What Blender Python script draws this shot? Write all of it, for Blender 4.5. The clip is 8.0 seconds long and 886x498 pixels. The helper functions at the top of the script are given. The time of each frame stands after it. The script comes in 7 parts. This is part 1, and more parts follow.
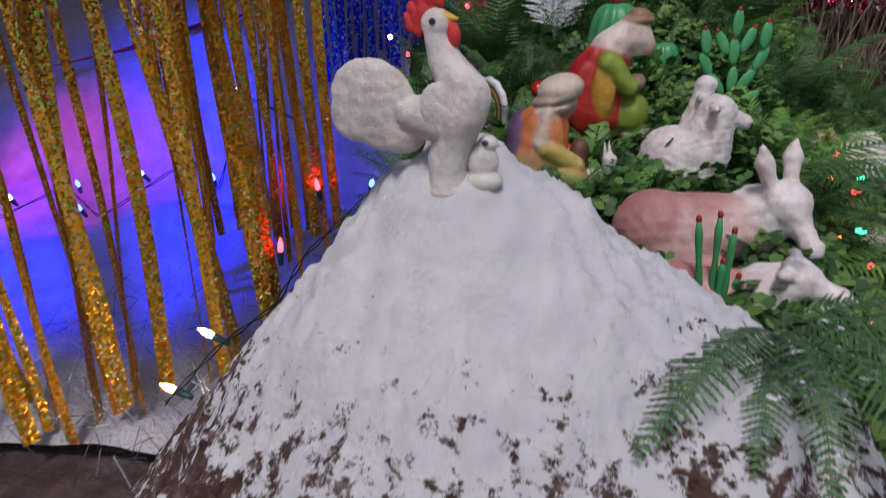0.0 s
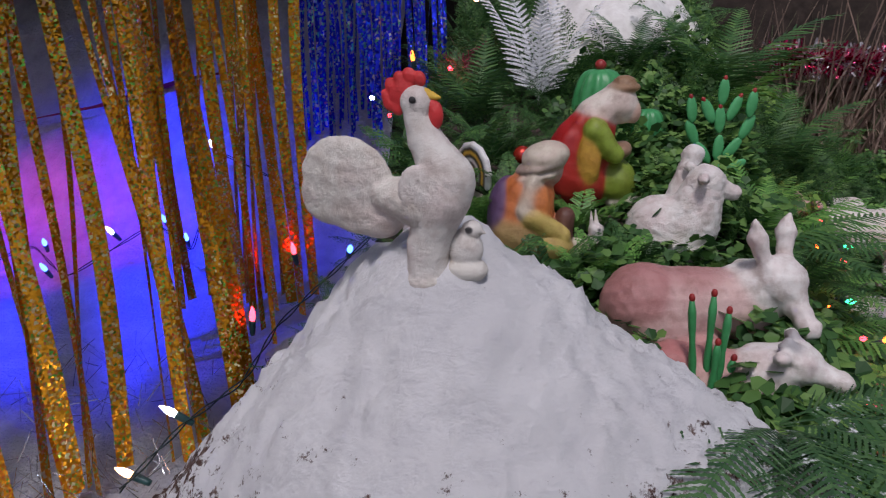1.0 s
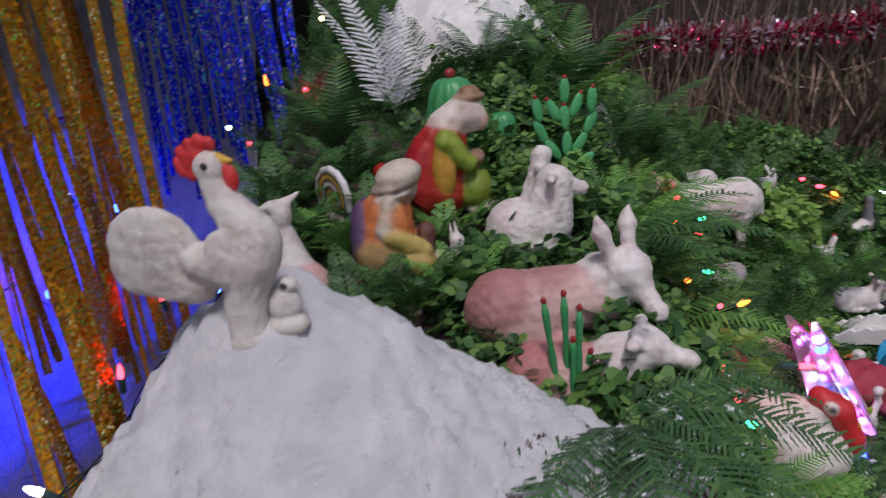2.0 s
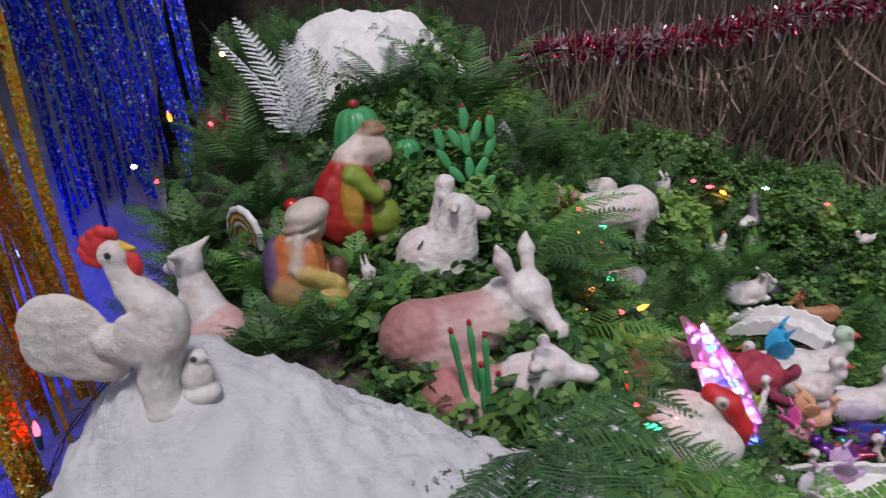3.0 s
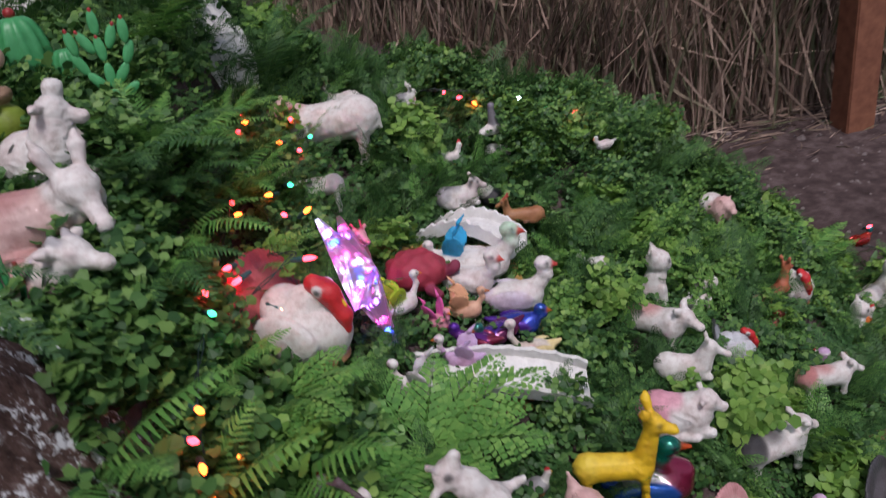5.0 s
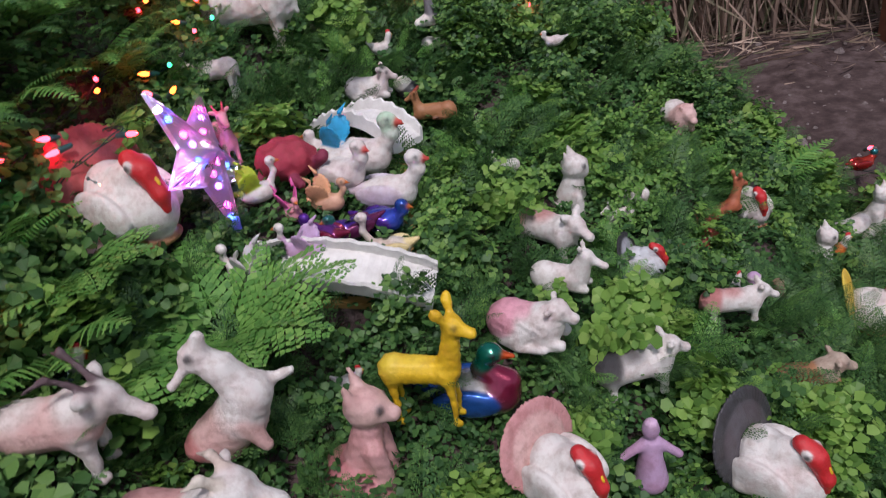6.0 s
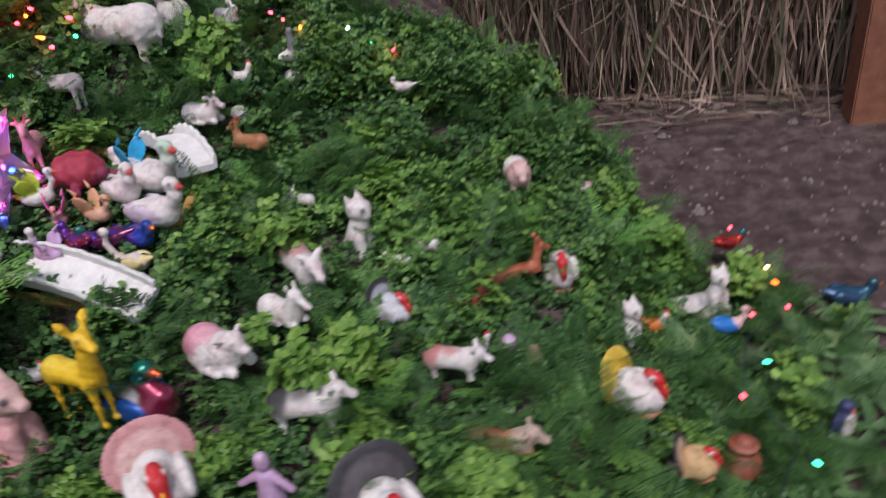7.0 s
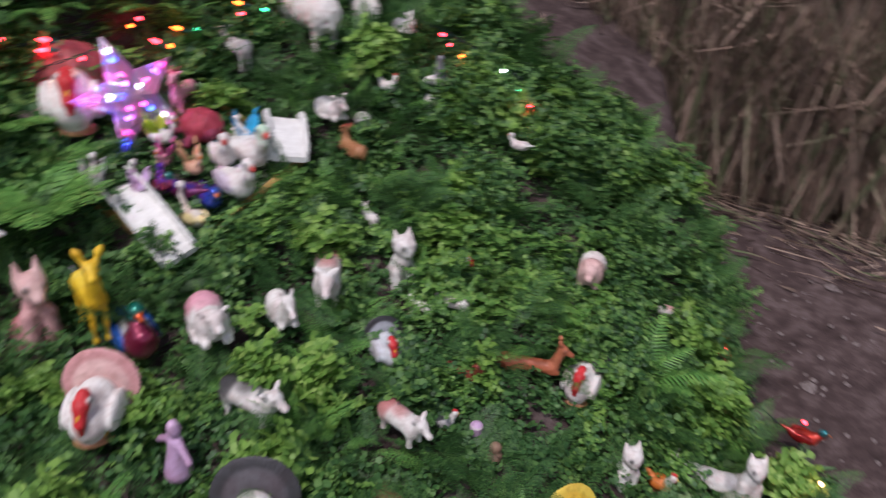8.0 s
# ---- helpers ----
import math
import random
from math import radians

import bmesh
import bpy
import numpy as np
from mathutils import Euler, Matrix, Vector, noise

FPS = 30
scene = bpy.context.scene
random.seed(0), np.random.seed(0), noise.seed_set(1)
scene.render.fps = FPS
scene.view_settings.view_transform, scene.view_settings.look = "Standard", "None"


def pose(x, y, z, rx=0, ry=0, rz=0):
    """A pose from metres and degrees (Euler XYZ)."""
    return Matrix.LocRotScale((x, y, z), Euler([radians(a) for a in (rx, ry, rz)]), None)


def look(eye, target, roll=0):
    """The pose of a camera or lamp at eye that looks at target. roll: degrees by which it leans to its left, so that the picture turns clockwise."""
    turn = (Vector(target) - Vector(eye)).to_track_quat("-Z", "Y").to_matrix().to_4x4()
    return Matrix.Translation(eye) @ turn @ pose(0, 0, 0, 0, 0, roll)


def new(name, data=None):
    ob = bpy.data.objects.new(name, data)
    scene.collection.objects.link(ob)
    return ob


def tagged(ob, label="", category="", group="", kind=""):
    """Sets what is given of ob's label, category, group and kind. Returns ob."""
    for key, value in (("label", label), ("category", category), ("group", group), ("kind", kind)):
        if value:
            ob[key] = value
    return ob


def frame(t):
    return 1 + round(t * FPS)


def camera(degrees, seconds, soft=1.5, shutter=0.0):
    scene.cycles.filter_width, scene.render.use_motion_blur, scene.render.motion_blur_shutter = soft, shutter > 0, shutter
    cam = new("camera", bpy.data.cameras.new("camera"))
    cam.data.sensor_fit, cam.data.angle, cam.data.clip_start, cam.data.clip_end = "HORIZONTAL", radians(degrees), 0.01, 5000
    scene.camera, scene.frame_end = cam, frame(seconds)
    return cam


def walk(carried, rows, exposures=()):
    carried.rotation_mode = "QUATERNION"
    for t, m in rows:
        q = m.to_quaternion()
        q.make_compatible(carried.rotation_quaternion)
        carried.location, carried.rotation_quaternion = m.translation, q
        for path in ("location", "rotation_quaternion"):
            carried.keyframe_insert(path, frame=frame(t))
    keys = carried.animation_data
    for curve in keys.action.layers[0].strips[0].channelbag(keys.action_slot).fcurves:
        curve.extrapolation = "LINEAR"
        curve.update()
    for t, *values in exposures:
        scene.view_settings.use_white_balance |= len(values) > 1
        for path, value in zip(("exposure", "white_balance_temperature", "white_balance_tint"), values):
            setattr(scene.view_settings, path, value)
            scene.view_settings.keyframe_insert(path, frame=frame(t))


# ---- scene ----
cam = camera(63.0, 8.0, soft=1.1, shutter=0.5)
PATH = [
    (0, (0.298, 0.216, 1.323), (-0.097, 2.018, 0.55), -2.5),
    (0.5, (0.288, 0.263, 1.329), (-0.081, 2.106, 0.647), -1.0),
    (1, (0.288, 0.275, 1.334), (-0.062, 2.137, 0.691), -1.4),
    (1.5, (0.345, 0.262, 1.349), (0.099, 2.138, 0.701), -3.8),
    (2, (0.358, 0.287, 1.365), (0.264, 2.173, 0.704), -6.4),
    (2.2, (0.35, 0.303, 1.379), (0.314, 2.192, 0.722), -7.2),
    (3.3, (0.42, 0.222, 1.427), (0.564, 2.089, 0.724), -8.3),
    (3.5, (0.451, 0.199, 1.4), (0.612, 2.054, 0.669), -8.4),
    (4, (0.669, 0.138, 1.332), (0.926, 1.973, 0.58), -8.1),
    (4.2, (0.813, 0.133, 1.328), (1.104, 1.957, 0.56), -8.6),
    (5.3, (1.139, 0.1, 1.222), (1.205, 1.886, 0.325), -10.1),
    (5.5, (1.304, 0.098, 1.173), (1.274, 1.868, 0.242), -10.6),
    (6, (1.453, 0.112, 1.116), (1.37, 1.84, 0.111), -10.1),
    (6.1, (1.459, 0.11, 1.108), (1.372, 1.835, 0.099), -9.6),
    (6.5, (1.708, 0.089, 1.083), (1.506, 1.814, 0.092), -9.3),
    (6.8, (2.068, 0.098, 1.074), (1.752, 1.825, 0.114), -8.7),
    (7, (2.271, 0.096, 1.143), (1.908, 1.813, 0.183), -6.4),
    (7.3, (2.447, 0.135, 1.203), (1.952, 1.841, 0.285), -3.1),
    (7.5, (2.523, 0.192, 1.225), (1.918, 1.862, 0.306), 0.3),
    (7.7, (2.628, 0.304, 1.258), (1.896, 1.914, 0.323), 2.7),
    (8, (2.74, 0.366, 1.306), (1.77, 1.816, 0.328), 5.8),
]
walk(cam, [(t, look(eye, target, roll)) for t, eye, target, roll in PATH], [(t, stops, 6300, 21) for t, stops in ((0.0, -0.12), (1.5, -0.22), (3.5, 0.0), (4.2, -0.08), (5.5, 0.1), (6.5, 0.18), (7.5, 0.3), (8.0, 0.32))])

# ---- light ----
sky_world = bpy.data.worlds.new("sky")
sky_world.use_nodes = True
scene.world = sky_world
wn = sky_world.node_tree
sky = wn.nodes.new("ShaderNodeTexSky")
sky.sky_type, sky.sun_disc = "NISHITA", False
sky.sun_elevation, sky.sun_rotation = radians(58), radians(205)
pale = wn.nodes.new("ShaderNodeHueSaturation")
pale.inputs["Saturation"].default_value = 0.55
wn.links.new(sky.outputs[0], pale.inputs["Color"])
wn.links.new(pale.outputs[0], wn.nodes["Background"].inputs[0])
wn.nodes["Background"].inputs[1].default_value = 0.09
sun = new("sun", bpy.data.lights.new("sun", "SUN"))
sun.data.energy, sun.data.angle, sun.data.color = 2.2, radians(12), (1.0, 0.96, 0.91)
sun.matrix_world = look((0.15, -1.3, 2.5), (0, 0, 0))
scene.view_settings.exposure = 0.0

# the colour-changing flood lamp that shines on the cotton behind the gold curtain
flood = new("flood_lamp", bpy.data.lights.new("flood_lamp", "SPOT"))
flood.data.energy, flood.data.color, flood.data.spot_size, flood.data.spot_blend = 300, (0.01, 0.02, 1.0), radians(72), 0.85
flood.data.shadow_soft_size = 0.03
flood.matrix_world = look((-0.8, 1.3, 1.8), (-0.88, 1.85, 0.72))
pink = new("pink_lamp", bpy.data.lights.new("pink_lamp", "SPOT"))
pink.data.energy, pink.data.color, pink.data.spot_size, pink.data.spot_blend = 40, (1.0, 0.05, 0.35), radians(40), 0.8
pink.data.shadow_soft_size = 0.03
pink.matrix_world = look((-1.7, 1.35, 1.5), (-1.3, 1.9, 0.85))


# ---- materials ----
def nodes_of(name):
    m = bpy.data.materials.new(name)
    m.use_nodes = True
    return m, m.node_tree.nodes, m.node_tree.links, m.node_tree.nodes["Principled BSDF"]


def ramp(nt, fac, stops):
    r = nt.nodes.new("ShaderNodeValToRGB")
    while len(r.color_ramp.elements) < len(stops):
        r.color_ramp.elements.new(0.5)
    for e, (p, c) in zip(r.color_ramp.elements, stops):
        e.position, e.color = p, (*c, 1)
    nt.links.new(fac, r.inputs[0])
    return r.outputs[0]


def noise_tex(nt, scale, detail=4, rough=0.55, vec=None):
    n = nt.nodes.new("ShaderNodeTexNoise")
    n.inputs["Scale"].default_value, n.inputs["Detail"].default_value, n.inputs["Roughness"].default_value = scale, detail, rough
    if vec is None:
        tc = nt.nodes.new("ShaderNodeTexCoord")
        vec = tc.outputs["Object"]
    nt.links.new(vec, n.inputs["Vector"])
    return n.outputs["Fac"]


def bump(nt, bsdf, height, strength=0.3, dist=0.002):
    b = nt.nodes.new("ShaderNodeBump")
    b.inputs["Strength"].default_value, b.inputs["Distance"].default_value = strength, dist
    nt.links.new(height, b.inputs["Height"])
    nt.links.new(b.outputs[0], bsdf.inputs["Normal"])


def mixc(nt, fac, a, b, mode="MIX"):
    m = nt.nodes.new("ShaderNodeMix")
    m.data_type, m.blend_type = "RGBA", mode
    for sock, v in ((m.inputs[0], fac), (m.inputs[6], a), (m.inputs[7], b)):
        if isinstance(v, (int, float)):
            sock.default_value = v
        elif isinstance(v, tuple):
            sock.default_value = (*v, 1)
        else:
            nt.links.new(v, sock)
    return m.outputs[2]


def world_pos(nt):
    return nt.nodes.new("ShaderNodeNewGeometry").outputs["Position"]


def mottled(name, stops, scale=20, rough=0.7, metal=0.0, bump_scale=120, bump_strength=0.3, bump_dist=0.002, spec=0.5):
    m, n, l, b = nodes_of(name)
    nt = m.node_tree
    vec = world_pos(nt)
    big = noise_tex(nt, scale, 5, 0.6, vec)
    l.new(ramp(nt, big, stops), b.inputs["Base Color"])
    b.inputs["Roughness"].default_value, b.inputs["Metallic"].default_value = rough, metal
    b.inputs["Specular IOR Level"].default_value = spec
    bump(nt, b, noise_tex(nt, bump_scale, 4, 0.6, vec), bump_strength, bump_dist)
    return m


def painted(name, rough, bump_strength, metal=0.0, coat=0.0):
    """Paint held in the colour attribute, with dirt and brush variation."""
    m, n, l, b = nodes_of(name)
    nt = m.node_tree
    at = n.new("ShaderNodeAttribute")
    at.attribute_name = "paint"
    vec = world_pos(nt)
    dirt = ramp(nt, noise_tex(nt, 55, 6, 0.65, vec), [(0.28, (0.62, 0.54, 0.5)), (0.55, (1, 1, 1))])
    wash = ramp(nt, noise_tex(nt, 16, 4, 0.6, vec), [(0.36, (0.84, 0.66, 0.67)), (0.54, (1, 1, 1))])
    grime = mixc(nt, 0.75, dirt, wash, "MULTIPLY")
    l.new(mixc(nt, 0.75, at.outputs["Color"], grime, "MULTIPLY"), b.inputs["Base Color"])
    rr = ramp(nt, noise_tex(nt, 30, 3, 0.5, vec), [(0.3, (rough * 0.75,) * 3), (0.7, (min(1, rough * 1.2),) * 3)])
    l.new(rr, b.inputs["Roughness"])
    b.inputs["Metallic"].default_value, b.inputs["Coat Weight"].default_value = metal, coat
    bump(nt, b, noise_tex(nt, 90, 8, 0.72, vec), min(1.0, bump_strength * 1.6), 0.0045)
    return m


def leafy(name, stops, rough=0.45, patch=3.0, trans=0.25, snow=0.0):
    """Leaves: each one its own green, with lighter and darker stands of growth."""
    m, n, l, b = nodes_of(name)
    nt = m.node_tree
    geo = n.new("ShaderNodeNewGeometry")
    vec = geo.outputs["Position"]
    mixv = n.new("ShaderNodeMath")
    mixv.operation = "MULTIPLY_ADD"
    l.new(geo.outputs["Random Per Island"], mixv.inputs[0])
    mixv.inputs[1].default_value = 0.55
    sc = n.new("ShaderNodeMath")
    sc.operation = "MULTIPLY"
    l.new(noise_tex(nt, patch, 3, 0.6, vec), sc.inputs[0])
    sc.inputs[1].default_value = 0.55
    l.new(sc.outputs[0], mixv.inputs[2])
    col = ramp(nt, mixv.outputs[0], stops)
    if snow:
        mask = ramp(nt, noise_tex(nt, 70, 5, 0.7, vec), [(0.62 - snow * 0.3, (0, 0, 0)), (0.7 - snow * 0.25, (1, 1, 1))])
        col = mixc(nt, mask, col, (0.8, 0.81, 0.84))
    l.new(col, b.inputs["Base Color"])
    b.inputs["Roughness"].default_value = rough
    b.inputs["Specular IOR Level"].default_value = 0.35
    tr = n.new("ShaderNodeBsdfTranslucent")
    l.new(col, tr.inputs[0])
    mx = n.new("ShaderNodeMixShader")
    mx.inputs[0].default_value = trans
    l.new(b.outputs[0], mx.inputs[1])
    l.new(tr.outputs[0], mx.inputs[2])
    l.new(mx.outputs[0], n["Material Output"].inputs["Surface"])
    return m


def glitter(name, base, sparks, scale=420, share=0.3):
    """Holographic foil: a metal film with cut flakes, each turned its own way."""
    m, n, l, b = nodes_of(name)
    nt = m.node_tree
    tc = n.new("ShaderNodeTexCoord")
    v = n.new("ShaderNodeTexVoronoi")
    v.inputs["Scale"].default_value = scale
    l.new(tc.outputs["Object"], v.inputs["Vector"])
    sep = n.new("ShaderNodeSeparateColor")
    l.new(v.outputs["Color"], sep.inputs[0])
    flake = ramp(nt, sep.outputs[0], [(i / len(sparks), c) for i, c in enumerate(sparks)])
    pick = ramp(nt, sep.outputs[1], [(1 - share, (0, 0, 0)), (1 - share + 0.03, (1, 1, 1))])
    l.new(mixc(nt, pick, base, flake), b.inputs["Base Color"])
    b.inputs["Metallic"].default_value, b.inputs["Roughness"].default_value = 0.9, 0.36
    nm = n.new("ShaderNodeNormalMap")
    nm.inputs["Strength"].default_value = 0.7
    tilt = mixc(nt, 0.42, (0.5, 0.5, 1.0), v.outputs["Color"])
    l.new(tilt, nm.inputs["Color"])
    l.new(nm.outputs[0], b.inputs["Normal"])
    return m


def glowing(name, colour, strength):
    m, n, l, b = nodes_of(name)
    b.inputs["Base Color"].default_value = (*colour, 1)
    b.inputs["Emission Color"].default_value = (*colour, 1)
    b.inputs["Emission Strength"].default_value = strength
    b.inputs["Roughness"].default_value = 0.15
    return m


M_PLASTER = painted("painted_plaster", 0.62, 0.5)
M_GLAZED = painted("glazed_plaster", 0.46, 0.3, 0.0, 0.05)
M_FOIL = painted("metallic_paint", 0.24, 0.1, 0.5, 0.4)
M_SOIL = mottled("soil", [(0.25, (0.032, 0.021, 0.02)), (0.5, (0.08, 0.055, 0.053)), (0.75, (0.165, 0.125, 0.12))], 14, 0.95, 0, 90, 0.9, 0.012, 0.2)
M_COTTON = mottled("cotton_snow", [(0.3, (0.5, 0.5, 0.54)), (0.7, (0.74, 0.74, 0.77))], 14, 0.95, 0, 120, 0.9, 0.012, 0.1)
M_MAIDEN = leafy("maidenhair_leaf", [(0.12, (0.016, 0.05, 0.02)), (0.4, (0.038, 0.11, 0.03)), (0.58, (0.085, 0.2, 0.05)), (0.82, (0.19, 0.34, 0.085))], 0.5, 2.6, 0.3)
M_MAIDEN_LIME = leafy("lime_maidenhair_leaf", [(0.1, (0.06, 0.15, 0.03)), (0.4, (0.14, 0.29, 0.055)), (0.65, (0.23, 0.41, 0.08)), (0.9, (0.35, 0.52, 0.14))], 0.5, 3.4, 0.35)
M_MAIDEN_LIGHT = leafy("young_maidenhair_leaf", [(0.1, (0.045, 0.12, 0.03)), (0.4, (0.1, 0.24, 0.05)), (0.65, (0.17, 0.34, 0.07)), (0.9, (0.28, 0.45, 0.11))], 0.5, 3.4, 0.3)
M_FERN = leafy("fern_leaf", [(0.1, (0.018, 0.055, 0.02)), (0.5, (0.05, 0.14, 0.04)), (0.9, (0.13, 0.26, 0.07))], 0.5, 4)
M_FERN_BRIGHT = leafy("bright_fern_leaf", [(0.1, (0.06, 0.18, 0.04)), (0.5, (0.12, 0.31, 0.065)), (0.9, (0.25, 0.47, 0.11))], 0.45, 4)
M_FERN_SNOW = leafy("dusted_fern_leaf", [(0.1, (0.02, 0.06, 0.025)), (0.5, (0.045, 0.12, 0.04)), (0.9, (0.1, 0.2, 0.07))], 0.55, 4, 0.2, 0.1)
M_FERN_WHITE = leafy("snowy_fern_leaf", [(0.1, (0.02, 0.06, 0.03)), (0.5, (0.05, 0.1, 0.06)), (0.9, (0.1, 0.15, 0.1))], 0.6, 4, 0.15, 0.9)
M_STRAP = leafy("strap_leaf", [(0.1, (0.04, 0.1, 0.045)), (0.45, (0.08, 0.19, 0.075)), (0.75, (0.2, 0.3, 0.13)), (0.95, (0.3, 0.3, 0.12))], 0.35, 3, 0.15)
M_STRAW = leafy("dry_blade", [(0.12, (0.03, 0.02, 0.016)), (0.3, (0.13, 0.09, 0.07)), (0.46, (0.36, 0.26, 0.2)), (0.58, (0.1, 0.13, 0.06)), (0.68, (0.2, 0.13, 0.1)), (0.8, (0.46, 0.33, 0.26)), (0.95, (0.66, 0.54, 0.44))], 0.75, 2.0, 0.15)
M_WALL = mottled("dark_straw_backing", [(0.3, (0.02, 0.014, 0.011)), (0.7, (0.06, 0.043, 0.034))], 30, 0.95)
M_WOOD = mottled("stained_wood", [(0.3, (0.16, 0.055, 0.03)), (0.7, (0.27, 0.11, 0.06))], 22, 0.6, 0, 200, 0.3)
M_FRAME = mottled("gilt_wood", [(0.3, (0.35, 0.2, 0.06)), (0.7, (0.52, 0.33, 0.11))], 22, 0.4, 0.1, 200, 0.2)
M_WHITE = mottled("white_plaster", [(0.3, (0.66, 0.64, 0.62)), (0.65, (0.8, 0.79, 0.77))], 40, 0.7, 0, 180, 0.5, 0.003)
M_GOLD = glitter("gold_foil", (0.82, 0.34, 0.015), [(0.85, 0.5, 0.06), (0.12, 0.7, 0.1), (0.95, 0.62, 0.12), (0.85, 0.14, 0.05), (1.0, 0.85, 0.4)], 260, 0.42)
M_BLUE = glitter("blue_foil", (0.035, 0.06, 0.95), [(0.06, 0.1, 1.0), (0.08, 0.7, 0.9), (0.5, 0.12, 0.95), (0.15, 0.85, 0.5), (0.95, 0.95, 1.0)], 150, 0.34)
M_CABLE = mottled("cable_green", [(0.3, (0.008, 0.022, 0.02)), (0.7, (0.018, 0.04, 0.036))], 60, 0.45)
M_SOCKET = mottled("socket_green", [(0.3, (0.02, 0.07, 0.07)), (0.7, (0.04, 0.11, 0.11))], 60, 0.35)
GLOW = {"red": glowing("red_bulb", (1.0, 0.025, 0.035), 18), "warm": glowing("warm_bulb", (1.0, 0.5, 0.22), 12), "green": glowing("green_bulb", (0.03, 0.9, 0.35), 5),
        "orange": glowing("orange_bulb", (1.0, 0.11, 0.012), 13), "white": glowing("white_bulb", (0.75, 0.9, 1.0), 14), "blue": glowing("blue_bulb", (0.04, 0.12, 1.0), 14),
        "magenta": glowing("magenta_bulb", (1.0, 0.08, 0.5), 11), "violet": glowing("violet_bulb", (0.4, 0.14, 1.0), 11)}

m_mirror, _n, _l, _b = nodes_of("mirror")
_b.inputs["Metallic"].default_value, _b.inputs["Roughness"].default_value = 1.0, 0.03
_b.inputs["Base Color"].default_value = (0.8, 0.82, 0.8, 1)
m_star, _n, _l, _b = nodes_of("iridescent_plastic")
_b.inputs["Base Color"].default_value = (0.95, 0.74, 0.88, 1)
_b.inputs["Roughness"].default_value, _b.inputs["Transmission Weight"].default_value, _b.inputs["IOR"].default_value = 0.3, 0.92, 1.25
_b.inputs["Thin Film Thickness"].default_value, _b.inputs["Thin Film IOR"].default_value = 420, 1.4
bump(m_star.node_tree, _b, noise_tex(m_star.node_tree, 90, 2), 0.5, 0.003)

# the powdered mound: white powder, thinner low down, where bark shows in flecks
m_mound, _n, _l, _b = nodes_of("powder_on_bark")
_nt = m_mound.node_tree
_p = world_pos(_nt)
_sep = _n.new("ShaderNodeSeparateXYZ")
_l.new(_p, _sep.inputs[0])
_low = _n.new("ShaderNodeMapRange")
_low.inputs[1].default_value, _low.inputs[2].default_value, _low.inputs[3].default_value, _low.inputs[4].default_value = 1.1, 0.88, -0.05, 0.24
_l.new(_sep.outputs[2], _low.inputs[0])
_add = _n.new("ShaderNodeMath")
_l.new(noise_tex(_nt, 42, 9, 0.74, _p), _add.inputs[0])
_l.new(_low.outputs[0], _add.inputs[1])
_fleck = ramp(_nt, _add.outputs[0], [(0.655, (0, 0, 0)), (0.7, (1, 1, 1))])
_bark = ramp(_nt, noise_tex(_nt, 60, 6, 0.7, _p), [(0.3, (0.035, 0.02, 0.016)), (0.55, (0.15, 0.09, 0.075)), (0.75, (0.4, 0.33, 0.31))])
_snow = ramp(_nt, noise_tex(_nt, 18, 6, 0.6, _p), [(0.3, (0.86, 0.86, 0.88)), (0.6, (0.96, 0.96, 0.97))])
_l.new(mixc(_nt, _fleck, _snow, _bark), _b.inputs["Base Color"])
_b.inputs["Roughness"].default_value = 0.9
_b.inputs["Specular IOR Level"].default_value = 0.15
bump(_nt, _b, noise_tex(_nt, 80, 10, 0.78, _p), 0.85, 0.012)


# ---- shapes ----
def ease(a):
    a = np.clip(a, 0, 1)
    return a * a * (3 - 2 * a)


def slope(x, y):
    """Top of the planted bed and of the hill."""
    y2 = np.minimum(y, 2.55)
    bed = 0.5433 - 0.1803 * x + 0.0841 * y2 - 0.0731 * x * x - 0.0091 * x * y2 + 0.0638 * y2 * y2
    bed = bed + 0.06 * np.exp(-((x - 1.9) ** 2 + (y - 2.25) ** 2) / 0.09)
    hill = 0.50 - 0.043 * x + 0.318 * y2
    s = ease((0.76 - x) / 0.2)
    h = bed * (1 - s) + hill * s
    # the hollow with the cotton, beyond the gold curtain
    hollow = 0.62 + 0.16 * np.maximum(y - 1.4, 0)
    w = ease((-0.02 - x) / 0.22)
    return h * (1 - w) + hollow * w


def dirt(x, y):
    return -0.02 + 0.12 * (np.clip(y, -3, 4) - 3.2)


DEEP = 0.03


def deep(x, y):
    """How far the soil lies below the tops of the growth."""
    d = DEEP + ease((x - 0.8) / 0.15) * (0.04 + 0.055 * ease((1.3 - y) / 0.35) + 0.05 * ease((x - 2.2) / 0.3))
    pond_near = np.exp(-(((x - 1.16) ** 2 + (y - 1.48) ** 2) / 0.06) ** 2)
    return d * (1 - pond_near) + DEEP * pond_near


def ground(x, y):
    x, y = np.asarray(x, float), np.asarray(y, float)
    d = dirt(x, y)
    inside = ease((4.06 - (x + 0.6 * y)) / 0.3) * ease((x + 2.6) / 0.6) * ease((y + 1.5) / 0.8)
    h = slope(np.clip(x, -3, 4), np.clip(y, -2, 4)) - deep(x, y)
    return d + np.maximum(h - d, -0.12) * inside


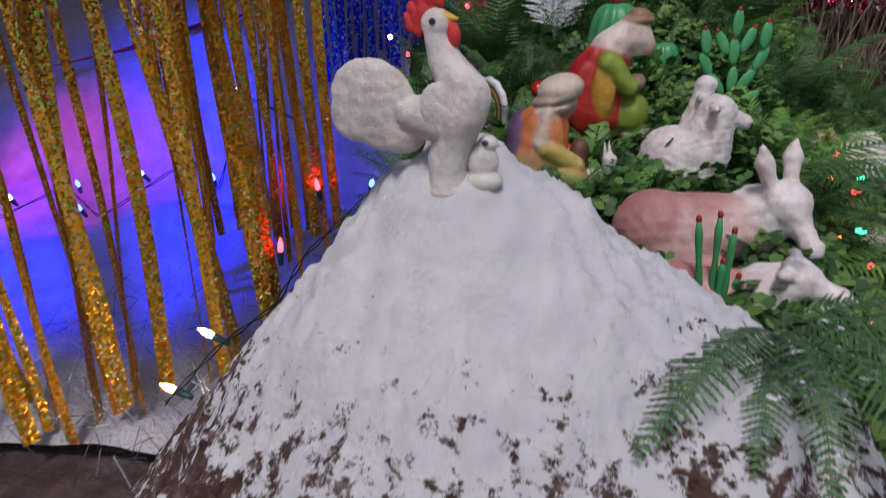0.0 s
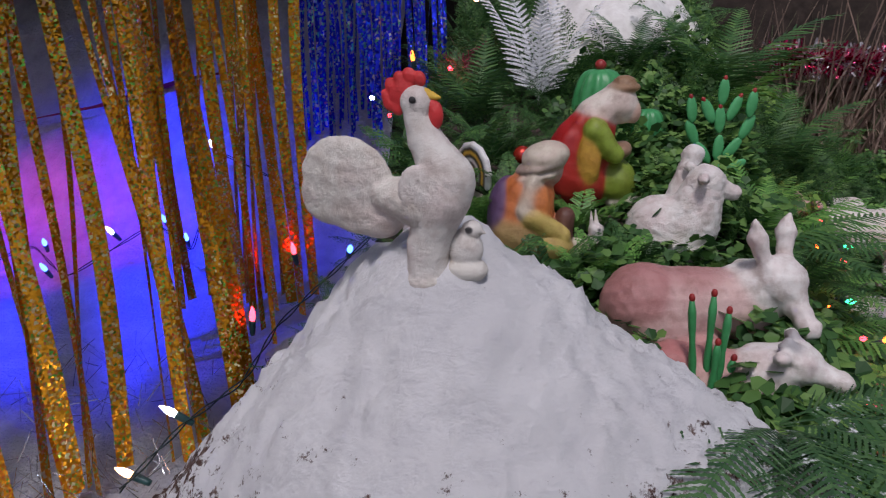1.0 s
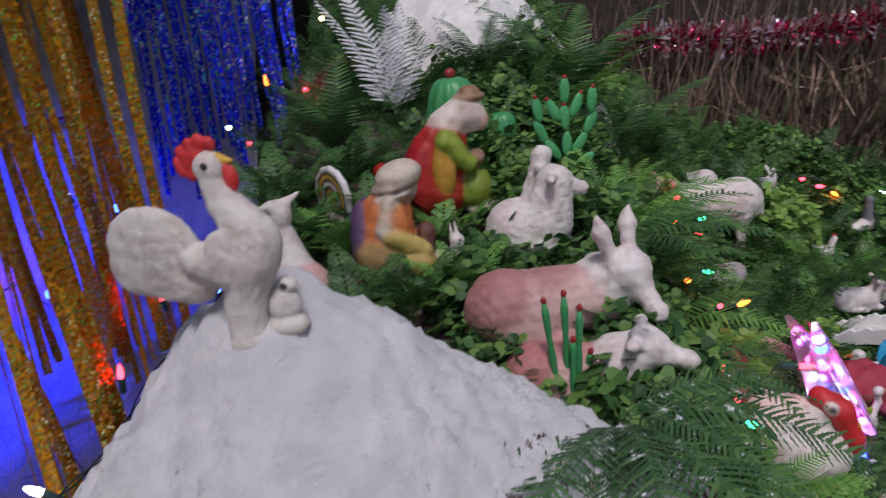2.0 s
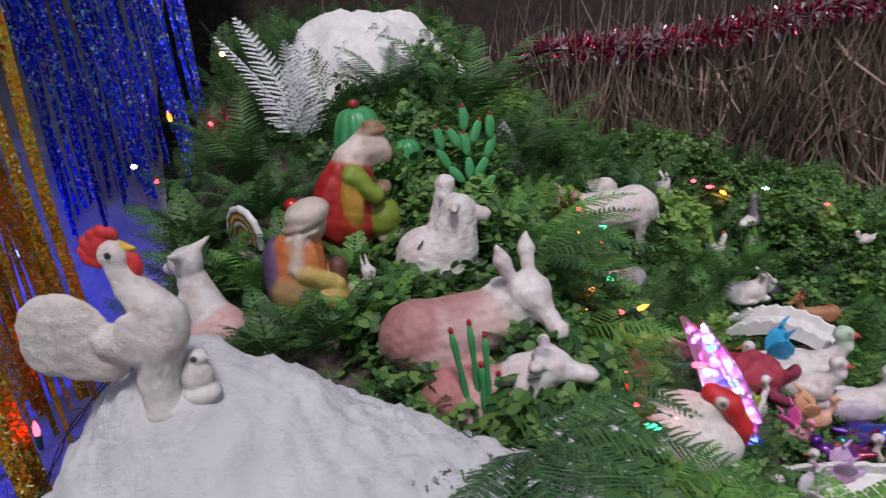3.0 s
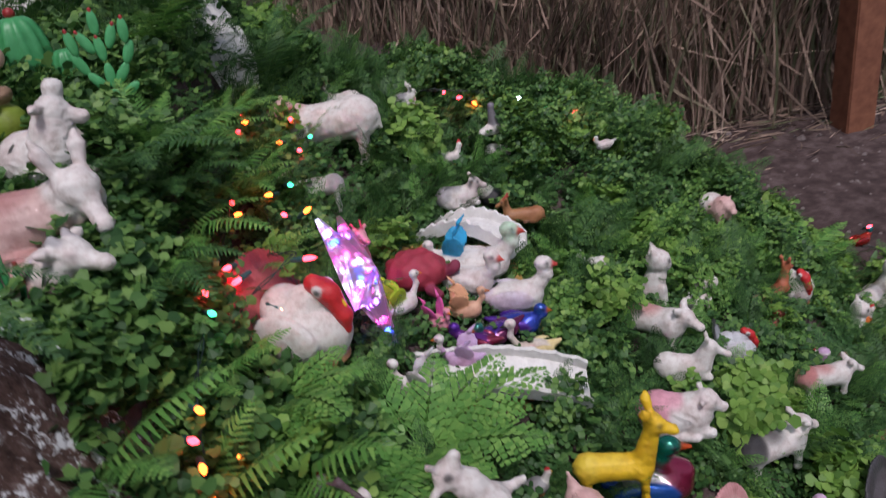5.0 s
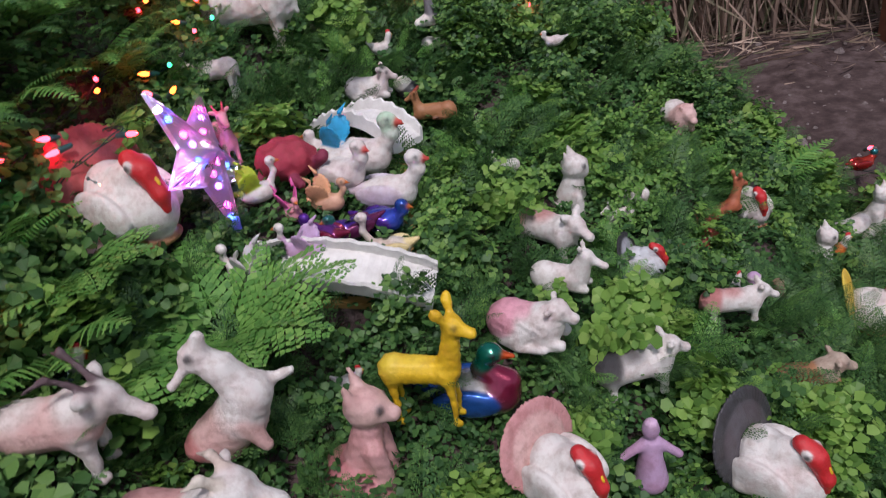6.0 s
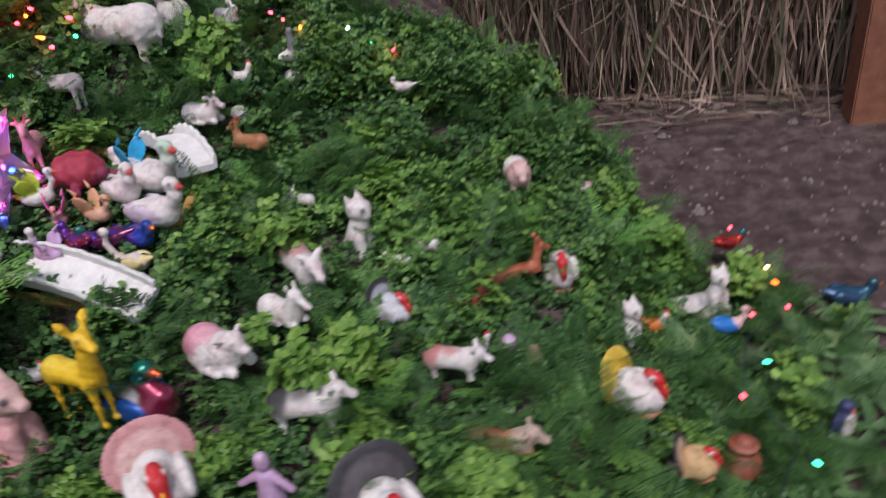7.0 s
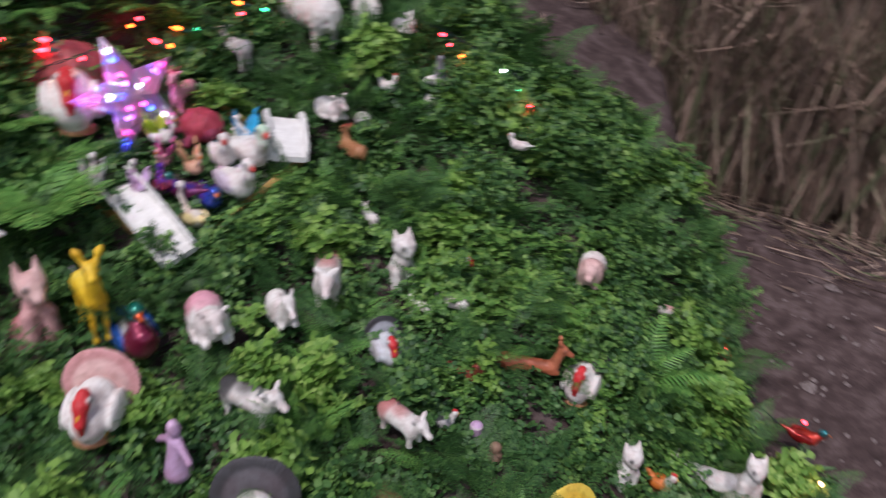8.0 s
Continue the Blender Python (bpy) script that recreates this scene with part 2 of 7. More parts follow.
def tri_mesh(name, v, t, mat, smooth=False):
    v, t = np.asarray(v, np.float32), np.asarray(t, np.int32)
    me = bpy.data.meshes.new(name)
    me.vertices.add(len(v))
    me.vertices.foreach_set("co", v.ravel())
    n = t.shape[1]
    me.loops.add(t.size)
    me.loops.foreach_set("vertex_index", t.ravel())
    me.polygons.add(len(t))
    me.polygons.foreach_set("loop_start", np.arange(0, t.size, n, dtype=np.int32))
    me.polygons.foreach_set("use_smooth", np.full(len(t), smooth))
    me.materials.append(mat)
    me.update(calc_edges=True)
    return me


def part(name, me, parent, m=None, label=""):
    ob = new(name, me)
    ob.parent = parent
    if m is not None:
        ob.matrix_basis = m
    return tagged(ob, label)


def grid_mesh(name, xs, ys, zf, mat, smooth=True):
    X, Y = np.meshgrid(xs, ys, indexing="ij")
    Z = zf(X, Y)
    v = np.stack([X, Y, Z], -1).reshape(-1, 3)
    n, k = len(xs), len(ys)
    i, j = np.meshgrid(np.arange(n - 1), np.arange(k - 1), indexing="ij")
    a = (i * k + j).ravel()
    return tri_mesh(name, v, np.stack([a, a + k, a + k + 1, a + 1], -1), mat, smooth)


def ripple(x, y, f, seed=0.0):
    """Cheap smooth noise from crossed waves."""
    s = 0
    for i in range(5):
        a = 1.7 * i + seed
        s = s + np.sin(f * (1 + 0.55 * i) * (x * math.cos(a) + y * math.sin(a)) + 2.3 * i + seed * 3) / (1 + 0.6 * i)
    return s / 2.4


def box(x0, y0, z0, x1, y1, z1, mat, name="box", bevel=0.004):
    bm = bmesh.new()
    bmesh.ops.create_cube(bm, size=1)
    for v in bm.verts:
        v.co = Vector(((x0 + x1) / 2 + v.co.x * (x1 - x0), (y0 + y1) / 2 + v.co.y * (y1 - y0), (z0 + z1) / 2 + v.co.z * (z1 - z0)))
    if bevel:
        bmesh.ops.bevel(bm, geom=bm.edges[:], offset=bevel, segments=2, affect="EDGES")
    me = bpy.data.meshes.new(name)
    bm.to_mesh(me)
    bm.free()
    me.materials.append(mat)
    return me


def tube(name, pts, radius, mat, sides=6):
    """A round bar along points; radius may be a number or one per point."""
    pts = np.asarray(pts, float)
    n = len(pts)
    rad = np.full(n, radius) if np.isscalar(radius) else np.asarray(radius, float)
    tan = np.gradient(pts, axis=0)
    tan /= np.linalg.norm(tan, axis=1)[:, None] + 1e-9
    up = np.where(np.abs(tan[:, 2:3]) > 0.9, np.array([[1.0, 0, 0]]), np.array([[0, 0, 1.0]]))
    u = np.cross(tan, up)
    u /= np.linalg.norm(u, axis=1)[:, None] + 1e-9
    w = np.cross(tan, u)
    a = np.arange(sides) * 2 * np.pi / sides
    v = (pts[:, None] + rad[:, None, None] * (np.cos(a)[None, :, None] * u[:, None] + np.sin(a)[None, :, None] * w[:, None])).reshape(-1, 3)
    f = []
    for i in range(n - 1):
        for j in range(sides):
            k = (j + 1) % sides
            f.append((i * sides + j, i * sides + k, (i + 1) * sides + k, (i + 1) * sides + j))
    v = np.concatenate([v, pts[:1], pts[-1:]])
    for j in range(sides):
        k = (j + 1) % sides
        f.append((n * sides, k, j, j))
        f.append((n * sides + 1, (n - 1) * sides + j, (n - 1) * sides + k, (n - 1) * sides + k))
    me = bpy.data.meshes.new(name)
    me.from_pydata(v.tolist(), [], [tuple(dict.fromkeys(q)) for q in f])
    me.polygons.foreach_set("use_smooth", np.ones(len(me.polygons), bool))
    me.materials.append(mat)
    return me


# sculpting: soft unions of rounded forms, skinned, with the paint of each form
def E(c, r, col, rot=(0, 0, 0)):
    return ("e", np.array(c, float), np.array(r, float), col, np.array(Euler([radians(a) for a in rot]).to_matrix()))


def C(p, q, r0, r1, col):
    return ("c", np.array(p, float), np.array(q, float), col, r0, r1)


def dist(pr, P):
    if pr[0] == "e":
        q = (P - pr[1]) @ pr[4]
        k0 = np.linalg.norm(q / pr[2], axis=-1)
        k1 = np.linalg.norm(q / pr[2] ** 2, axis=-1) + 1e-9
        return k0 * (k0 - 1) / k1
    ab = pr[2] - pr[1]
    t = np.clip(((P - pr[1]) @ ab) / (ab @ ab + 1e-12), 0, 1)
    return np.linalg.norm(P - pr[1] - t[..., None] * ab, axis=-1) - (pr[4] + t * (pr[5] - pr[4]))


def skin(V, org, h):
    s = V < 0
    nx, ny, nz = V.shape
    cnt = sum(s[i:nx - 1 + i, j:ny - 1 + j, k:nz - 1 + k].astype(np.int8) for i in (0, 1) for j in (0, 1) for k in (0, 1))
    act = (cnt > 0) & (cnt < 8)
    I = np.argwhere(act)
    idx = -np.ones(act.shape, np.int64)
    idx[act] = np.arange(len(I))
    acc, num = np.zeros((len(I), 3)), np.zeros(len(I))
    for ax in range(3):
        o1, o2 = [a for a in range(3) if a != ax]
        for u in (0, 1):
            for w in (0, 1):
                off = np.zeros(3, int)
                off[o1], off[o2] = u, w
                A = I + off
                B = A.copy()
                B[:, ax] += 1
                a, b = V[A[:, 0], A[:, 1], A[:, 2]], V[B[:, 0], B[:, 1], B[:, 2]]
                x = (a < 0) != (b < 0)
                pt = A[x].astype(float)
                pt[:, ax] += a[x] / (a[x] - b[x])
                acc[x] += pt
                num[x] += 1
    v = acc / num[:, None] * h + org
    F = []
    for ax in range(3):
        o1, o2 = (ax + 1) % 3, (ax + 2) % 3
        sl0, sl1 = [slice(None)] * 3, [slice(None)] * 3
        sl0[ax], sl1[ax] = slice(0, -1), slice(1, None)
        e = np.argwhere(s[tuple(sl0)] != s[tuple(sl1)])
        e = e[(e[:, o1] > 0) & (e[:, o2] > 0) & (e[:, o1] < V.shape[o1] - 1) & (e[:, o2] < V.shape[o2] - 1)]
        q = []
        for d1, d2 in ((1, 1), (0, 1), (0, 0), (1, 0)):
            c = e.copy()
            c[:, o1] -= d1
            c[:, o2] -= d2
            q.append(idx[c[:, 0], c[:, 1], c[:, 2]])
        q = np.stack(q, -1)
        inside = s[e[:, 0], e[:, 1], e[:, 2]]
        q[~inside] = q[~inside][:, ::-1]
        F.append(q)
    return v, np.concatenate(F)


def sculpt(name, prims, mat, cells=42, k=0.012, rough=None, unit=True):
    """One skin over the forms. k: how softly they flow together, in parts of the whole."""
    lo, hi = [], []
    for p in prims:
        if p[0] == "e":
            m = p[2].max() if abs(p[4] - np.eye(3)).max() > 1e-6 else p[2]
            lo.append(p[1] - m), hi.append(p[1] + m)
        else:
            m = max(p[4], p[5])
            lo.append(np.minimum(p[1], p[2]) - m), hi.append(np.maximum(p[1], p[2]) + m)
    lo, hi = np.min(lo, 0), np.max(hi, 0)
    size = (hi - lo).max()
    h = size / cells
    lo, hi = lo - 3 * h, hi + 3 * h
    n = np.ceil((hi - lo) / h).astype(int) + 1
    G = np.stack(np.meshgrid(*[lo[i] + h * np.arange(n[i]) for i in range(3)], indexing="ij"), -1)
    kk = k * size
    Ds = np.stack([dist(p, G) for p in prims])
    V = -kk * np.log(np.sum(np.exp(np.clip(-Ds / kk, -60, 60)), 0))
    if rough is not None:
        V = V + rough(G / size) * size
    v, f = skin(V, lo, h)
    dv = np.stack([dist(p, v) for p in prims])
    wgt = np.exp(-(dv - dv.min(0)) / (0.006 * size))
    col = np.einsum("pn,pc->nc", wgt / wgt.sum(0), np.array([p[3] for p in prims]))
    if unit:
        z0, z1 = v[:, 2].min(), v[:, 2].max()
        v = (v - np.array([0, 0, z0])) / (z1 - z0)
    me = tri_mesh(name, v, f, mat, True)
    at = me.color_attributes.new("paint", "FLOAT_COLOR", "POINT")
    at.data.foreach_set("color", np.concatenate([col, np.ones((len(col), 1))], 1).astype(np.float32).ravel())
    return me


def fleece(G):
    return 0.010 * np.sin(34 * G[..., 0] + 3 * np.sin(21 * G[..., 2])) * np.sin(34 * G[..., 1] + 2) * np.sin(34 * G[..., 2] + 1)


def plumage(G):
    return 0.005 * np.sin(60 * G[..., 2] + 25 * G[..., 0] + 6 * np.sin(14 * G[..., 1])) * np.sin(38 * G[..., 1] + 1)


# figures that the growth leaves free: place and reach
CLEAR = []


def put(name, me, x, y, yaw, size, label, category, group="", lift=0.0, lean=0.0, turn=0.0, top=None):
    """A figure of that height, or up to that top, on the ground at x, y, facing yaw."""
    z = float(ground(x, y)) - 0.004
    if top is not None:
        lift = top - size - z
    ob = new(name, None if isinstance(me, list) else me)
    ob.matrix_basis = Matrix.Translation((x, y, z + lift)) @ pose(0, 0, 0, 0, 0, yaw) @ pose(0, 0, 0, turn, lean, 0) @ Matrix.Scale(size, 4)
    if isinstance(me, list):
        for piece, mesh, text in me:
            part(piece, mesh, ob, None, text)
    CLEAR.append((x, y - 0.12 * size, max(0.02, 0.36 * size)))
    return tagged(ob, label, category, group)


# ---- ground, mound, wall ----
def steps(lo, hi, fine, far):
    out = list(np.arange(lo, hi, fine))
    d, x, y = fine, lo, hi
    while y < far:
        d *= 1.5
        x, y = x - d, y + d
        out = [x] + out + [y]
    return np.array(out)


xs, ys = steps(-1.9, 4.4, 0.03, 60), steps(-0.9, 4.6, 0.03, 60)
sheet = new("ground", grid_mesh("ground", xs, ys, lambda X, Y: ground(X, Y) + 0.012 * ripple(X, Y, 9) * np.exp(-((X - 2) ** 2 + (Y - 2) ** 2) / 40), M_SOIL))
tagged(sheet, "dark brown trodden soil with scattered dry stalks", "ground", kind="structure")


def mound_z(X, Y):
    dx, dy = X - 0.184, Y - 0.834
    a = np.arctan2(dy, dx)
    r = np.sqrt((dx * np.where(dx < 0, 1.169, 1.013 - 0.186 * ease((dx - 0.124) / 0.186))) ** 2 + (dy * np.where(dy < 0, 1.246, 1.569)) ** 2)
    z = 1.167 - 1.053 * (np.sqrt(r * r + 0.068 ** 2) - 0.068) - 1.2 * np.maximum(X - 0.55, 0)
    pts = list(zip(X.ravel(), Y.ravel()))
    lumps = [noise.fractal(Vector((x * 14, y * 14, 1.3)), 0.9, 2.1, 4) for x, y in pts]
    clots = [noise.noise(Vector((x * 55, y * 55, 2.2))) for x, y in pts]
    grit = [noise.noise(Vector((x * 150, y * 150, 4.1))) + 0.6 * noise.noise(Vector((x * 300, y * 300, 7.7))) for x, y in pts]
    clots, grit = np.reshape(clots, X.shape), np.reshape(grit, X.shape)
    z = z + (0.014 * np.reshape(lumps, X.shape) + 0.012 * np.maximum(clots, -0.2) + 0.0065 * grit * (0.6 + clots)) * (0.3 + 0.7 * ease(r / 0.1))
    return np.maximum(z, 0.3)


mound = new("snow_mound", grid_mesh("snow_mound", np.arange(-0.42, 0.74, 0.0046), np.arange(0.16, 1.36, 0.0046), mound_z, m_mound))
tagged(mound, "rough mound of bark coated in white powder snow", "mound")

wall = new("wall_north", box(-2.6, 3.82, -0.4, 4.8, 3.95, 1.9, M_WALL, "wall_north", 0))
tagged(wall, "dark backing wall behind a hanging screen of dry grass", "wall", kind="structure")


def blades(n, seed, mat, root, length, width, spread, name):
    """n flat blades of four joints each; root(i, rng) gives the foot and a leaning way."""
    rng = np.random.default_rng(seed)
    V, T = [], []
    for i in range(n):
        p, d = root(rng)
        L, w = rng.uniform(*length), rng.uniform(*width)
        side = np.cross(d, rng.normal(size=3))
        side /= np.linalg.norm(side) + 1e-9
        bend = rng.normal(size=3) * spread
        o = len(V)
        for s in range(5):
            t = s / 4
            c = p + d * L * t + bend * L * t * t
            ww = w * (1 - 0.85 * t ** 2) * (0.6 + 0.4 * min(1, t * 4))
            V.append(c - side * ww), V.append(c + side * ww)
        for s in range(4):
            a = o + 2 * s
            T.append((a, a + 1, a + 3)), T.append((a, a + 3, a + 2))
    return tri_mesh(name, V, T, mat)


def straw_up(rng):
    x = rng.uniform(0.1, 3.9)
    d = np.array([rng.normal() * 0.14, -0.02 + rng.normal() * 0.06, 1.0])
    y = 3.7 - abs(rng.normal()) * 0.09
    return np.array([x, y, float(dirt(x, y)) - 0.02 + rng.uniform(0, 0.55) ** 2]), d / np.linalg.norm(d)


def straw_down(rng):
    d = np.array([rng.normal() * 0.22, -0.06 + rng.normal() * 0.06, -1.0])
    return np.array([rng.uniform(0.1, 3.9), 3.72 + rng.uniform(-0.06, 0.03), rng.uniform(0.5, 1.1)]), d / np.linalg.norm(d)


def straw_flat(rng):
    x, a = rng.uniform(1.7, 3.9), rng.uniform(0, 6.28)
    y = 3.62 - abs(rng.normal()) * 0.2
    return np.array([x, y, float(dirt(x, y)) + rng.uniform(0.0, 0.04)]), np.array([math.cos(a), math.sin(a) * 0.4, rng.uniform(-0.02, 0.06)])


screen = new("dry_grass_screen", blades(5200, 3, M_STRAW, straw_up, (0.35, 1.0), (0.003, 0.01), 0.2, "dry_grass_screen"))
tagged(screen, "screen of upright dry brown grass blades against the wall", "dry grass", kind="stuff")
hang = new("dry_grass_thatch", blades(2400, 4, M_STRAW, straw_down, (0.3, 0.8), (0.004, 0.013), 0.22, "dry_grass_thatch"))
tagged(hang, "hanging dry brown grass thatch with curled tips", "dry grass", kind="stuff")
curl = new("dry_corn_leaves", blades(1900, 7, M_STRAW, straw_down, (0.2, 0.6), (0.007, 0.018), 0.5, "dry_corn_leaves"))
tagged(curl, "broad curled dry brown leaves hanging in the screen", "dry leaves", kind="stuff")
litter = new("fallen_straw", blades(800, 5, M_STRAW, straw_flat, (0.05, 0.25), (0.002, 0.006), 0.1, "fallen_straw"))
tagged(litter, "fallen straw lying on the soil below the grass screen", "straw", kind="stuff")
post = new("wooden_post", box(3.40, 3.2, -0.2, 3.55, 3.34, 1.6, M_WOOD, "wooden_post", 0.006))
tagged(post, "reddish brown stained square wooden post", "post")

# unseen roof over the curtains and side wall, added to shade the cotton hollow
roof = new("shade_roof", box(-2.5, 0.5, 1.88, -0.12, 3.82, 1.93, M_WALL, "shade_roof", 0))
tagged(roof, "added unseen dark roof above the foil curtains, shading the hollow", "roof", kind="structure")
shade_w = new("shade_wall_west", box(-2.6, 0.15, -0.4, -2.5, 3.82, 1.93, M_WALL, "shade_wall_west", 0))
tagged(shade_w, "added unseen dark wall that keeps daylight off the hollow", "wall", kind="structure")
chips = np.random.default_rng(9)


def stones():
    """Small stones and crumbs lying on the bare soil."""
    V, F = [], []
    for i in range(420):
        x, y = chips.uniform(2.1, 3.9), chips.uniform(1.9, 3.6)
        if x + 0.6 * y < 4.05:
            continue
        s = chips.uniform(0.004, 0.011) if i > 8 else chips.uniform(0.018, 0.03)
        o, z = len(V), float(ground(x, y))
        for k in range(6):
            a = k * math.pi / 3
            V.append((x + s * math.cos(a) * chips.uniform(0.7, 1.2), y + s * math.sin(a) * chips.uniform(0.7, 1.2), z - 0.002))
        for k in range(3):
            a = k * 2.1 + 0.4
            V.append((x + s * 0.5 * math.cos(a), y + s * 0.5 * math.sin(a), z + s * chips.uniform(0.4, 0.9)))
        F += [(o + 6, o + 7, o + 8)]
        for k in range(6):
            F.append((o + k, o + (k + 1) % 6, o + 6 + k // 2))
            if k % 2:
                F.append((o + (k + 1) % 6, o + 6 + ((k + 1) // 2) % 3, o + 6 + k // 2))
    return tri_mesh("soil_crumbs", V, F, mottled("pebble", [(0.3, (0.12, 0.09, 0.085)), (0.7, (0.27, 0.23, 0.22))], 60, 0.9))


tagged(new("soil_crumbs", stones()), "small stones and crumbs on the bare soil", "stones", kind="stuff")

# ---- planting ----
def rot_frames(n, rng, tilt, yaw=None):
    """n turning matrices: a random yaw and a lean of about tilt radians."""
    a = rng.uniform(0, 2 * np.pi, n) if yaw is None else yaw
    b, c = rng.normal(0, tilt, n), rng.normal(0, tilt, n)
    Z = np.zeros((n, 3, 3))
    Z[:, 0, 0], Z[:, 0, 1], Z[:, 1, 0], Z[:, 1, 1], Z[:, 2, 2] = np.cos(a), -np.sin(a), np.sin(a), np.cos(a), 1
    X = np.zeros((n, 3, 3))
    X[:, 0, 0], X[:, 1, 1], X[:, 1, 2], X[:, 2, 1], X[:, 2, 2] = 1, np.cos(b), -np.sin(b), np.sin(b), np.cos(b)
    Y = np.zeros((n, 3, 3))
    Y[:, 1, 1], Y[:, 0, 0], Y[:, 0, 2], Y[:, 2, 0], Y[:, 2, 2] = 1, np.cos(c), np.sin(c), -np.sin(c), np.cos(c)
    return Y @ X @ Z


def scatter(name, templates, places, mats, sizes, mat, rng):
    V, T, o = [], [], 0
    which = rng.integers(0, len(templates), len(places))
    for k, (tv, tt) in enumerate(templates):
        i = np.nonzero(which == k)[0]
        v = np.einsum("nij,vj->nvi", mats[i], tv) * sizes[i][:, None, None] + places[i][:, None]
        t = tt[None] + (np.arange(len(i)) * len(tv))[:, None, None] + o
        V.append(v.reshape(-1, 3)), T.append(t.reshape(-1, 3))
        o += len(i) * len(tv)
    return new(name, tri_mesh(name, np.concatenate(V), np.concatenate(T), mat))


def leaflet(V, T, p, d, side, L, w, rng):
    """A small fan-shaped leaf, slightly cupped."""
    nrm = np.cross(d, side)
    o = len(V)
    cup = rng.uniform(-0.15, 0.3) * L
    V += [p, p + d * L * 0.55 + side * w * 0.5 + nrm * cup * 0.6, p + d * L + side * w * 0.27 + nrm * cup * 0.2, p + d * L * 0.97 - side * w * 0.27 + nrm * cup * 0.2, p + d * L * 0.55 - side * w * 0.5 + nrm * cup * 0.6]
    T += [(o, o + 1, o + 2), (o, o + 2, o + 3), (o, o + 3, o + 4)]


def thread(V, T, p, q, w):
    s = np.cross(q - p, np.array([0.3, 0.5, 0.8]))
    s = s / (np.linalg.norm(s) + 1e-9) * w
    o = len(V)
    V += [p - s, p + s, q]
    T += [(o, o + 1, o + 2)]


def maiden_sprig(seed, arms=9, n=7, small=1.0):
    """A spray of fan leaflets on thin stalks, about one unit high."""
    rng = np.random.default_rng(seed)
    V, T = [], []
    top = np.array([rng.normal() * 0.2, rng.normal() * 0.2, 1.0])
    thread(V, T, np.zeros(3), top, 0.012)
    for i in range(arms):
        t = 0.3 + 0.7 * i / (arms - 1)
        a = i * 2.4 + rng.uniform(-0.4, 0.4)
        d = np.array([math.cos(a), math.sin(a), rng.uniform(0.0, 0.45)])
        d /= np.linalg.norm(d)
        L = rng.uniform(0.45, 0.75) * (1.2 - 0.5 * t)
        p, q = top * t, top * t + d * L
        thread(V, T, p, q, 0.008)
        for j in range(n):
            u = (j + 1) / n
            side = np.cross(d, [0, 0, 1.0])
            side /= np.linalg.norm(side) + 1e-9
            dd = d * 0.5 + side * (0.85 if j % 2 else -0.85) if j < n - 1 else d
            dd = dd + np.array([0, 0, rng.uniform(-0.35, 0.35)])
            dd /= np.linalg.norm(dd)
            sd = np.cross(dd, np.array([rng.normal() * 0.35, rng.normal() * 0.35, 1.0]))
            sd /= np.linalg.norm(sd) + 1e-9
            s = rng.uniform(0.13, 0.22) * small
            leaflet(V, T, p + (q - p) * u, dd, sd, s, s * 1.15, rng)
    return np.array(V), np.array(T)


def frond(L=1.0, width=0.4, pairs=22, droop=0.5, lobes=7, seed=0, gap=0.9):
    """A fern frond along +x: a stalk, and pairs of toothed side leaves that taper to the tip."""
    rng = np.random.default_rng(seed)
    V, T = [], []
    bend = rng.uniform(-0.12, 0.12)

    def rib(t):
        return np.array([L * t * (1 - 0.12 * droop * t), bend * L * t * t, L * (0.34 * t - droop * 0.62 * t * t)])
    nr = 14 if pairs > 16 else 7
    for i in range(nr):
        p, q = rib(i / nr), rib((i + 1) / nr)
        s, o = np.array([0, 0.007 * L * (1.1 - i / nr), 0]), len(V)
        V += [p - s, p + s, q + s * 0.9, q - s * 0.9]
        T += [(o, o + 1, o + 2), (o, o + 2, o + 3)]
    for i in range(pairs):
        t = 0.12 + 0.87 * i / (pairs - 1)
        p = rib(t)
        tan = rib(min(t + 0.02, 1.02)) - rib(t - 0.02)
        tan /= np.linalg.norm(tan)
        prof = width * L * (1 - t) ** 0.62 * min(1, 0.55 + 2.4 * t) * 0.5 + 0.008 * L
        for sg in (-1, 1):
            d = np.array([0.42, sg * 1.0, rng.uniform(-0.22, -0.02)])
            d = d + tan * 0.15
            d /= np.linalg.norm(d)
            n = max(2, int(lobes * prof / (0.5 * width * L)) + 1)
            w = L * 0.87 / pairs * gap * 0.5
            ax = tan
            sag = rng.uniform(0.05, 0.25)
            o = len(V)
            V.append(p)
            for j in range(n):
                u0, u1 = j / n, (j + 0.6) / n
                tap = (1 - u0) ** 0.55
                for u, k in ((u0, 0.55), (u1, 1.0)):
                    c = p + d * prof * u + np.array([0, 0, -sag * prof * u * u])
                    V.append(c + ax * w * tap * k)
                    V.append(c - ax * w * tap * k)
            V.append(p + d * prof * 1.04 + np.array([0, 0, -sag * prof]))
            last = len(V) - 1
            T.append((o, o + 1, o + 2))
            for j in range(2 * n - 1):
                a = o + 1 + 2 * j
                T += [(a, a + 2, a + 3), (a, a + 3, a + 1)]
            T.append((o + 1 + 2 * (2 * n - 1), last, o + 2 + 2 * (2 * n - 1)))
    return np.array(V), np.array(T)


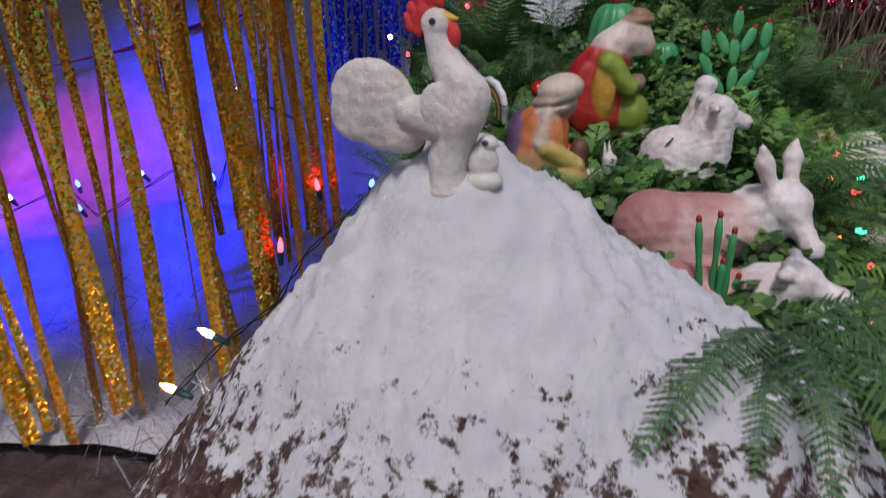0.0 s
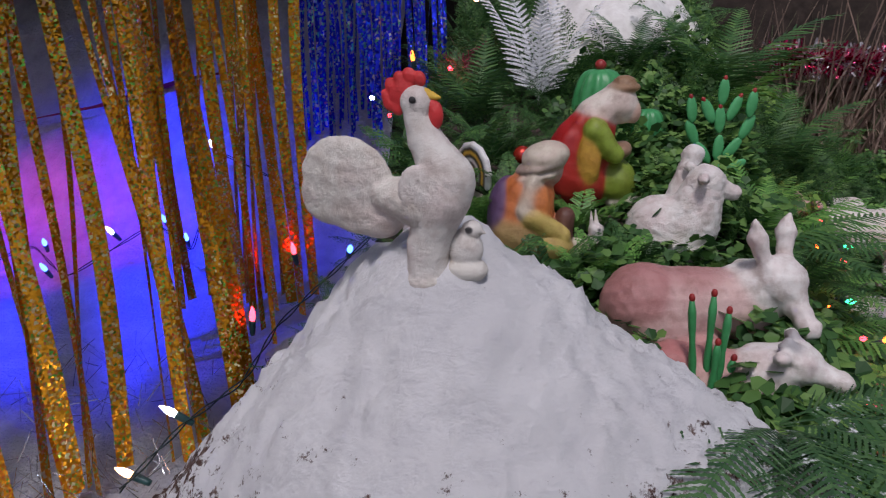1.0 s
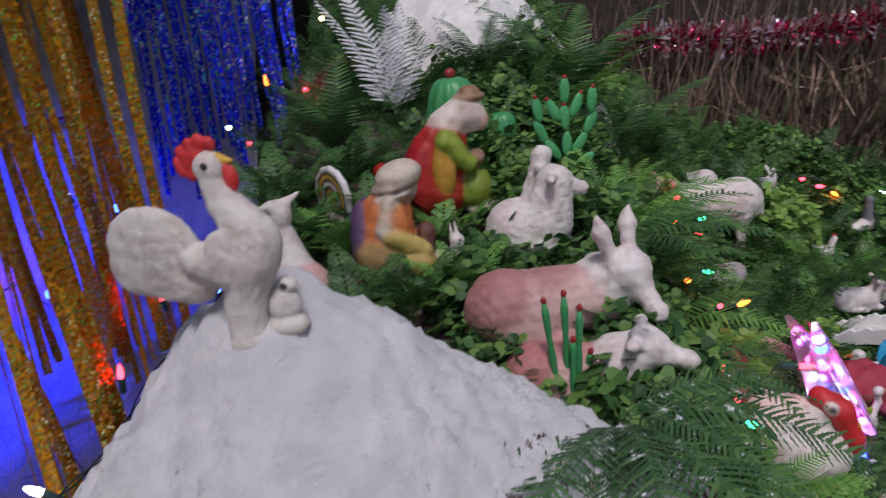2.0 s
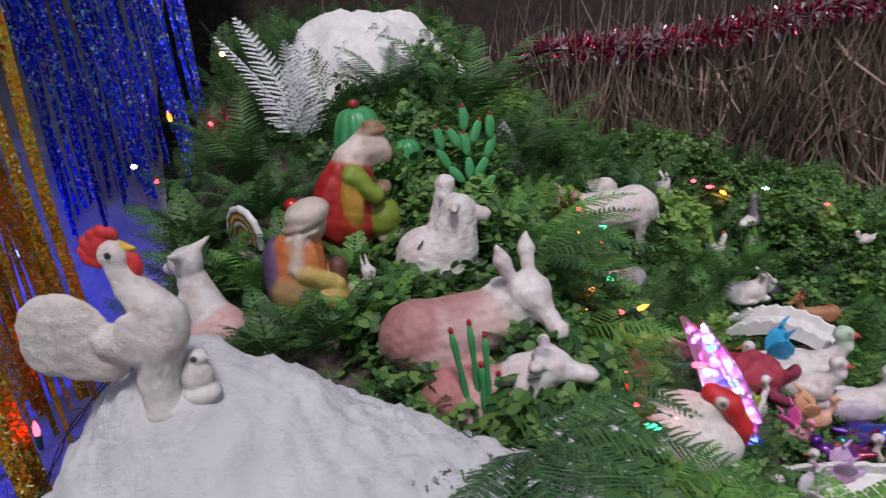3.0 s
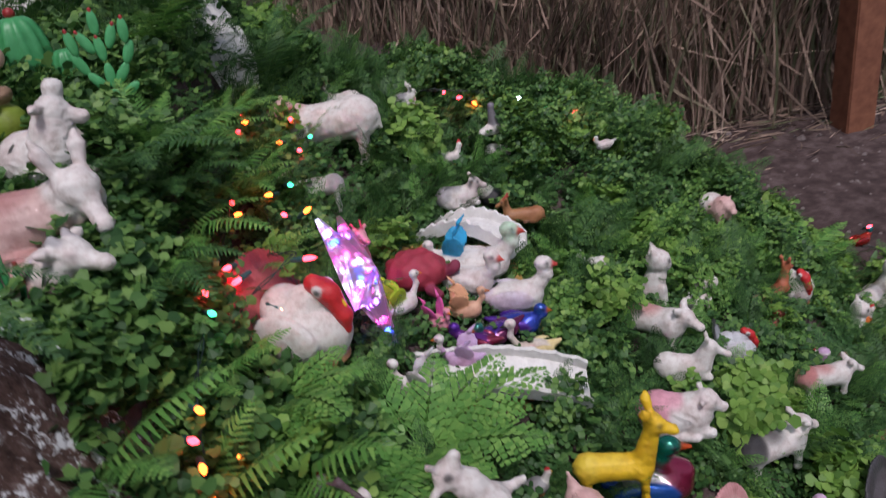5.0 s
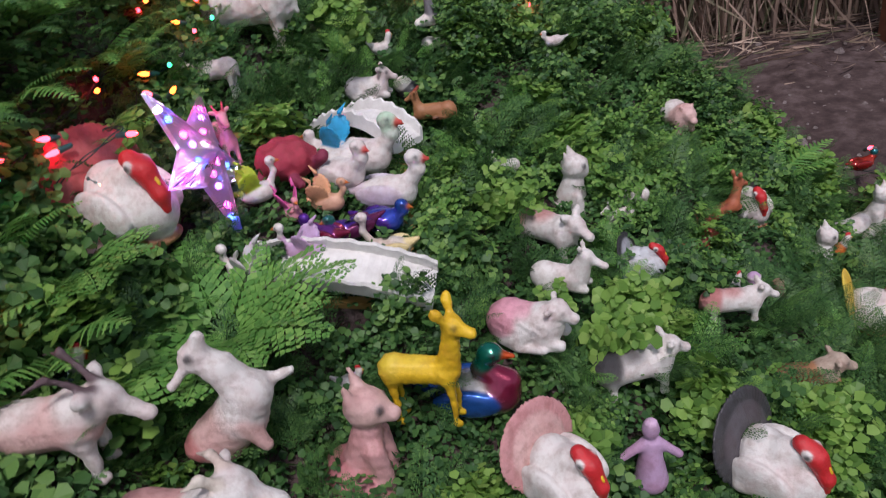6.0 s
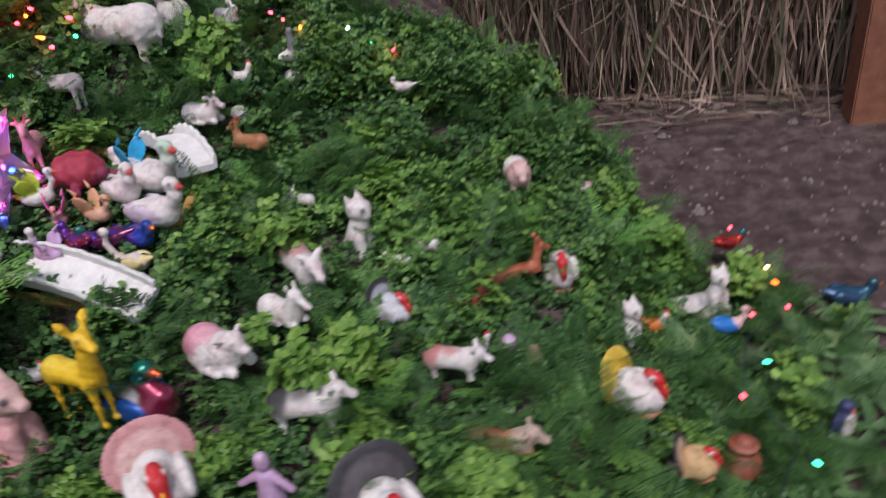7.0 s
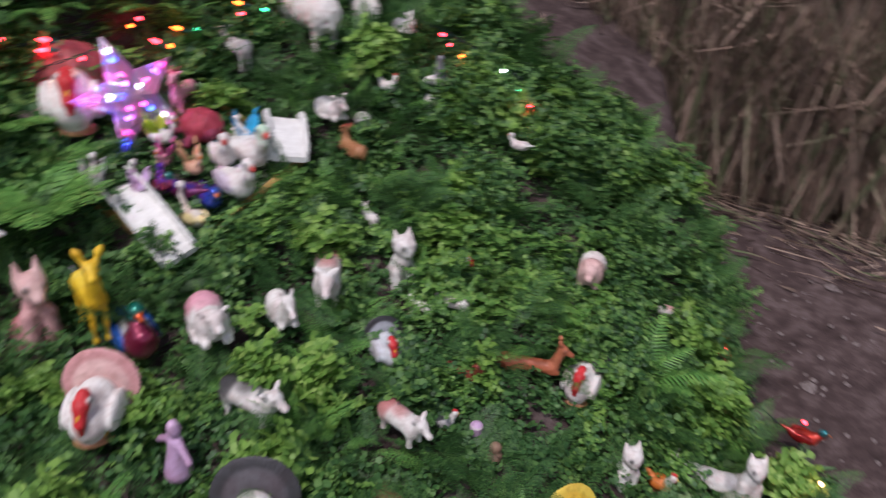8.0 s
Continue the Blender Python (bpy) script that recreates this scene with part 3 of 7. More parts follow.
def lace(pairs=11, n=6, width=0.62, droop=0.35, seed=0, fat=0.24):
    """A twice-divided feathery spray along +x, one unit long: side stalks set with narrow leaflets."""
    rng = np.random.default_rng(500 + seed)
    V, T = [], []
    bend = rng.uniform(-0.15, 0.15)

    def rib(t):
        return np.array([t * (1 - 0.1 * droop * t), bend * t * t, 0.3 * t - droop * 0.6 * t * t])
    for i in range(6):
        thread(V, T, rib(i / 6), rib((i + 1.4) / 6), 0.008)
    for i in range(pairs):
        t = 0.14 + 0.84 * i / (pairs - 1)
        p = rib(t)
        tan = rib(t + 0.02) - rib(t - 0.02)
        tan /= np.linalg.norm(tan)
        prof = 0.5 * width * (1 - t) ** 0.7 * min(1, 0.6 + 2 * t) + 0.02
        for sg in (-1, 1):
            d = np.array([0.0, sg, rng.uniform(-0.3, 0.05)]) + tan * rng.uniform(0.55, 0.8)
            d /= np.linalg.norm(d)
            up = np.cross(d, tan) * sg
            k = max(2, int(round(n * prof / (0.5 * width))) + 1)
            for j in range(k):
                u = (j + 0.5) / k
                b = p + d * prof * u - np.array([0, 0, 0.15 * prof * u * u])
                l = prof / k * 1.25 * (1.25 - 0.6 * u) + 0.008
                for sh in (-1, 1):
                    e = d * 0.75 + sh * np.cross(up, d) * 0.8
                    o = len(V)
                    w = np.cross(up, e) * l * fat
                    V += [b, b + e * l * 0.55 + w, b + e * l, b + e * l * 0.55 - w]
                    T += [(o, o + 1, o + 2), (o, o + 2, o + 3)]
    return np.array(V), np.array(T)


def inside_bed(x, y):
    return (x + 0.6 * y < 3.98 + 0.22 * (y < 2.15)) & (y < 2.75)


rng = np.random.default_rng(11)
SPRIGS = [maiden_sprig(s, 8, 6, 1.22) for s in range(7)]
BROAD = [maiden_sprig(90 + s, 7, 6, 1.4) for s in range(7)]
FINE = [maiden_sprig(40 + s, 10, 8, 0.68) for s in range(6)]


def grow(n, x0, x1, y0, y1, keep):
    x, y = rng.uniform(x0, x1, n), rng.uniform(y0, y1, n)
    k = keep(x, y)
    return x[k], y[k]


def open_here(x, y):
    ok = np.ones(len(x), bool)
    for cx, cy, r in CLEAR:
        ok &= (x - cx) ** 2 + (y - cy) ** 2 > r * r
    return ok


def low_here(x, y):
    """Growth stays shorter close to a figure."""
    k = np.ones(len(x))
    for cx, cy, r in CLEAR:
        d = np.sqrt((x - cx) ** 2 + (y - cy + 0.4 * r) ** 2)
        k = np.minimum(k, np.clip(0.55 + (d - r) / 0.06, 0.55, 1))
    return k


def clumps(n=330):
    """Centres of separate tufts, each with a height of its own."""
    r2 = np.random.default_rng(77)
    return r2.uniform(0.6, 3.3, n), r2.uniform(0.3, 2.8, n), r2.random(n)


TUFT = clumps()


def tuft(x, y):
    """How high a place stands in its tuft, 0 in the gaps to 1, and the tuft's own number 0 to 1."""
    d = (x[:, None] - TUFT[0]) ** 2 + (y[:, None] - TUFT[1]) ** 2
    i = d.argmin(1)
    return np.clip(1 - d[np.arange(len(x)), i] / 0.085 ** 2, 0, 1), TUFT[2][i]


def raised(n, low=0.0, high=1.0):
    """Turnings for n sprays along +x that rise by low to high radians."""
    m = rot_frames(n, rng, 0.0, np.zeros(n))
    c = rng.uniform(low, high, n)
    m[:, 0, 0], m[:, 0, 2], m[:, 2, 0], m[:, 2, 2] = np.cos(c), -np.sin(c), np.sin(c), np.cos(c)
    return rot_frames(n, rng, 0.3) @ m


def plant_bed():
    x, y = grow(9000, 0.7, 3.3, 0.35, 2.8, lambda x, y: inside_bed(x, y) & open_here(x, y) & (x > 0.8))
    up, kind = tuft(x, y)
    k = (kind > 0.46) & (up > rng.uniform(0.0, 0.5, len(x))) & ((x < 2.5) | (y > 2.05) | (kind > 0.85))
    x, y, up, kind = x[k], y[k], up[k], kind[k]
    near = low_here(x, y)
    h = (0.03 + 0.03 * rng.random(len(x)) + 0.035 * up * kind) * near
    pl = np.stack([x, y, ground(x, y) - 0.005 + 0.085 * up * kind * near ** 2], -1)
    m = rot_frames(len(x), rng, 0.4)
    for k, name, leaves, mat, text in (((kind <= 0.72), "maidenhair_fern", SPRIGS, M_MAIDEN, "tufts of small fan-shaped green maidenhair leaves"), ((kind > 0.72), "lime_maidenhair", BROAD, M_MAIDEN_LIME, "tufts of broad bright yellow-green maidenhair leaves")):
        tagged(scatter(name, leaves, pl[k], m[k], h[k], mat, rng), text, "fern", kind="stuff")
    low = [maiden_sprig(70 + s, 5, 4, 1.5) for s in range(4)]
    x, y = grow(7500, 0.78, 2.9, 0.4, 2.7, inside_bed)
    pl = np.stack([x, y, ground(x, y) - 0.006], -1)
    tagged(scatter("low_maidenhair", low, pl, rot_frames(len(x), rng, 0.4), rng.uniform(0.03, 0.055, len(x)), M_FERN, rng), "lowest layer of dark green leaves covering the soil", "fern", kind="stuff")
    x, y = grow(1700, 1.15, 2.4, 1.95, 2.72, lambda x, y: inside_bed(x, y) & open_here(x, y) & (x + 0.6 * y > 2.75) & (tuft(x, y)[0] > rng.uniform(0.1, 0.6, len(x))))
    pl = np.stack([x, y, ground(x, y) + (rng.uniform(0.0, 0.03, len(x)) + 0.07 * tuft(x, y)[0] * tuft(x, y)[1]) * low_here(x, y)], -1)
    tagged(scatter("maidenhair_bush", FINE, pl, rot_frames(len(x), rng, 0.4), rng.uniform(0.05, 0.11, len(x)) * low_here(x, y), M_MAIDEN, rng), "taller bush of light green maidenhair fern before the screen", "fern", kind="stuff")
    x, y = grow(1500, 1.3, 2.6, 0.9, 2.3, lambda x, y: inside_bed(x, y) & open_here(x, y) & (ripple(x, y, 7.5, 5.1) > 0.05))
    pl = np.stack([x, y, ground(x, y)], -1)
    tagged(scatter("fine_maidenhair", FINE, pl, rot_frames(len(x), rng, 0.4), rng.uniform(0.05, 0.1, len(x)) * low_here(x, y), M_MAIDEN_LIGHT, rng), "lacy clumps of pale green maidenhair fern", "fern", kind="stuff")
    x, y = grow(900, 0.5, 0.9, 0.45, 1.35, lambda x, y: open_here(x, y))
    pl = np.stack([x, y, ground(x, y) - 0.005], -1)
    tagged(scatter("slope_maidenhair", SPRIGS, pl, rot_frames(len(x), rng, 0.4), rng.uniform(0.05, 0.1, len(x)), M_MAIDEN, rng), "small green leaves on the foot of the hill", "fern", kind="stuff")
    small = [lace(12, 6, 0.6, 0.4, q) for q in range(6)]
    x, y = grow(4600, 0.62, 3.4, 0.3, 2.8, lambda x, y: inside_bed(x, y) & open_here(x, y) & (x > 0.8))
    up, kind = tuft(x, y)
    k = (kind < 0.6) | (rng.random(len(x)) < 0.3)
    x, y, up, kind = x[k], y[k], up[k], kind[k]
    pl = np.stack([x, y, ground(x, y) + 0.05 * up * low_here(x, y)], -1)
    tagged(scatter("feather_fern", small, pl, raised(len(x), 0.1, 0.9), rng.uniform(0.1, 0.2, len(x)) * low_here(x, y), M_FERN, rng), "feathery dark green fern sprays between the figures", "fern", kind="stuff")
    x, y = grow(1500, 0.8, 2.7, 0.4, 2.6, lambda x, y: inside_bed(x, y) & open_here(x, y) & (tuft(x, y)[1] < 0.3))
    pl = np.stack([x, y, ground(x, y) + 0.04 * tuft(x, y)[0]], -1)
    tagged(scatter("light_feather_fern", small, pl, raised(len(x), 0.2, 1.0), rng.uniform(0.09, 0.17, len(x)) * low_here(x, y), M_FERN_BRIGHT, rng), "lighter green fern sprays standing out of the carpet", "fern", kind="stuff")
    small = [lace(10, 5, 0.55, 0.4, 20 + q) for q in range(6)]
    x, y = grow(2300, -0.35, 0.85, 1.12, 2.9, lambda x, y: open_here(x, y) & (x > -0.28 + 0.1 * y))
    pl = np.stack([x, y, ground(x, y) + 0.0], -1)
    m = rot_frames(len(x), rng, 0.4)
    up = rot_frames(len(x), rng, 0.0, np.zeros(len(x)))
    c = rng.uniform(0.0, 0.9, len(x))
    up[:, 0, 0], up[:, 0, 2], up[:, 2, 0], up[:, 2, 2] = np.cos(c), -np.sin(c), np.sin(c), np.cos(c)
    s = rng.uniform(0.06, 0.12, len(x)) * (1 + 0.7 * ease((y - 1.75) / 0.3))
    tagged(scatter("hill_greenery", small, pl, m @ up, s, M_FERN, rng), "dark green cut fern and cedar sprays covering the hill", "greenery", kind="stuff")
    x, y = grow(900, 0.3, 0.9, 1.1, 2.7, lambda x, y: open_here(x, y))
    pl = np.stack([x, y, ground(x, y) - 0.004], -1)
    tagged(scatter("hill_maidenhair", SPRIGS, pl, rot_frames(len(x), rng, 0.4), rng.uniform(0.05, 0.085, len(x)), M_MAIDEN, rng), "clumps of small green leaves on the hillside", "fern", kind="stuff")


def fern(x, y, z, fans, length, mat, label, width=0.4, pairs=24, droop=0.5, name="fern", lobes=8, lacy=False):
    """A fern: an Empty with one mesh a frond. fans: (yaw, rise) of each."""
    top = new(name)
    top.location = (x, y, z)
    tagged(top, label, "fern", "ferns in the display")
    for i, (yaw, rise) in enumerate(fans):
        L = length * (0.85 + 0.3 * ((i * 7) % 5) / 4)
        if lacy:
            v, t = lace(11, 6, width * 1.25, droop, 31 * i + int(100 * x), 0.42)
            v = v * L
        else:
            v, t = frond(L, width, pairs, droop, lobes, 31 * i + int(100 * x))
        part("frond", tri_mesh("frond", v, t, mat), top, pose(0, 0, 0.002 * i, 0, -rise, yaw))
    return top


# ---- hanging foil, cotton, garland ----
def strip(w, pts, seed, mat):
    """A crumpled foil strip along points."""
    rg = np.random.default_rng(seed)
    pts = np.asarray(pts, float)
    n = 22
    t = np.linspace(0, 1, n)
    c = np.stack([np.interp(t, np.linspace(0, 1, len(pts)), pts[:, i]) for i in range(3)], -1)
    ph, tw = rg.uniform(0, 6.28), rg.uniform(0.3, 1.1)
    c[:, 0] += 0.006 * np.sin(5 * t + ph)
    c[:, 1] += 0.012 * np.sin(7 * t + ph * 2)
    V, F = [], []
    for i in range(n):
        a = ph * 0.15 + tw * math.sin(3.1 * t[i] + ph)
        s = np.array([math.cos(a), math.sin(a), 0]) * w / 2
        dz = rg.normal() * 0.0016
        V += [c[i] - s, c[i] + np.array([0, 0.003 * math.sin(9 * t[i] + ph) + dz, 0]), c[i] + s]
    for i in range(n - 1):
        a = 3 * i
        F += [(a, a + 1, a + 4, a + 3), (a + 1, a + 2, a + 5, a + 4)]
    return tri_mesh("strip", V, F, mat, True)


def curtains():
    gold = new("gold_tinsel_curtain")
    gold.location = (-0.45, 1.4, 1.6)
    tagged(gold, "curtain of wide glittering gold foil strips", "tinsel curtain")
    rg = np.random.default_rng(5)
    off = np.array(gold.location)
    # the slanting strips gathered towards the foot of the mound
    for i in range(24):
        u = i / 23
        topp = np.array([-1.12 + 0.7 * u + rg.normal() * 0.02, 1.40 + 0.12 * u + rg.normal() * 0.05, 1.75])
        foot = np.array([-0.62 + 0.36 * u + rg.normal() * 0.02, 0.97 + 0.26 * u + rg.normal() * 0.05, 0.62 + 0.05 * rg.random()])
        part("strip", strip(rg.uniform(0.009, 0.03), [topp - off, foot - off], 40 + i, M_GOLD), gold)
    # the straight ones nearer the blue curtain
    for i in range(24):
        u = i / 23
        topp = np.array([-0.56 + 0.30 * u + rg.normal() * 0.012, 1.62 + rg.normal() * 0.05, 1.8])
        foot = topp + np.array([0.015 + 0.02 * rg.normal(), -0.06, -1.0 - 0.1 * rg.random()])
        part("strip", strip(rg.uniform(0.01, 0.026), [topp - off, foot - off], 90 + i, M_GOLD), gold)
    part("rod", tube("rod", np.array([(-1.2, 1.42, 1.79), (-0.62, 1.5, 1.79), (-0.2, 1.66, 1.8)]) - off, 0.006, M_CABLE), gold)
    blue = new("blue_tinsel_curtain")
    blue.location = (-0.3, 2.3, 1.7)
    tagged(blue, "curtain of narrow holographic blue foil strips", "tinsel curtain")
    off = np.array(blue.location)
    for i in range(52):
        u = i / 51
        topp = np.array([-0.50 + 0.44 * u + rg.normal() * 0.008, 2.30 + rg.normal() * 0.04, 1.85])
        foot = topp + np.array([0.01 * rg.normal(), -0.08, -0.86 - 0.14 * rg.random() + 0.22 * u])
        part("strip", strip(rg.uniform(0.006, 0.016), [topp - off, foot - off], 200 + i, M_BLUE), blue)
    part("rod", tube("rod", np.array([(-0.56, 2.3, 1.84), (-0.3, 2.3, 1.845), (0.02, 2.3, 1.84)]) - off, 0.006, M_CABLE), blue)
    # cotton on the floor of the hollow, rising to a back cloth
    def cz(X, Y):
        return ground(X, Y) + 0.035 + 0.02 * ripple(X, Y, 14, 2.2) + 0.55 * ease((Y - 2.0) / 0.55) + 0.35 * np.maximum(Y - 2.5, 0)
    cot = new("cotton_snow_sheet", grid_mesh("cotton_snow_sheet", np.arange(-2.2, -0.22, 0.03), np.arange(1.0, 3.4, 0.03), cz, M_COTTON))
    tagged(cot, "white cotton wadding spread as snow, lit deep blue", "cotton snow")
    red = new("red_ribbon", strip(0.06, [(-1.35, 2.2, 1.03), (-1.1, 2.25, 1.07), (-0.85, 2.3, 1.14), (-0.72, 2.3, 1.16)], 8, mottled("red_cloth", [(0.3, (0.25, 0.01, 0.015)), (0.7, (0.4, 0.02, 0.03))], 40, 0.8)))
    tagged(red, "dark red cloth ribbon on the cotton", "ribbon")
    # the garland on the screen's upper edge
    gar = new("tinsel_garland")
    gar.location = (1.1, 3.6, 1.05)
    tagged(gar, "red and white metallic tinsel garland along the screen", "tinsel garland")
    mr = mottled("red_tinsel", [(0.3, (0.3, 0.01, 0.06)), (0.6, (0.55, 0.03, 0.12)), (0.8, (0.6, 0.15, 0.4))], 60, 0.25, 0.8)
    mw = mottled("white_tinsel", [(0.3, (0.6, 0.55, 0.6)), (0.7, (0.8, 0.78, 0.8))], 60, 0.25, 0.6)
    for col, mat, n, sd in (("red_fringe", mr, 3600, 1), ("white_fringe", mw, 2200, 2)):
        r2 = np.random.default_rng(sd)
        x = r2.uniform(0, 2.6, n)
        z = 0.04 - 0.05 * np.abs(np.sin(x * 2.1)) + r2.normal(0, 0.006, n)
        p = np.stack([x, np.zeros(n), z], -1)
        d = r2.normal(size=(n, 3))
        d /= np.linalg.norm(d, axis=1)[:, None]
        s = np.cross(d, r2.normal(size=(n, 3)))
        s = s / np.linalg.norm(s, axis=1)[:, None] * 0.004
        q = p + d * r2.uniform(0.05, 0.095, n)[:, None]
        v = np.stack([p - s, p + s, q + s, q - s], 1).reshape(-1, 3)
        part(col, tri_mesh(col, v, np.arange(4 * n).reshape(-1, 4), mat), gar)


# ---- strings of lights ----
def bulb_meshes():
    out = {}
    prof = [(0.0, 0.0042), (0.008, 0.0056), (0.016, 0.005), (0.023, 0.003), (0.028, 0.0008)]
    for k, m in GLOW.items():
        out[k] = tube("bulb", [(0, 0, z) for z, r in prof], [r for z, r in prof], m, 8)
    ring = [(-0.027, 0.004), (-0.022, 0.0052), (-0.004, 0.0062), (0.0, 0.0062), (0.001, 0.005)]
    out["socket"] = tube("socket", [(0, 0, z) for z, r in ring], [r for z, r in ring], M_SOCKET, 8)
    return out


BULBS = bulb_meshes()


def light_string(path, lamps, label):
    """A twisted pair of cables with sockets; lamps: (place, the way it points, colour)."""
    top = new("light_string")
    top.location = path[0]
    tagged(top, label, "string lights", "strings of lights")
    off = np.array(path[0], float)
    p = np.array(path, float) - off
    t = np.linspace(0, len(p) - 1, 14 * (len(p) - 1) + 1)
    c = np.stack([np.interp(t, np.arange(len(p)), p[:, i]) for i in range(3)], -1)
    for _ in range(3):
        c[1:-1] = (c[:-2] + c[1:-1] * 2 + c[2:]) / 4
    for ph in (0, math.pi):
        w = c.copy()
        w[:, 0] += 0.003 * np.sin(2.2 * t * 3 + ph)
        w[:, 2] += 0.003 * np.cos(2.2 * t * 3 + ph) + 0.002
        part("cable", tube("cable", w, 0.0013, M_CABLE, 5), top)
    for place, way, colour in lamps:
        q = Vector(way).to_track_quat("Z", "Y").to_matrix().to_4x4()
        s = part("socket", BULBS["socket"], top, Matrix.Translation(Vector(place) - Vector(off)) @ q)
        part("bulb", BULBS[colour], s, None, "lit " + colour + " bulb")
    return top

# ---- figures: forms ----
WHITE, CREAM, ROSE, ROSE_PALE, PINK = (0.76, 0.73, 0.7), (0.72, 0.66, 0.57), (0.5, 0.2, 0.19), (0.68, 0.45, 0.42), (0.72, 0.3, 0.38)
GREY, BLACK, RED, BROWN, TAN, LILAC = (0.4, 0.39, 0.4), (0.03, 0.03, 0.033), (0.6, 0.025, 0.03), (0.22, 0.09, 0.045), (0.42, 0.2, 0.09), (0.55, 0.36, 0.56)
YELLOW, ORANGE, BLUE, GREEN, WINE = (0.8, 0.52, 0.02), (0.75, 0.2, 0.03), (0.02, 0.16, 0.55), (0.03, 0.32, 0.12), (0.24, 0.03, 0.07)


def turned(prims, about, deg):
    """The same forms turned about an upright axis."""
    R = np.array(Euler((0, 0, radians(deg))).to_matrix())
    about = np.array(about, float)
    out = []
    for p in prims:
        if p[0] == "e":
            out.append(("e", R @ (p[1] - about) + about, p[2], p[3], R @ p[4]))
        else:
            out.append(("c", R @ (p[1] - about) + about, R @ (p[2] - about) + about, p[3], p[4], p[5]))
    return out


def beast(body=WHITE, back=None, face=None, legs=None, stand=True, L=1.0, R=0.2, leg=0.42, neck=(0.16, 0.26), neck_r=0.13, head=0.13, snout=0.2, ear=0.13, ear_up=0.3, horn=0.0, horn_col=GREY, tail=0.2, turn=0, eye=True, dip=0.5):
    """A four-footed animal facing +x."""
    back, face, legs = back or body, face or body, legs or body
    zb = leg + R * 0.6 if stand else R * 0.95
    f, b = L / 2 - R, -L / 2 + R
    pr = [C((b, 0, zb), (f, 0, zb * 1.0), R, R * 0.93, body), E(((b + f) / 2 - 0.05, 0, zb + R * 0.42), (L * 0.36, R * 0.75, R * 0.62), back), E((b, 0, zb + 0.02), (R * 1.08, R * 1.05, R * 1.1), back), E((f, 0, zb), (R * 0.95, R * 0.95, R * 1.05), body)]
    for sy in (-1, 1):
        if stand:
            for x in (f + 0.03, b - 0.03):
                pr += [C((x, sy * R * 0.55, zb - R * 0.3), (x + 0.02, sy * R * 0.6, leg * 0.45), R * 0.42, R * 0.22, legs), C((x + 0.02, sy * R * 0.6, leg * 0.45), (x, sy * R * 0.6, 0.03), R * 0.2, R * 0.2, legs), E((x + 0.03, sy * R * 0.6, 0.02), (R * 0.3, R * 0.24, 0.035), legs)]
        else:
            pr += [E((b + R * 0.4, sy * R * 0.75, R * 0.55), (R * 0.85, R * 0.38, R * 0.6), body), C((b + R * 0.6, sy * R * 0.95, 0.05), (b + R * 1.8, sy * R * 1.0, 0.045), R * 0.24, R * 0.2, legs),
                   C((f, sy * R * 0.6, R * 0.5), (f + R * 0.9, sy * R * 0.65, 0.07), R * 0.34, R * 0.26, legs), C((f + R * 0.9, sy * R * 0.65, 0.06), (f + R * 0.1, sy * R * 0.6, 0.045), R * 0.24, R * 0.2, legs)]
    base = np.array((f + R * 0.25, 0, zb + R * 0.35))
    h = base + np.array((neck[0], 0, neck[1]))
    hd = [C(base, h, neck_r * 1.25, neck_r * 0.82, face), E(h, (head * 0.95, head * 0.82, head * 0.88), face), C(h + [head * 0.3, 0, -head * 0.1], h + [snout, 0, -snout * dip], head * 0.66, head * 0.45, face), E(h + [snout * 1.1, 0, -snout * dip * 1.05], (head * 0.42, head * 0.46, head * 0.38), face)]
    for sy in (-1, 1):
        e = h + [-head * 0.3, sy * head * 0.6, head * 0.55]
        hd.append(C(e, e + [-ear * 0.25, sy * ear * (1 - ear_up), ear * ear_up * 1.3], ear * 0.2, ear * 0.26, face))
        hd.append(C(e + [-ear * 0.25, sy * ear * (1 - ear_up), ear * ear_up * 1.3], e + [-ear * 0.3, sy * ear * 1.5 * (1 - ear_up), ear * ear_up * 2.1], ear * 0.26, ear * 0.06, face))
        if eye:
            hd.append(E(h + [head * 0.5, sy * head * 0.66, head * 0.18], (head * 0.15, head * 0.1, head * 0.14), BLACK))
        if horn:
            a = h + [0, sy * head * 0.35, head * 0.7]
            q = a + [-horn * 0.5, sy * horn * 0.25, horn * 0.6]
            hd += [C(a, q, head * 0.24, head * 0.17, horn_col), C(q, q + [-horn * 0.55, sy * horn * 0.25, -horn * 0.15], head * 0.17, head * 0.06, horn_col)]
    pr += turned(hd, base, turn) if turn else hd
    if tail:
        pr.append(C((b - R * 0.9, 0, zb + R * 0.4), (b - R * 1.1, 0.02, zb + R * 0.4 - tail), R * 0.16, R * 0.12, back))
    return pr


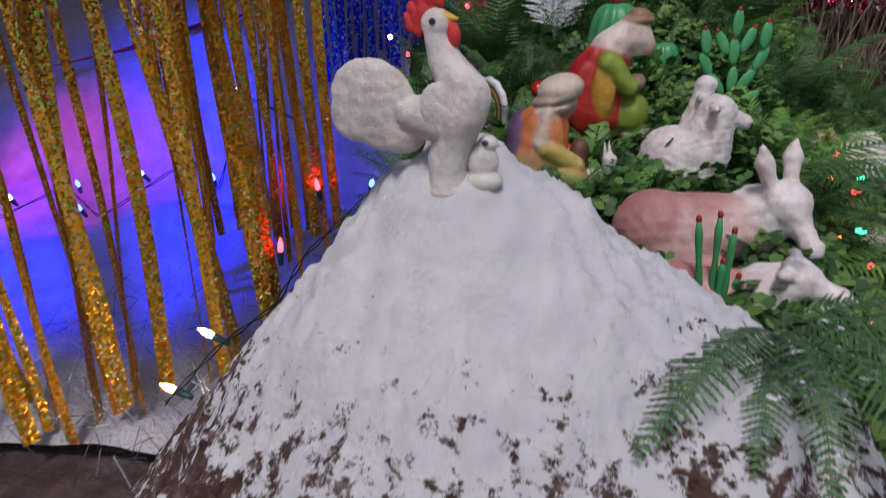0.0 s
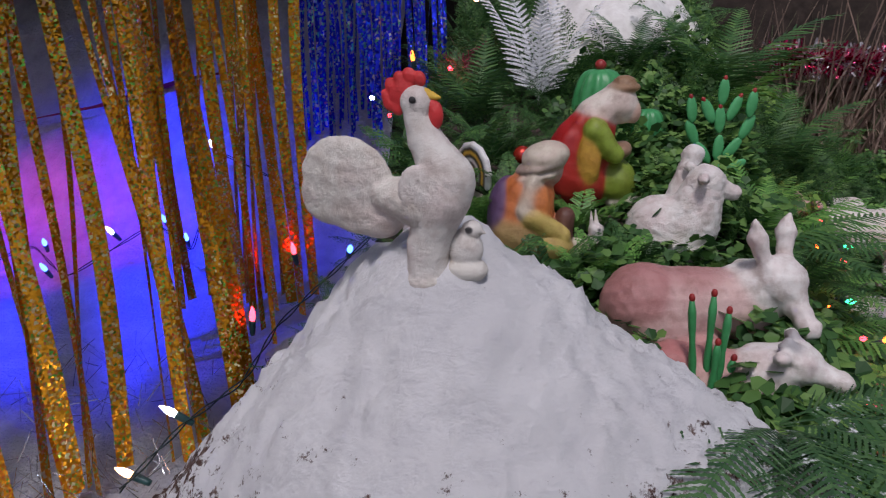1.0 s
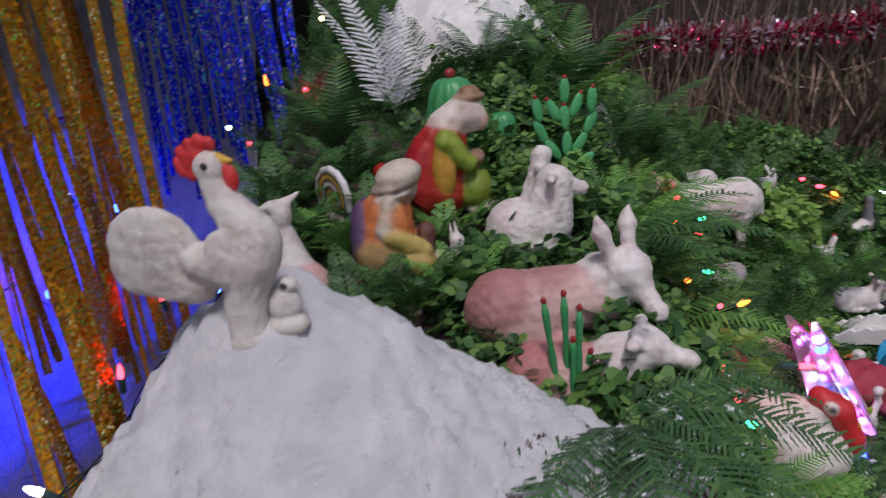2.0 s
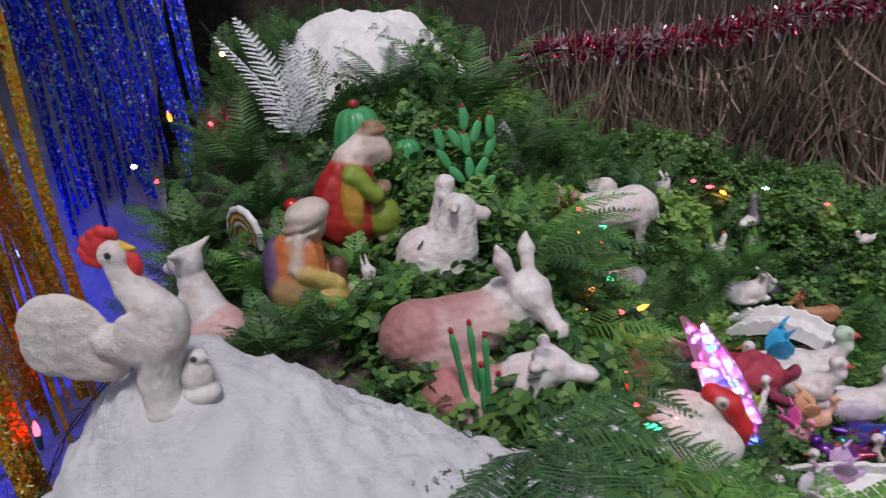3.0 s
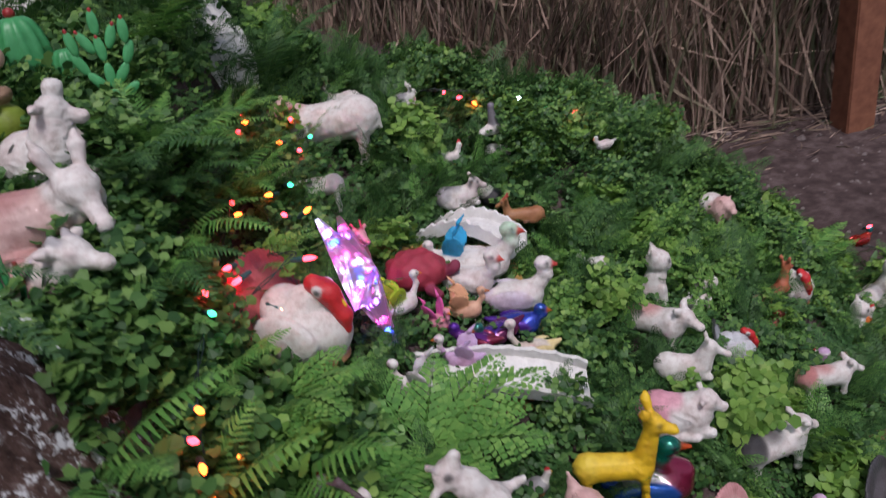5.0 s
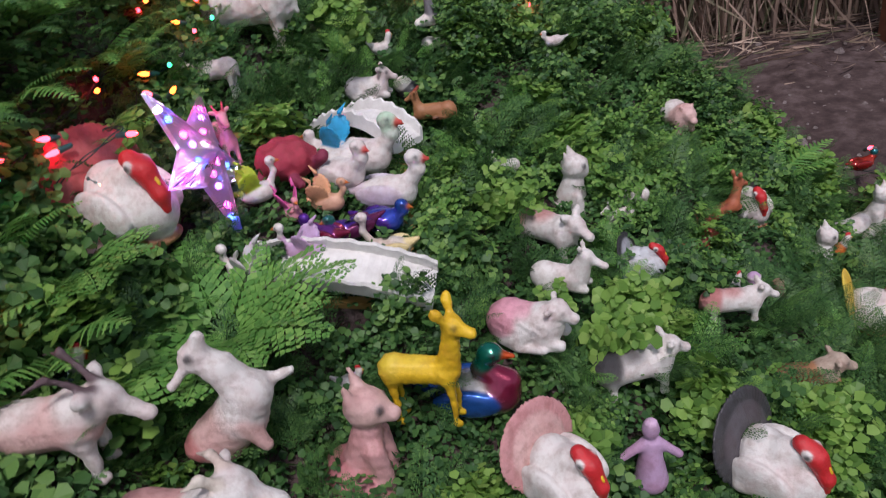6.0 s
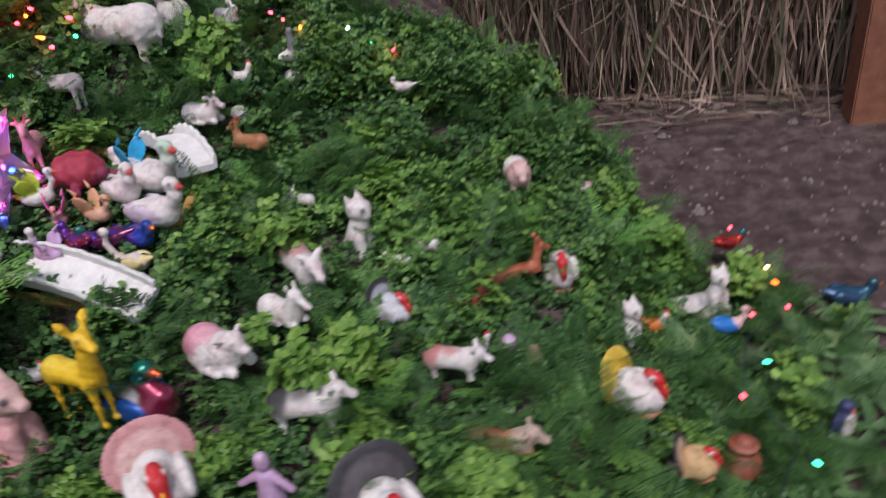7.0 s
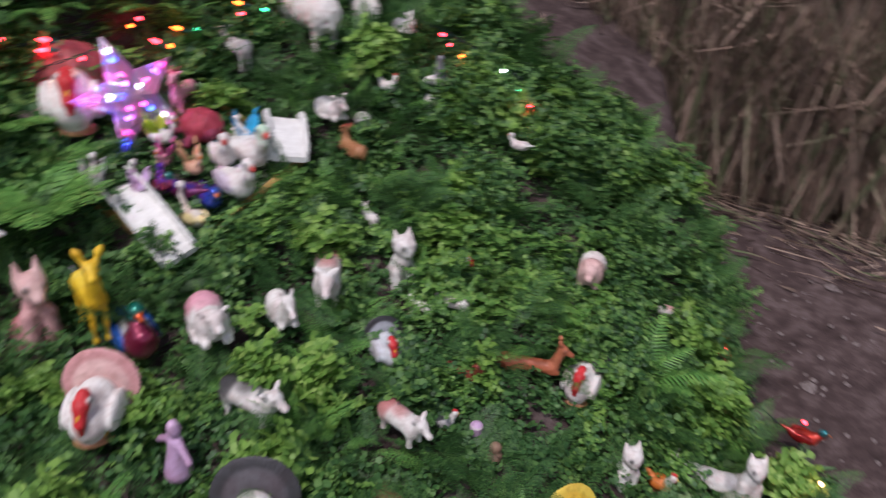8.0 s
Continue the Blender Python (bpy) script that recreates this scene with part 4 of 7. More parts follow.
def sitter(body=WHITE, low=None, face=None, ear=0.16, snout=0.1, R=0.2, ear_up=0.9):
    """An animal sitting upright on its haunches, facing +x."""
    low, face = low or body, face or body
    pr = [E((-0.08, 0, 0.2), (0.25, 0.22, 0.22), low), C((-0.04, 0, 0.25), (0.08, 0, 0.62), R, R * 0.72, body), E((0.1, 0, 0.8), (0.14, 0.13, 0.13), face), C((0.14, 0, 0.78), (0.14 + snout, 0, 0.74), 0.085, 0.055, face),
          C((0.12, 0.09, 0.5), (0.17, 0.09, 0.04), 0.07, 0.055, body), C((0.12, -0.09, 0.5), (0.17, -0.09, 0.04), 0.07, 0.055, body), C((-0.28, 0, 0.06), (-0.1, 0.28, 0.05), 0.06, 0.04, low)]
    for s in (-1, 1):
        pr += [E((0.0, s * 0.18, 0.14), (0.19, 0.09, 0.15), low), C((0.06, s * 0.08, 0.88), (0.03, s * (0.08 + ear * (1 - ear_up) * 1.5), 0.88 + ear * ear_up), 0.05, 0.015, face), E((0.21, s * 0.075, 0.83), (0.02, 0.018, 0.02), BLACK), E((0.2, s * 0.09, 0.03), (0.07, 0.05, 0.035), body)]
    return pr


def bird(body=WHITE, wing=None, head=None, beak=ORANGE, neck=0.2, tail=0.2, spread=0.0, breast=None, fwd=0.1):
    """A sitting bird facing +x; neck long for a swan, spread for raised wings."""
    wing, head, breast = wing or body, head or body, breast or body
    pr = [E((0, 0, 0.22), (0.38, 0.22, 0.21), body), E((0.2, 0, 0.24), (0.2, 0.19, 0.2), breast), C((-0.3, 0, 0.28), (-0.38 - tail, 0, 0.36), 0.11, 0.04, wing)]
    a, m, h = np.array((0.3, 0, 0.34)), np.array((0.36 + fwd, 0, 0.38 + neck * 0.55)), np.array((0.34 + fwd * 0.6, 0, 0.42 + neck))
    pr += [C(a, m, 0.12 if neck < 0.3 else 0.085, 0.085 if neck < 0.3 else 0.06, breast), C(m, h, 0.085 if neck < 0.3 else 0.06, 0.075 if neck < 0.3 else 0.058, head), E(h + [0.03, 0, 0.02], (0.11, 0.09, 0.095), head), C(h + [0.1, 0, 0.0], h + [0.23, 0, -0.03], 0.045, 0.022, beak)]
    for s in (-1, 1):
        if spread:
            pr += [E((-0.12, s * 0.2, 0.42 + spread * 0.4), (0.24, 0.035, 0.1 + spread * 0.5), wing, (s * -22, -28, 0)), C((-0.2, s * 0.24, 0.5 + spread), (-0.35, s * 0.3, 0.55 + spread * 1.3), 0.05, 0.02, wing)]
        else:
            pr += [E((-0.06, s * 0.19, 0.27), (0.3, 0.06, 0.14), wing, (0, 8, 0))]
        pr.append(E(h + [0.07, s * 0.08, 0.04], (0.018, 0.014, 0.018), BLACK))
    return pr


def turkey(fan=ROSE_PALE, rim=ROSE, body=WHITE, head=RED, cells=56):
    """A strutting turkey with a raised fan, facing +x, one unit high: its parts by name."""
    def ribs(G):
        a = np.arctan2(G[..., 1], G[..., 2] - 0.5)
        r = np.sqrt(G[..., 1] ** 2 + (G[..., 2] - 0.5) ** 2)
        return 0.004 * np.sin(60 * a) * ease((r - 0.15) / 0.2) + 0.004 * np.sin(34 * r)
    fans = [E((-0.2, 0, 0.54), (0.035, 0.44, 0.43), rim, (0, -10, 0)), E((-0.185, 0, 0.53), (0.05, 0.32, 0.32), fan, (0, -10, 0))]
    trunk = [E((-0.04, 0, 0.46), (0.18, 0.21, 0.22), body, (0, -18, 0)), E((0.1, 0, 0.35), (0.28, 0.24, 0.25), body), E((0.27, 0, 0.3), (0.2, 0.2, 0.22), body), C((0.16, 0, 0.54), (0.3, 0, 0.58), 0.13, 0.09, body), E((0.12, 0, 0.05), (0.26, 0.22, 0.06), TAN)]
    for s in (-1, 1):
        trunk += [E((0.06, s * 0.25, 0.36), (0.28, 0.07, 0.19), body, (0, 14, 0)), C((-0.1, s * 0.25, 0.28), (-0.26, s * 0.22, 0.2), 0.08, 0.03, body), C((0.16, s * 0.1, 0.2), (0.2, s * 0.1, 0.05), 0.05, 0.04, YELLOW)]
    face = [C((0.29, 0, 0.69), (0.4, 0, 0.6), 0.07, 0.08, head), C((0.4, 0, 0.6), (0.47, 0, 0.42), 0.08, 0.06, head), C((0.47, 0, 0.42), (0.46, 0, 0.3), 0.055, 0.035, head), E((0.36, 0.075, 0.66), (0.03, 0.02, 0.03), WHITE), E((0.36, -0.075, 0.66), (0.03, 0.02, 0.03), WHITE),
            E((0.37, 0.09, 0.66), (0.014, 0.012, 0.014), BLACK), E((0.37, -0.09, 0.66), (0.014, 0.012, 0.014), BLACK)]
    return [("fan", sculpt("fan", fans, M_GLAZED, cells, 0.006, ribs, False), "ribbed tail fan"), ("body", sculpt("body", trunk, M_PLASTER, cells, 0.02, None, False), ""), ("head", sculpt("head", face, M_GLAZED, 30, 0.03, None, False), "red head and wattle"),
            ("beak", sculpt("beak", [C((0.44, 0, 0.6), (0.51, 0, 0.5), 0.035, 0.014, YELLOW)], M_GLAZED, 14, 0.02, None, False), "yellow beak")]


def hen(body=GREY, head=WHITE, comb=RED):
    pr = [E((0, 0, 0.34), (0.36, 0.24, 0.25), body), C((-0.25, 0, 0.42), (-0.48, 0, 0.66), 0.15, 0.05, body), C((0.2, 0, 0.42), (0.32, 0, 0.72), 0.14, 0.1, head), E((0.34, 0, 0.78), (0.1, 0.085, 0.09), head), C((0.42, 0, 0.78), (0.52, 0, 0.75), 0.035, 0.012, YELLOW), E((0.33, 0, 0.9), (0.1, 0.03, 0.07), comb), E((0.42, 0, 0.68), (0.04, 0.035, 0.06), comb), E((0.02, 0, 0.04), (0.2, 0.16, 0.05), TAN)]
    for s in (-1, 1):
        pr += [E((-0.04, s * 0.2, 0.38), (0.24, 0.07, 0.15), body), C((0.03, s * 0.08, 0.16), (0.04, s * 0.08, 0.04), 0.045, 0.035, YELLOW)]
    return pr


def hair(G):
    return 0.0035 * np.sin(95 * G[..., 0] + 55 * G[..., 2] + 8 * np.sin(15 * G[..., 1]) + 5 * np.sin(11 * G[..., 0])) * np.sin(40 * G[..., 2] + 3) + 0.002 * np.sin(60 * G[..., 1] + 80 * G[..., 2])


SET = "animals of the nativity display"


def clear(x, y, r):
    CLEAR.append((x, y, r))


# ---- figures: on the mound and the hill ----
def rooster():
    s = 0.000385

    def P(x, z, y=0):
        return (x * s, y * s, z * s)
    pl, tl, red = (0.76, 0.73, 0.68), (0.7, 0.67, 0.61), (0.66, 0.04, 0.04)
    top = new("rooster")
    top.matrix_basis = pose(0.181, 0.786, 1.131, 0, 0, -12)
    tagged(top, "white plaster rooster with red comb and a chick", "rooster", SET)

    def feathers(G):
        return 0.0012 * np.sin(105 * G[..., 0] + 9 * np.sin(13 * G[..., 2]) + 60 * G[..., 1]) * ease((0.72 - G[..., 2]) / 0.06)

    def plumes(G):
        r = np.sqrt((G[..., 0] - 0.02) ** 2 + (G[..., 2] - 0.9) ** 2)
        ang = np.arctan2(G[..., 2] - 0.9, G[..., 0] - 0.02)
        return 0.0022 * np.sin(34 * ang + 30 * r) + 0.0014 * np.sin(70 * r + 9 * ang)

    body = [C(P(-4, 0), P(0, 75), 42 * s, 42 * s, pl), C(P(0, 75), P(14, 125), 42 * s, 45 * s, pl), C(P(14, 125), P(36, 178), 45 * s, 53 * s, pl), E(P(38, 208), (60 * s, 46 * s, 60 * s), pl, (0, 18, 0)), C(P(28, 238), P(0, 285), 46 * s, 33 * s, pl), C(P(0, 285), P(-14, 325), 33 * s, 27 * s, pl),
            E(P(-15, 355), (33 * s, 27 * s, 32 * s), pl), E(P(8, 185, -42), (48 * s, 13 * s, 62 * s), pl, (0, -20, 0)), E(P(8, 185, 42), (48 * s, 13 * s, 62 * s), pl, (0, -20, 0)), E(P(0, 6), (54 * s, 48 * s, 24 * s), tl)]
    part("body", sculpt("body", body, M_PLASTER, 90, 0.006, feathers, False), top)
    tail = [C(P(-5, 160), P(-80, 172), 56 * s, 36 * s, tl), E(P(-176, 196), (104 * s, 24 * s, 90 * s), tl, (0, 8, 0)), E(P(-222, 158), (62 * s, 20 * s, 60 * s), tl), E(P(-104, 118), (56 * s, 20 * s, 38 * s), tl, (0, -16, 0)), E(P(-160, 136), (76 * s, 20 * s, 50 * s), tl)]
    part("tail", sculpt("tail", tail, M_PLASTER, 64, 0.008, plumes, False), top, None, "fan of carved white tail feathers")
    comb = [E(P(-44, 372), (30 * s, 12 * s, 26 * s), red, (0, -35, 0))]
    for x, z, q in ((-72, 352, 13), (-78, 366, 10), (-66, 384, 13), (-48, 396, 13), (-28, 402, 14), (-8, 398, 12), (-56, 344, 13)):
        comb.append(E(P(x, z), (q * s, 9 * s, (q + 3) * s), red, (0, -25, 0)))
    part("comb", sculpt("comb", comb, M_GLAZED, 40, 0.012, None, False), top, None, "toothed red comb")
    part("wattle", sculpt("wattle", [E(P(22, 332), (15 * s, 12 * s, 27 * s), red), E(P(14, 350), (12 * s, 11 * s, 14 * s), red)], M_GLAZED, 24, 0.02, None, False), top, None, "red wattle")
    for y in (-1, 1):
        part("eye", sculpt("eye", [E(P(-12, 362, y * 27), (7 * s, 4 * s, 7 * s), BLACK)], M_GLAZED, 12, 0.02, None, False), top, None, "painted black eye")
    part("beak", sculpt("beak", [C(P(2, 368), P(30, 364), 14 * s, 4 * s, (0.8, 0.55, 0.06))], M_GLAZED, 20, 0.02, None, False), top, None, "yellow beak")
    chick = [E(P(70, 70, 20), (36 * s, 28 * s, 42 * s), pl), E(P(84, 110, 20), (21 * s, 19 * s, 19 * s), pl), C(P(100, 108, 20), P(112, 106, 20), 6 * s, 2 * s, pl), E(P(84, 114, 2), (7 * s, 4 * s, 6 * s), BLACK), E(P(72, 28, 18), (44 * s, 34 * s, 26 * s), tl)]
    part("chick", sculpt("chick", chick, M_PLASTER, 48, 0.012, hair, False), top, None, "small white chick at the rooster's feet")


rooster()

donkey = sculpt("donkey", beast((0.62, 0.44, 0.41), (0.43, 0.2, 0.19), WHITE, (0.52, 0.29, 0.27), False, 1.05, 0.215, neck=(0.14, 0.12), neck_r=0.175, head=0.125, snout=0.21, ear=0.19, ear_up=0.74, turn=-58, dip=1.0), M_GLAZED, 72, 0.014, hair)
put("donkey", donkey, 0.462, 1.275, 8, 0.19, "white and rose plaster donkey lying down", "donkey", SET, 0.012)
calf = sculpt("calf", beast(ROSE_PALE, ROSE, WHITE, ROSE_PALE, False, 0.95, 0.2, neck=(0.2, 0.12), neck_r=0.17, head=0.14, snout=0.26, ear=0.15, ear_up=0.15, horn=0.12, turn=-18, dip=0.25), M_GLAZED, 60, 0.014, hair)
put("bull", calf, 0.475, 1.165, -4, 0.115, "white and rose plaster bull lying down", "bull", SET, 0.006)
ewe = sculpt("sheep", beast(WHITE, None, WHITE, None, False, 0.72, 0.26, neck=(0.1, 0.34), neck_r=0.2, head=0.15, snout=0.22, ear=0.16, ear_up=0.05, turn=18, dip=0.35), M_PLASTER, 56, 0.012, fleece)
put("sheep", ewe, 0.448, 1.475, -12, 0.165, "white plaster sheep with carved fleece lying down", "sheep", SET, 0.0)
lamb = sculpt("lamb", [E((0, 0, 0.25), (0.3, 0.2, 0.25), WHITE), C((0, 0, 0.35), (0.12, 0, 0.9), 0.2, 0.1, WHITE), E((0.14, 0, 0.95), (0.12, 0.1, 0.1), WHITE)], M_PLASTER, 40, 0.02, fleece)
put("lamb", lamb, 0.468, 1.535, 30, 0.165, "white plaster lamb resting behind a sheep", "lamb", SET, 0.0)
standing_ewe = beast(WHITE, None, ROSE_PALE, WHITE, True, 1.0, 0.2, 0.34, (0.12, 0.1), 0.15, 0.13, 0.2, 0.13, 0.2, turn=20)
me_ewe = sculpt("standing_sheep", standing_ewe, M_PLASTER, 56, 0.014, fleece)
put("sheep", me_ewe, 0.955, 2.1, 172, 0.215, "white plaster sheep with a pinkish face standing", "sheep", SET, top=0.87)
put("ram", sculpt("ram", beast(WHITE, None, CREAM, None, False, 0.8, 0.22, neck=(0.1, 0.2), horn=0.22, horn_col=(0.32, 0.2, 0.12)), M_PLASTER, 44, 0.014, fleece), 1.0, 2.33, 172, 0.12, "cream plaster ram with brown curled horns", "ram", SET)
me_fawn_sit = sculpt("sitting_fawn", sitter(WHITE, ROSE_PALE, WHITE, 0.16, 0.16, 0.18, 0.35), M_PLASTER, 48, 0.016)
put("fawn", me_fawn_sit, 0.06, 1.375, 150, 0.19, "white and pink plaster fawn sitting upright", "fawn", SET)
me_rabbit = sculpt("rabbit", sitter(WHITE, (0.6, 0.62, 0.68), WHITE, 0.3, 0.05, 0.19, 0.98), M_PLASTER, 40, 0.016)
put("rabbit", me_rabbit, 0.318, 1.43, -30, 0.105, "small white plaster rabbit sitting", "rabbit", SET)


def folds(G):
    a = np.arctan2(G[..., 1], G[..., 0])
    return 0.0045 * np.sin(9 * a + 3 * np.sin(5 * G[..., 2])) * ease((0.75 - G[..., 2]) / 0.1) + 0.0012 * np.sin(60 * G[..., 2] + 4 * a)


def shepherd_red():
    skinc, hat = (0.62, 0.42, 0.32), (0.3, 0.19, 0.1)
    pr = [E((-0.015, 0, 0.05), (0.062, 0.055, 0.06), (0.4, 0.03, 0.02)), C((-0.02, 0, 0.06), (0.005, 0, 0.145), 0.056, 0.045, (0.45, 0.03, 0.02)), E((-0.04, 0, 0.1), (0.035, 0.045, 0.075), (0.42, 0.02, 0.02), (0, 18, 0)),
          C((0.012, 0.0, 0.17), (0.05, 0, 0.2), 0.036, 0.03, (0.72, 0.66, 0.58)), E((0.058, 0, 0.19), (0.03, 0.03, 0.034), (0.72, 0.66, 0.58)), E((0.08, 0, 0.178), (0.014, 0.02, 0.022), skinc), E((0.062, 0, 0.222), (0.03, 0.028, 0.01), hat), E((0.062, 0, 0.231), (0.02, 0.019, 0.013), hat),
          C((0.01, -0.045, 0.15), (0.045, -0.04, 0.105), 0.022, 0.018, (0.25, 0.35, 0.04)), C((0.01, 0.045, 0.15), (0.045, 0.04, 0.105), 0.022, 0.018, (0.25, 0.35, 0.04)), E((0.062, 0, 0.105), (0.022, 0.026, 0.017), (0.3, 0.19, 0.12), (0, -25, 0)),
          E((0.052, 0.0, 0.045), (0.042, 0.042, 0.045), (0.2, 0.28, 0.03)), C((0.05, -0.02, 0.012), (0.095, -0.02, 0.01), 0.014, 0.012, CREAM), E((0.0, -0.05, 0.1), (0.02, 0.012, 0.05), (0.6, 0.35, 0.05))]
    put("shepherd_statue", sculpt("shepherd_statue", pr, M_GLAZED, 72, 0.008, folds, True), 0.31, 1.605, 4, 0.245, "kneeling shepherd statue in glazed red and green robe", "statue", "shepherd statues", 0.0)


def shepherd_orange():
    cloth = (0.62, 0.55, 0.45)
    pr = [E((-0.02, 0, 0.05), (0.06, 0.06, 0.06), (0.35, 0.25, 0.1)), C((-0.02, 0, 0.06), (-0.01, 0, 0.12), 0.055, 0.045, (0.6, 0.18, 0.05)), E((-0.05, 0.01, 0.07), (0.035, 0.05, 0.08), (0.12, 0.07, 0.16)), E((0.0, -0.035, 0.1), (0.03, 0.02, 0.05), (0.62, 0.2, 0.05)),
          E((0.02, 0, 0.165), (0.028, 0.03, 0.03), (0.5, 0.3, 0.24)), E((0.018, 0, 0.188), (0.042, 0.042, 0.026), cloth, (0, -12, 0)), E((0.01, 0, 0.172), (0.044, 0.044, 0.012), (0.4, 0.33, 0.27), (0, -12, 0)), E((0.005, 0.0, 0.156), (0.042, 0.042, 0.01), cloth, (0, -12, 0)), C((0.0, -0.03, 0.15), (-0.01, -0.04, 0.1), 0.016, 0.02, cloth),
          C((0.0, -0.045, 0.09), (0.05, -0.03, 0.055), 0.02, 0.015, (0.55, 0.42, 0.12)), C((0.05, 0, 0.035), (0.055, 0, 0.08), 0.018, 0.017, (0.15, 0.07, 0.05)), E((0.075, 0.0, 0.02), (0.03, 0.025, 0.02), CREAM), E((0.03, -0.02, 0.03), (0.04, 0.05, 0.03), (0.45, 0.33, 0.1))]
    put("shepherd_statue", sculpt("shepherd_statue", pr, M_GLAZED, 72, 0.007, folds), 0.225, 1.435, 0, 0.21, "crouching shepherd statue with striped headcloth and orange cloak", "statue", "shepherd statues")


shepherd_red()
shepherd_orange()


def cactus(name, me_parts, x, y, lift, label):
    top = new(name)
    top.location = (x, y, float(ground(x, y)) + lift)
    tagged(top, label, "cactus", "toy cacti")
    return top


M_CACTUS = mottled("cactus_paint", [(0.3, (0.035, 0.24, 0.075)), (0.7, (0.06, 0.33, 0.12))], 50, 0.4, 0, 200, 0.2)
M_CACTUS_GREY = mottled("pale_cactus_paint", [(0.3, (0.05, 0.3, 0.1)), (0.7, (0.09, 0.42, 0.16))], 50, 0.5, 0, 200, 0.2)
M_TIP = mottled("red_paint", [(0.3, (0.25, 0.02, 0.02)), (0.7, (0.4, 0.035, 0.03))], 50, 0.4)


def pear_cactus():
    top = cactus("prickly_pear_cactus", None, 0.55, 1.69, 0.0, "pale green toy prickly pear cactus with flat pads")
    pads = [(0, 0, 0.03, 0), (0.002, 0, 0.08, 3), (0, 0, 0.132, -2), (0.002, 0, 0.182, 3), (-0.026, 0.005, 0.07, -36), (-0.05, 0.003, 0.108, -24), (-0.054, 0, 0.15, -8), (0.028, 0, 0.08, 38), (0.052, 0.004, 0.118, 26), (0.056, 0, 0.16, 6), (-0.024, -0.006, 0.148, -26), (0.026, 0.006, 0.152, 24), (0.034, -0.006, 0.045, 55)]
    for x, y, z, a in pads:
        p = part("pad", PAD, top, pose(x * 0.95, y, z * 1.02, 0, a, 12))
        if z > 0.13:
            part("bud", BUD, p, pose(0, 0, 0.024))


PAD = sculpt("pad", [E((0, 0, 0), (0.011, 0.005, 0.027), (1, 1, 1))], M_CACTUS_GREY, 16, 0.01, None, False)
BUD = sculpt("bud", [E((0, 0, 0), (0.004, 0.004, 0.006), (1, 1, 1))], M_TIP, 8, 0.01, None, False)
pear_cactus()


def organ_cactus():
    top = cactus("organ_pipe_cactus", None, 0.462, 1.135, 0.01, "green toy organ pipe cactus with red tips")
    for x, y, h, lean in ((-0.012, 0, 0.165, -5), (0.0, 0.004, 0.17, 0), (0.011, 0, 0.15, 3), (0.004, -0.008, 0.11, 2), (0.018, 0.004, 0.085, 9), (0.022, -0.006, 0.06, 14)):
        z = np.linspace(0, h, 9)
        st = part("stem", tube("stem", [(0, 0, q) for q in z], [0.0046 + 0.0009 * math.sin(i * 2.1) if i < 8 else 0.0025 for i in range(9)], M_CACTUS, 9), top, pose(x, y, 0, 0, lean, 0))
        part("bud", BUD, st, pose(0, 0, h))


organ_cactus()


def barrel_cactus(x, y, size, ball):
    top = cactus("barrel_cactus", None, x, y, 0.0, "bright green ribbed toy barrel cactus" + (" with a red ball on top" if ball else " low and wide"))
    n, m = 44, 12
    V, F = [], []
    for j in range(m):
        t = j / (m - 1)
        for i in range(n):
            a = 2 * math.pi * i / n
            r = size * (0.42 * math.cos(t * math.pi / 2) ** 0.55 + 0.015) * (1 + 0.07 * math.cos(11 * a))
            V.append((r * math.cos(a), r * math.sin(a), size * math.sin(t * math.pi / 2)))
    for j in range(m - 1):
        for i in range(n):
            k = (i + 1) % n
            F.append((j * n + i, j * n + k, (j + 1) * n + k, (j + 1) * n + i))
    part("ribbed_body", tri_mesh("ribbed_body", V, F, M_CACTUS, True), top)
    part("rim", tube("rim", [(size * 0.52 * math.cos(a), size * 0.52 * math.sin(a), 0.004) for a in np.linspace(0, 6.283, 30)], 0.007, M_CACTUS), top)
    if ball:
        part("ball", sculpt("ball", [E((0, 0, 0), (0.012, 0.012, 0.012), (1, 1, 1))], M_TIP, 14, 0.01, None, False), top, pose(0, 0, size + 0.008))


barrel_cactus(0.335, 1.885, 0.14, True)
barrel_cactus(0.435, 1.83, 0.085, False)


def striped_snail():
    pr = [C((-0.25, 0, 0.1), (0.3, 0, 0.1), 0.11, 0.08, CREAM)]
    cols = [(0.75, 0.75, 0.75), BLACK, (0.75, 0.45, 0.06), BLACK, (0.75, 0.75, 0.75), BLACK, (0.7, 0.45, 0.08)]
    for i, c in enumerate(cols):
        r = 0.48 - 0.06 * i
        for k in range(9):
            a = radians(-20 + 220 * k / 8)
            b = radians(-20 + 220 * (k + 1) / 8)
            pr.append(C((r * math.cos(a), 0, 0.5 + r * math.sin(a)), (r * math.cos(b), 0, 0.5 + r * math.sin(b)), 0.055, 0.055, c))
    put("snail", sculpt("snail", pr, M_GLAZED, 52, 0.006), 0.105, 1.57, -50, 0.115, "glazed snail with black, white and yellow striped shell", "snail", SET, 0.02)


striped_snail()
put("bauble", sculpt("bauble", [E((0, 0, 0), (0.5, 0.5, 0.5), (0.6, 0.05, 0.03)), E((0.28, -0.36, 0.05), (0.16, 0.16, 0.16), (0.03, 0.2, 0.5))], M_FOIL, 24, 0.01), 0.188, 1.66, 0, 0.036, "small red bauble with a blue spot", "bauble", "", 0.05)

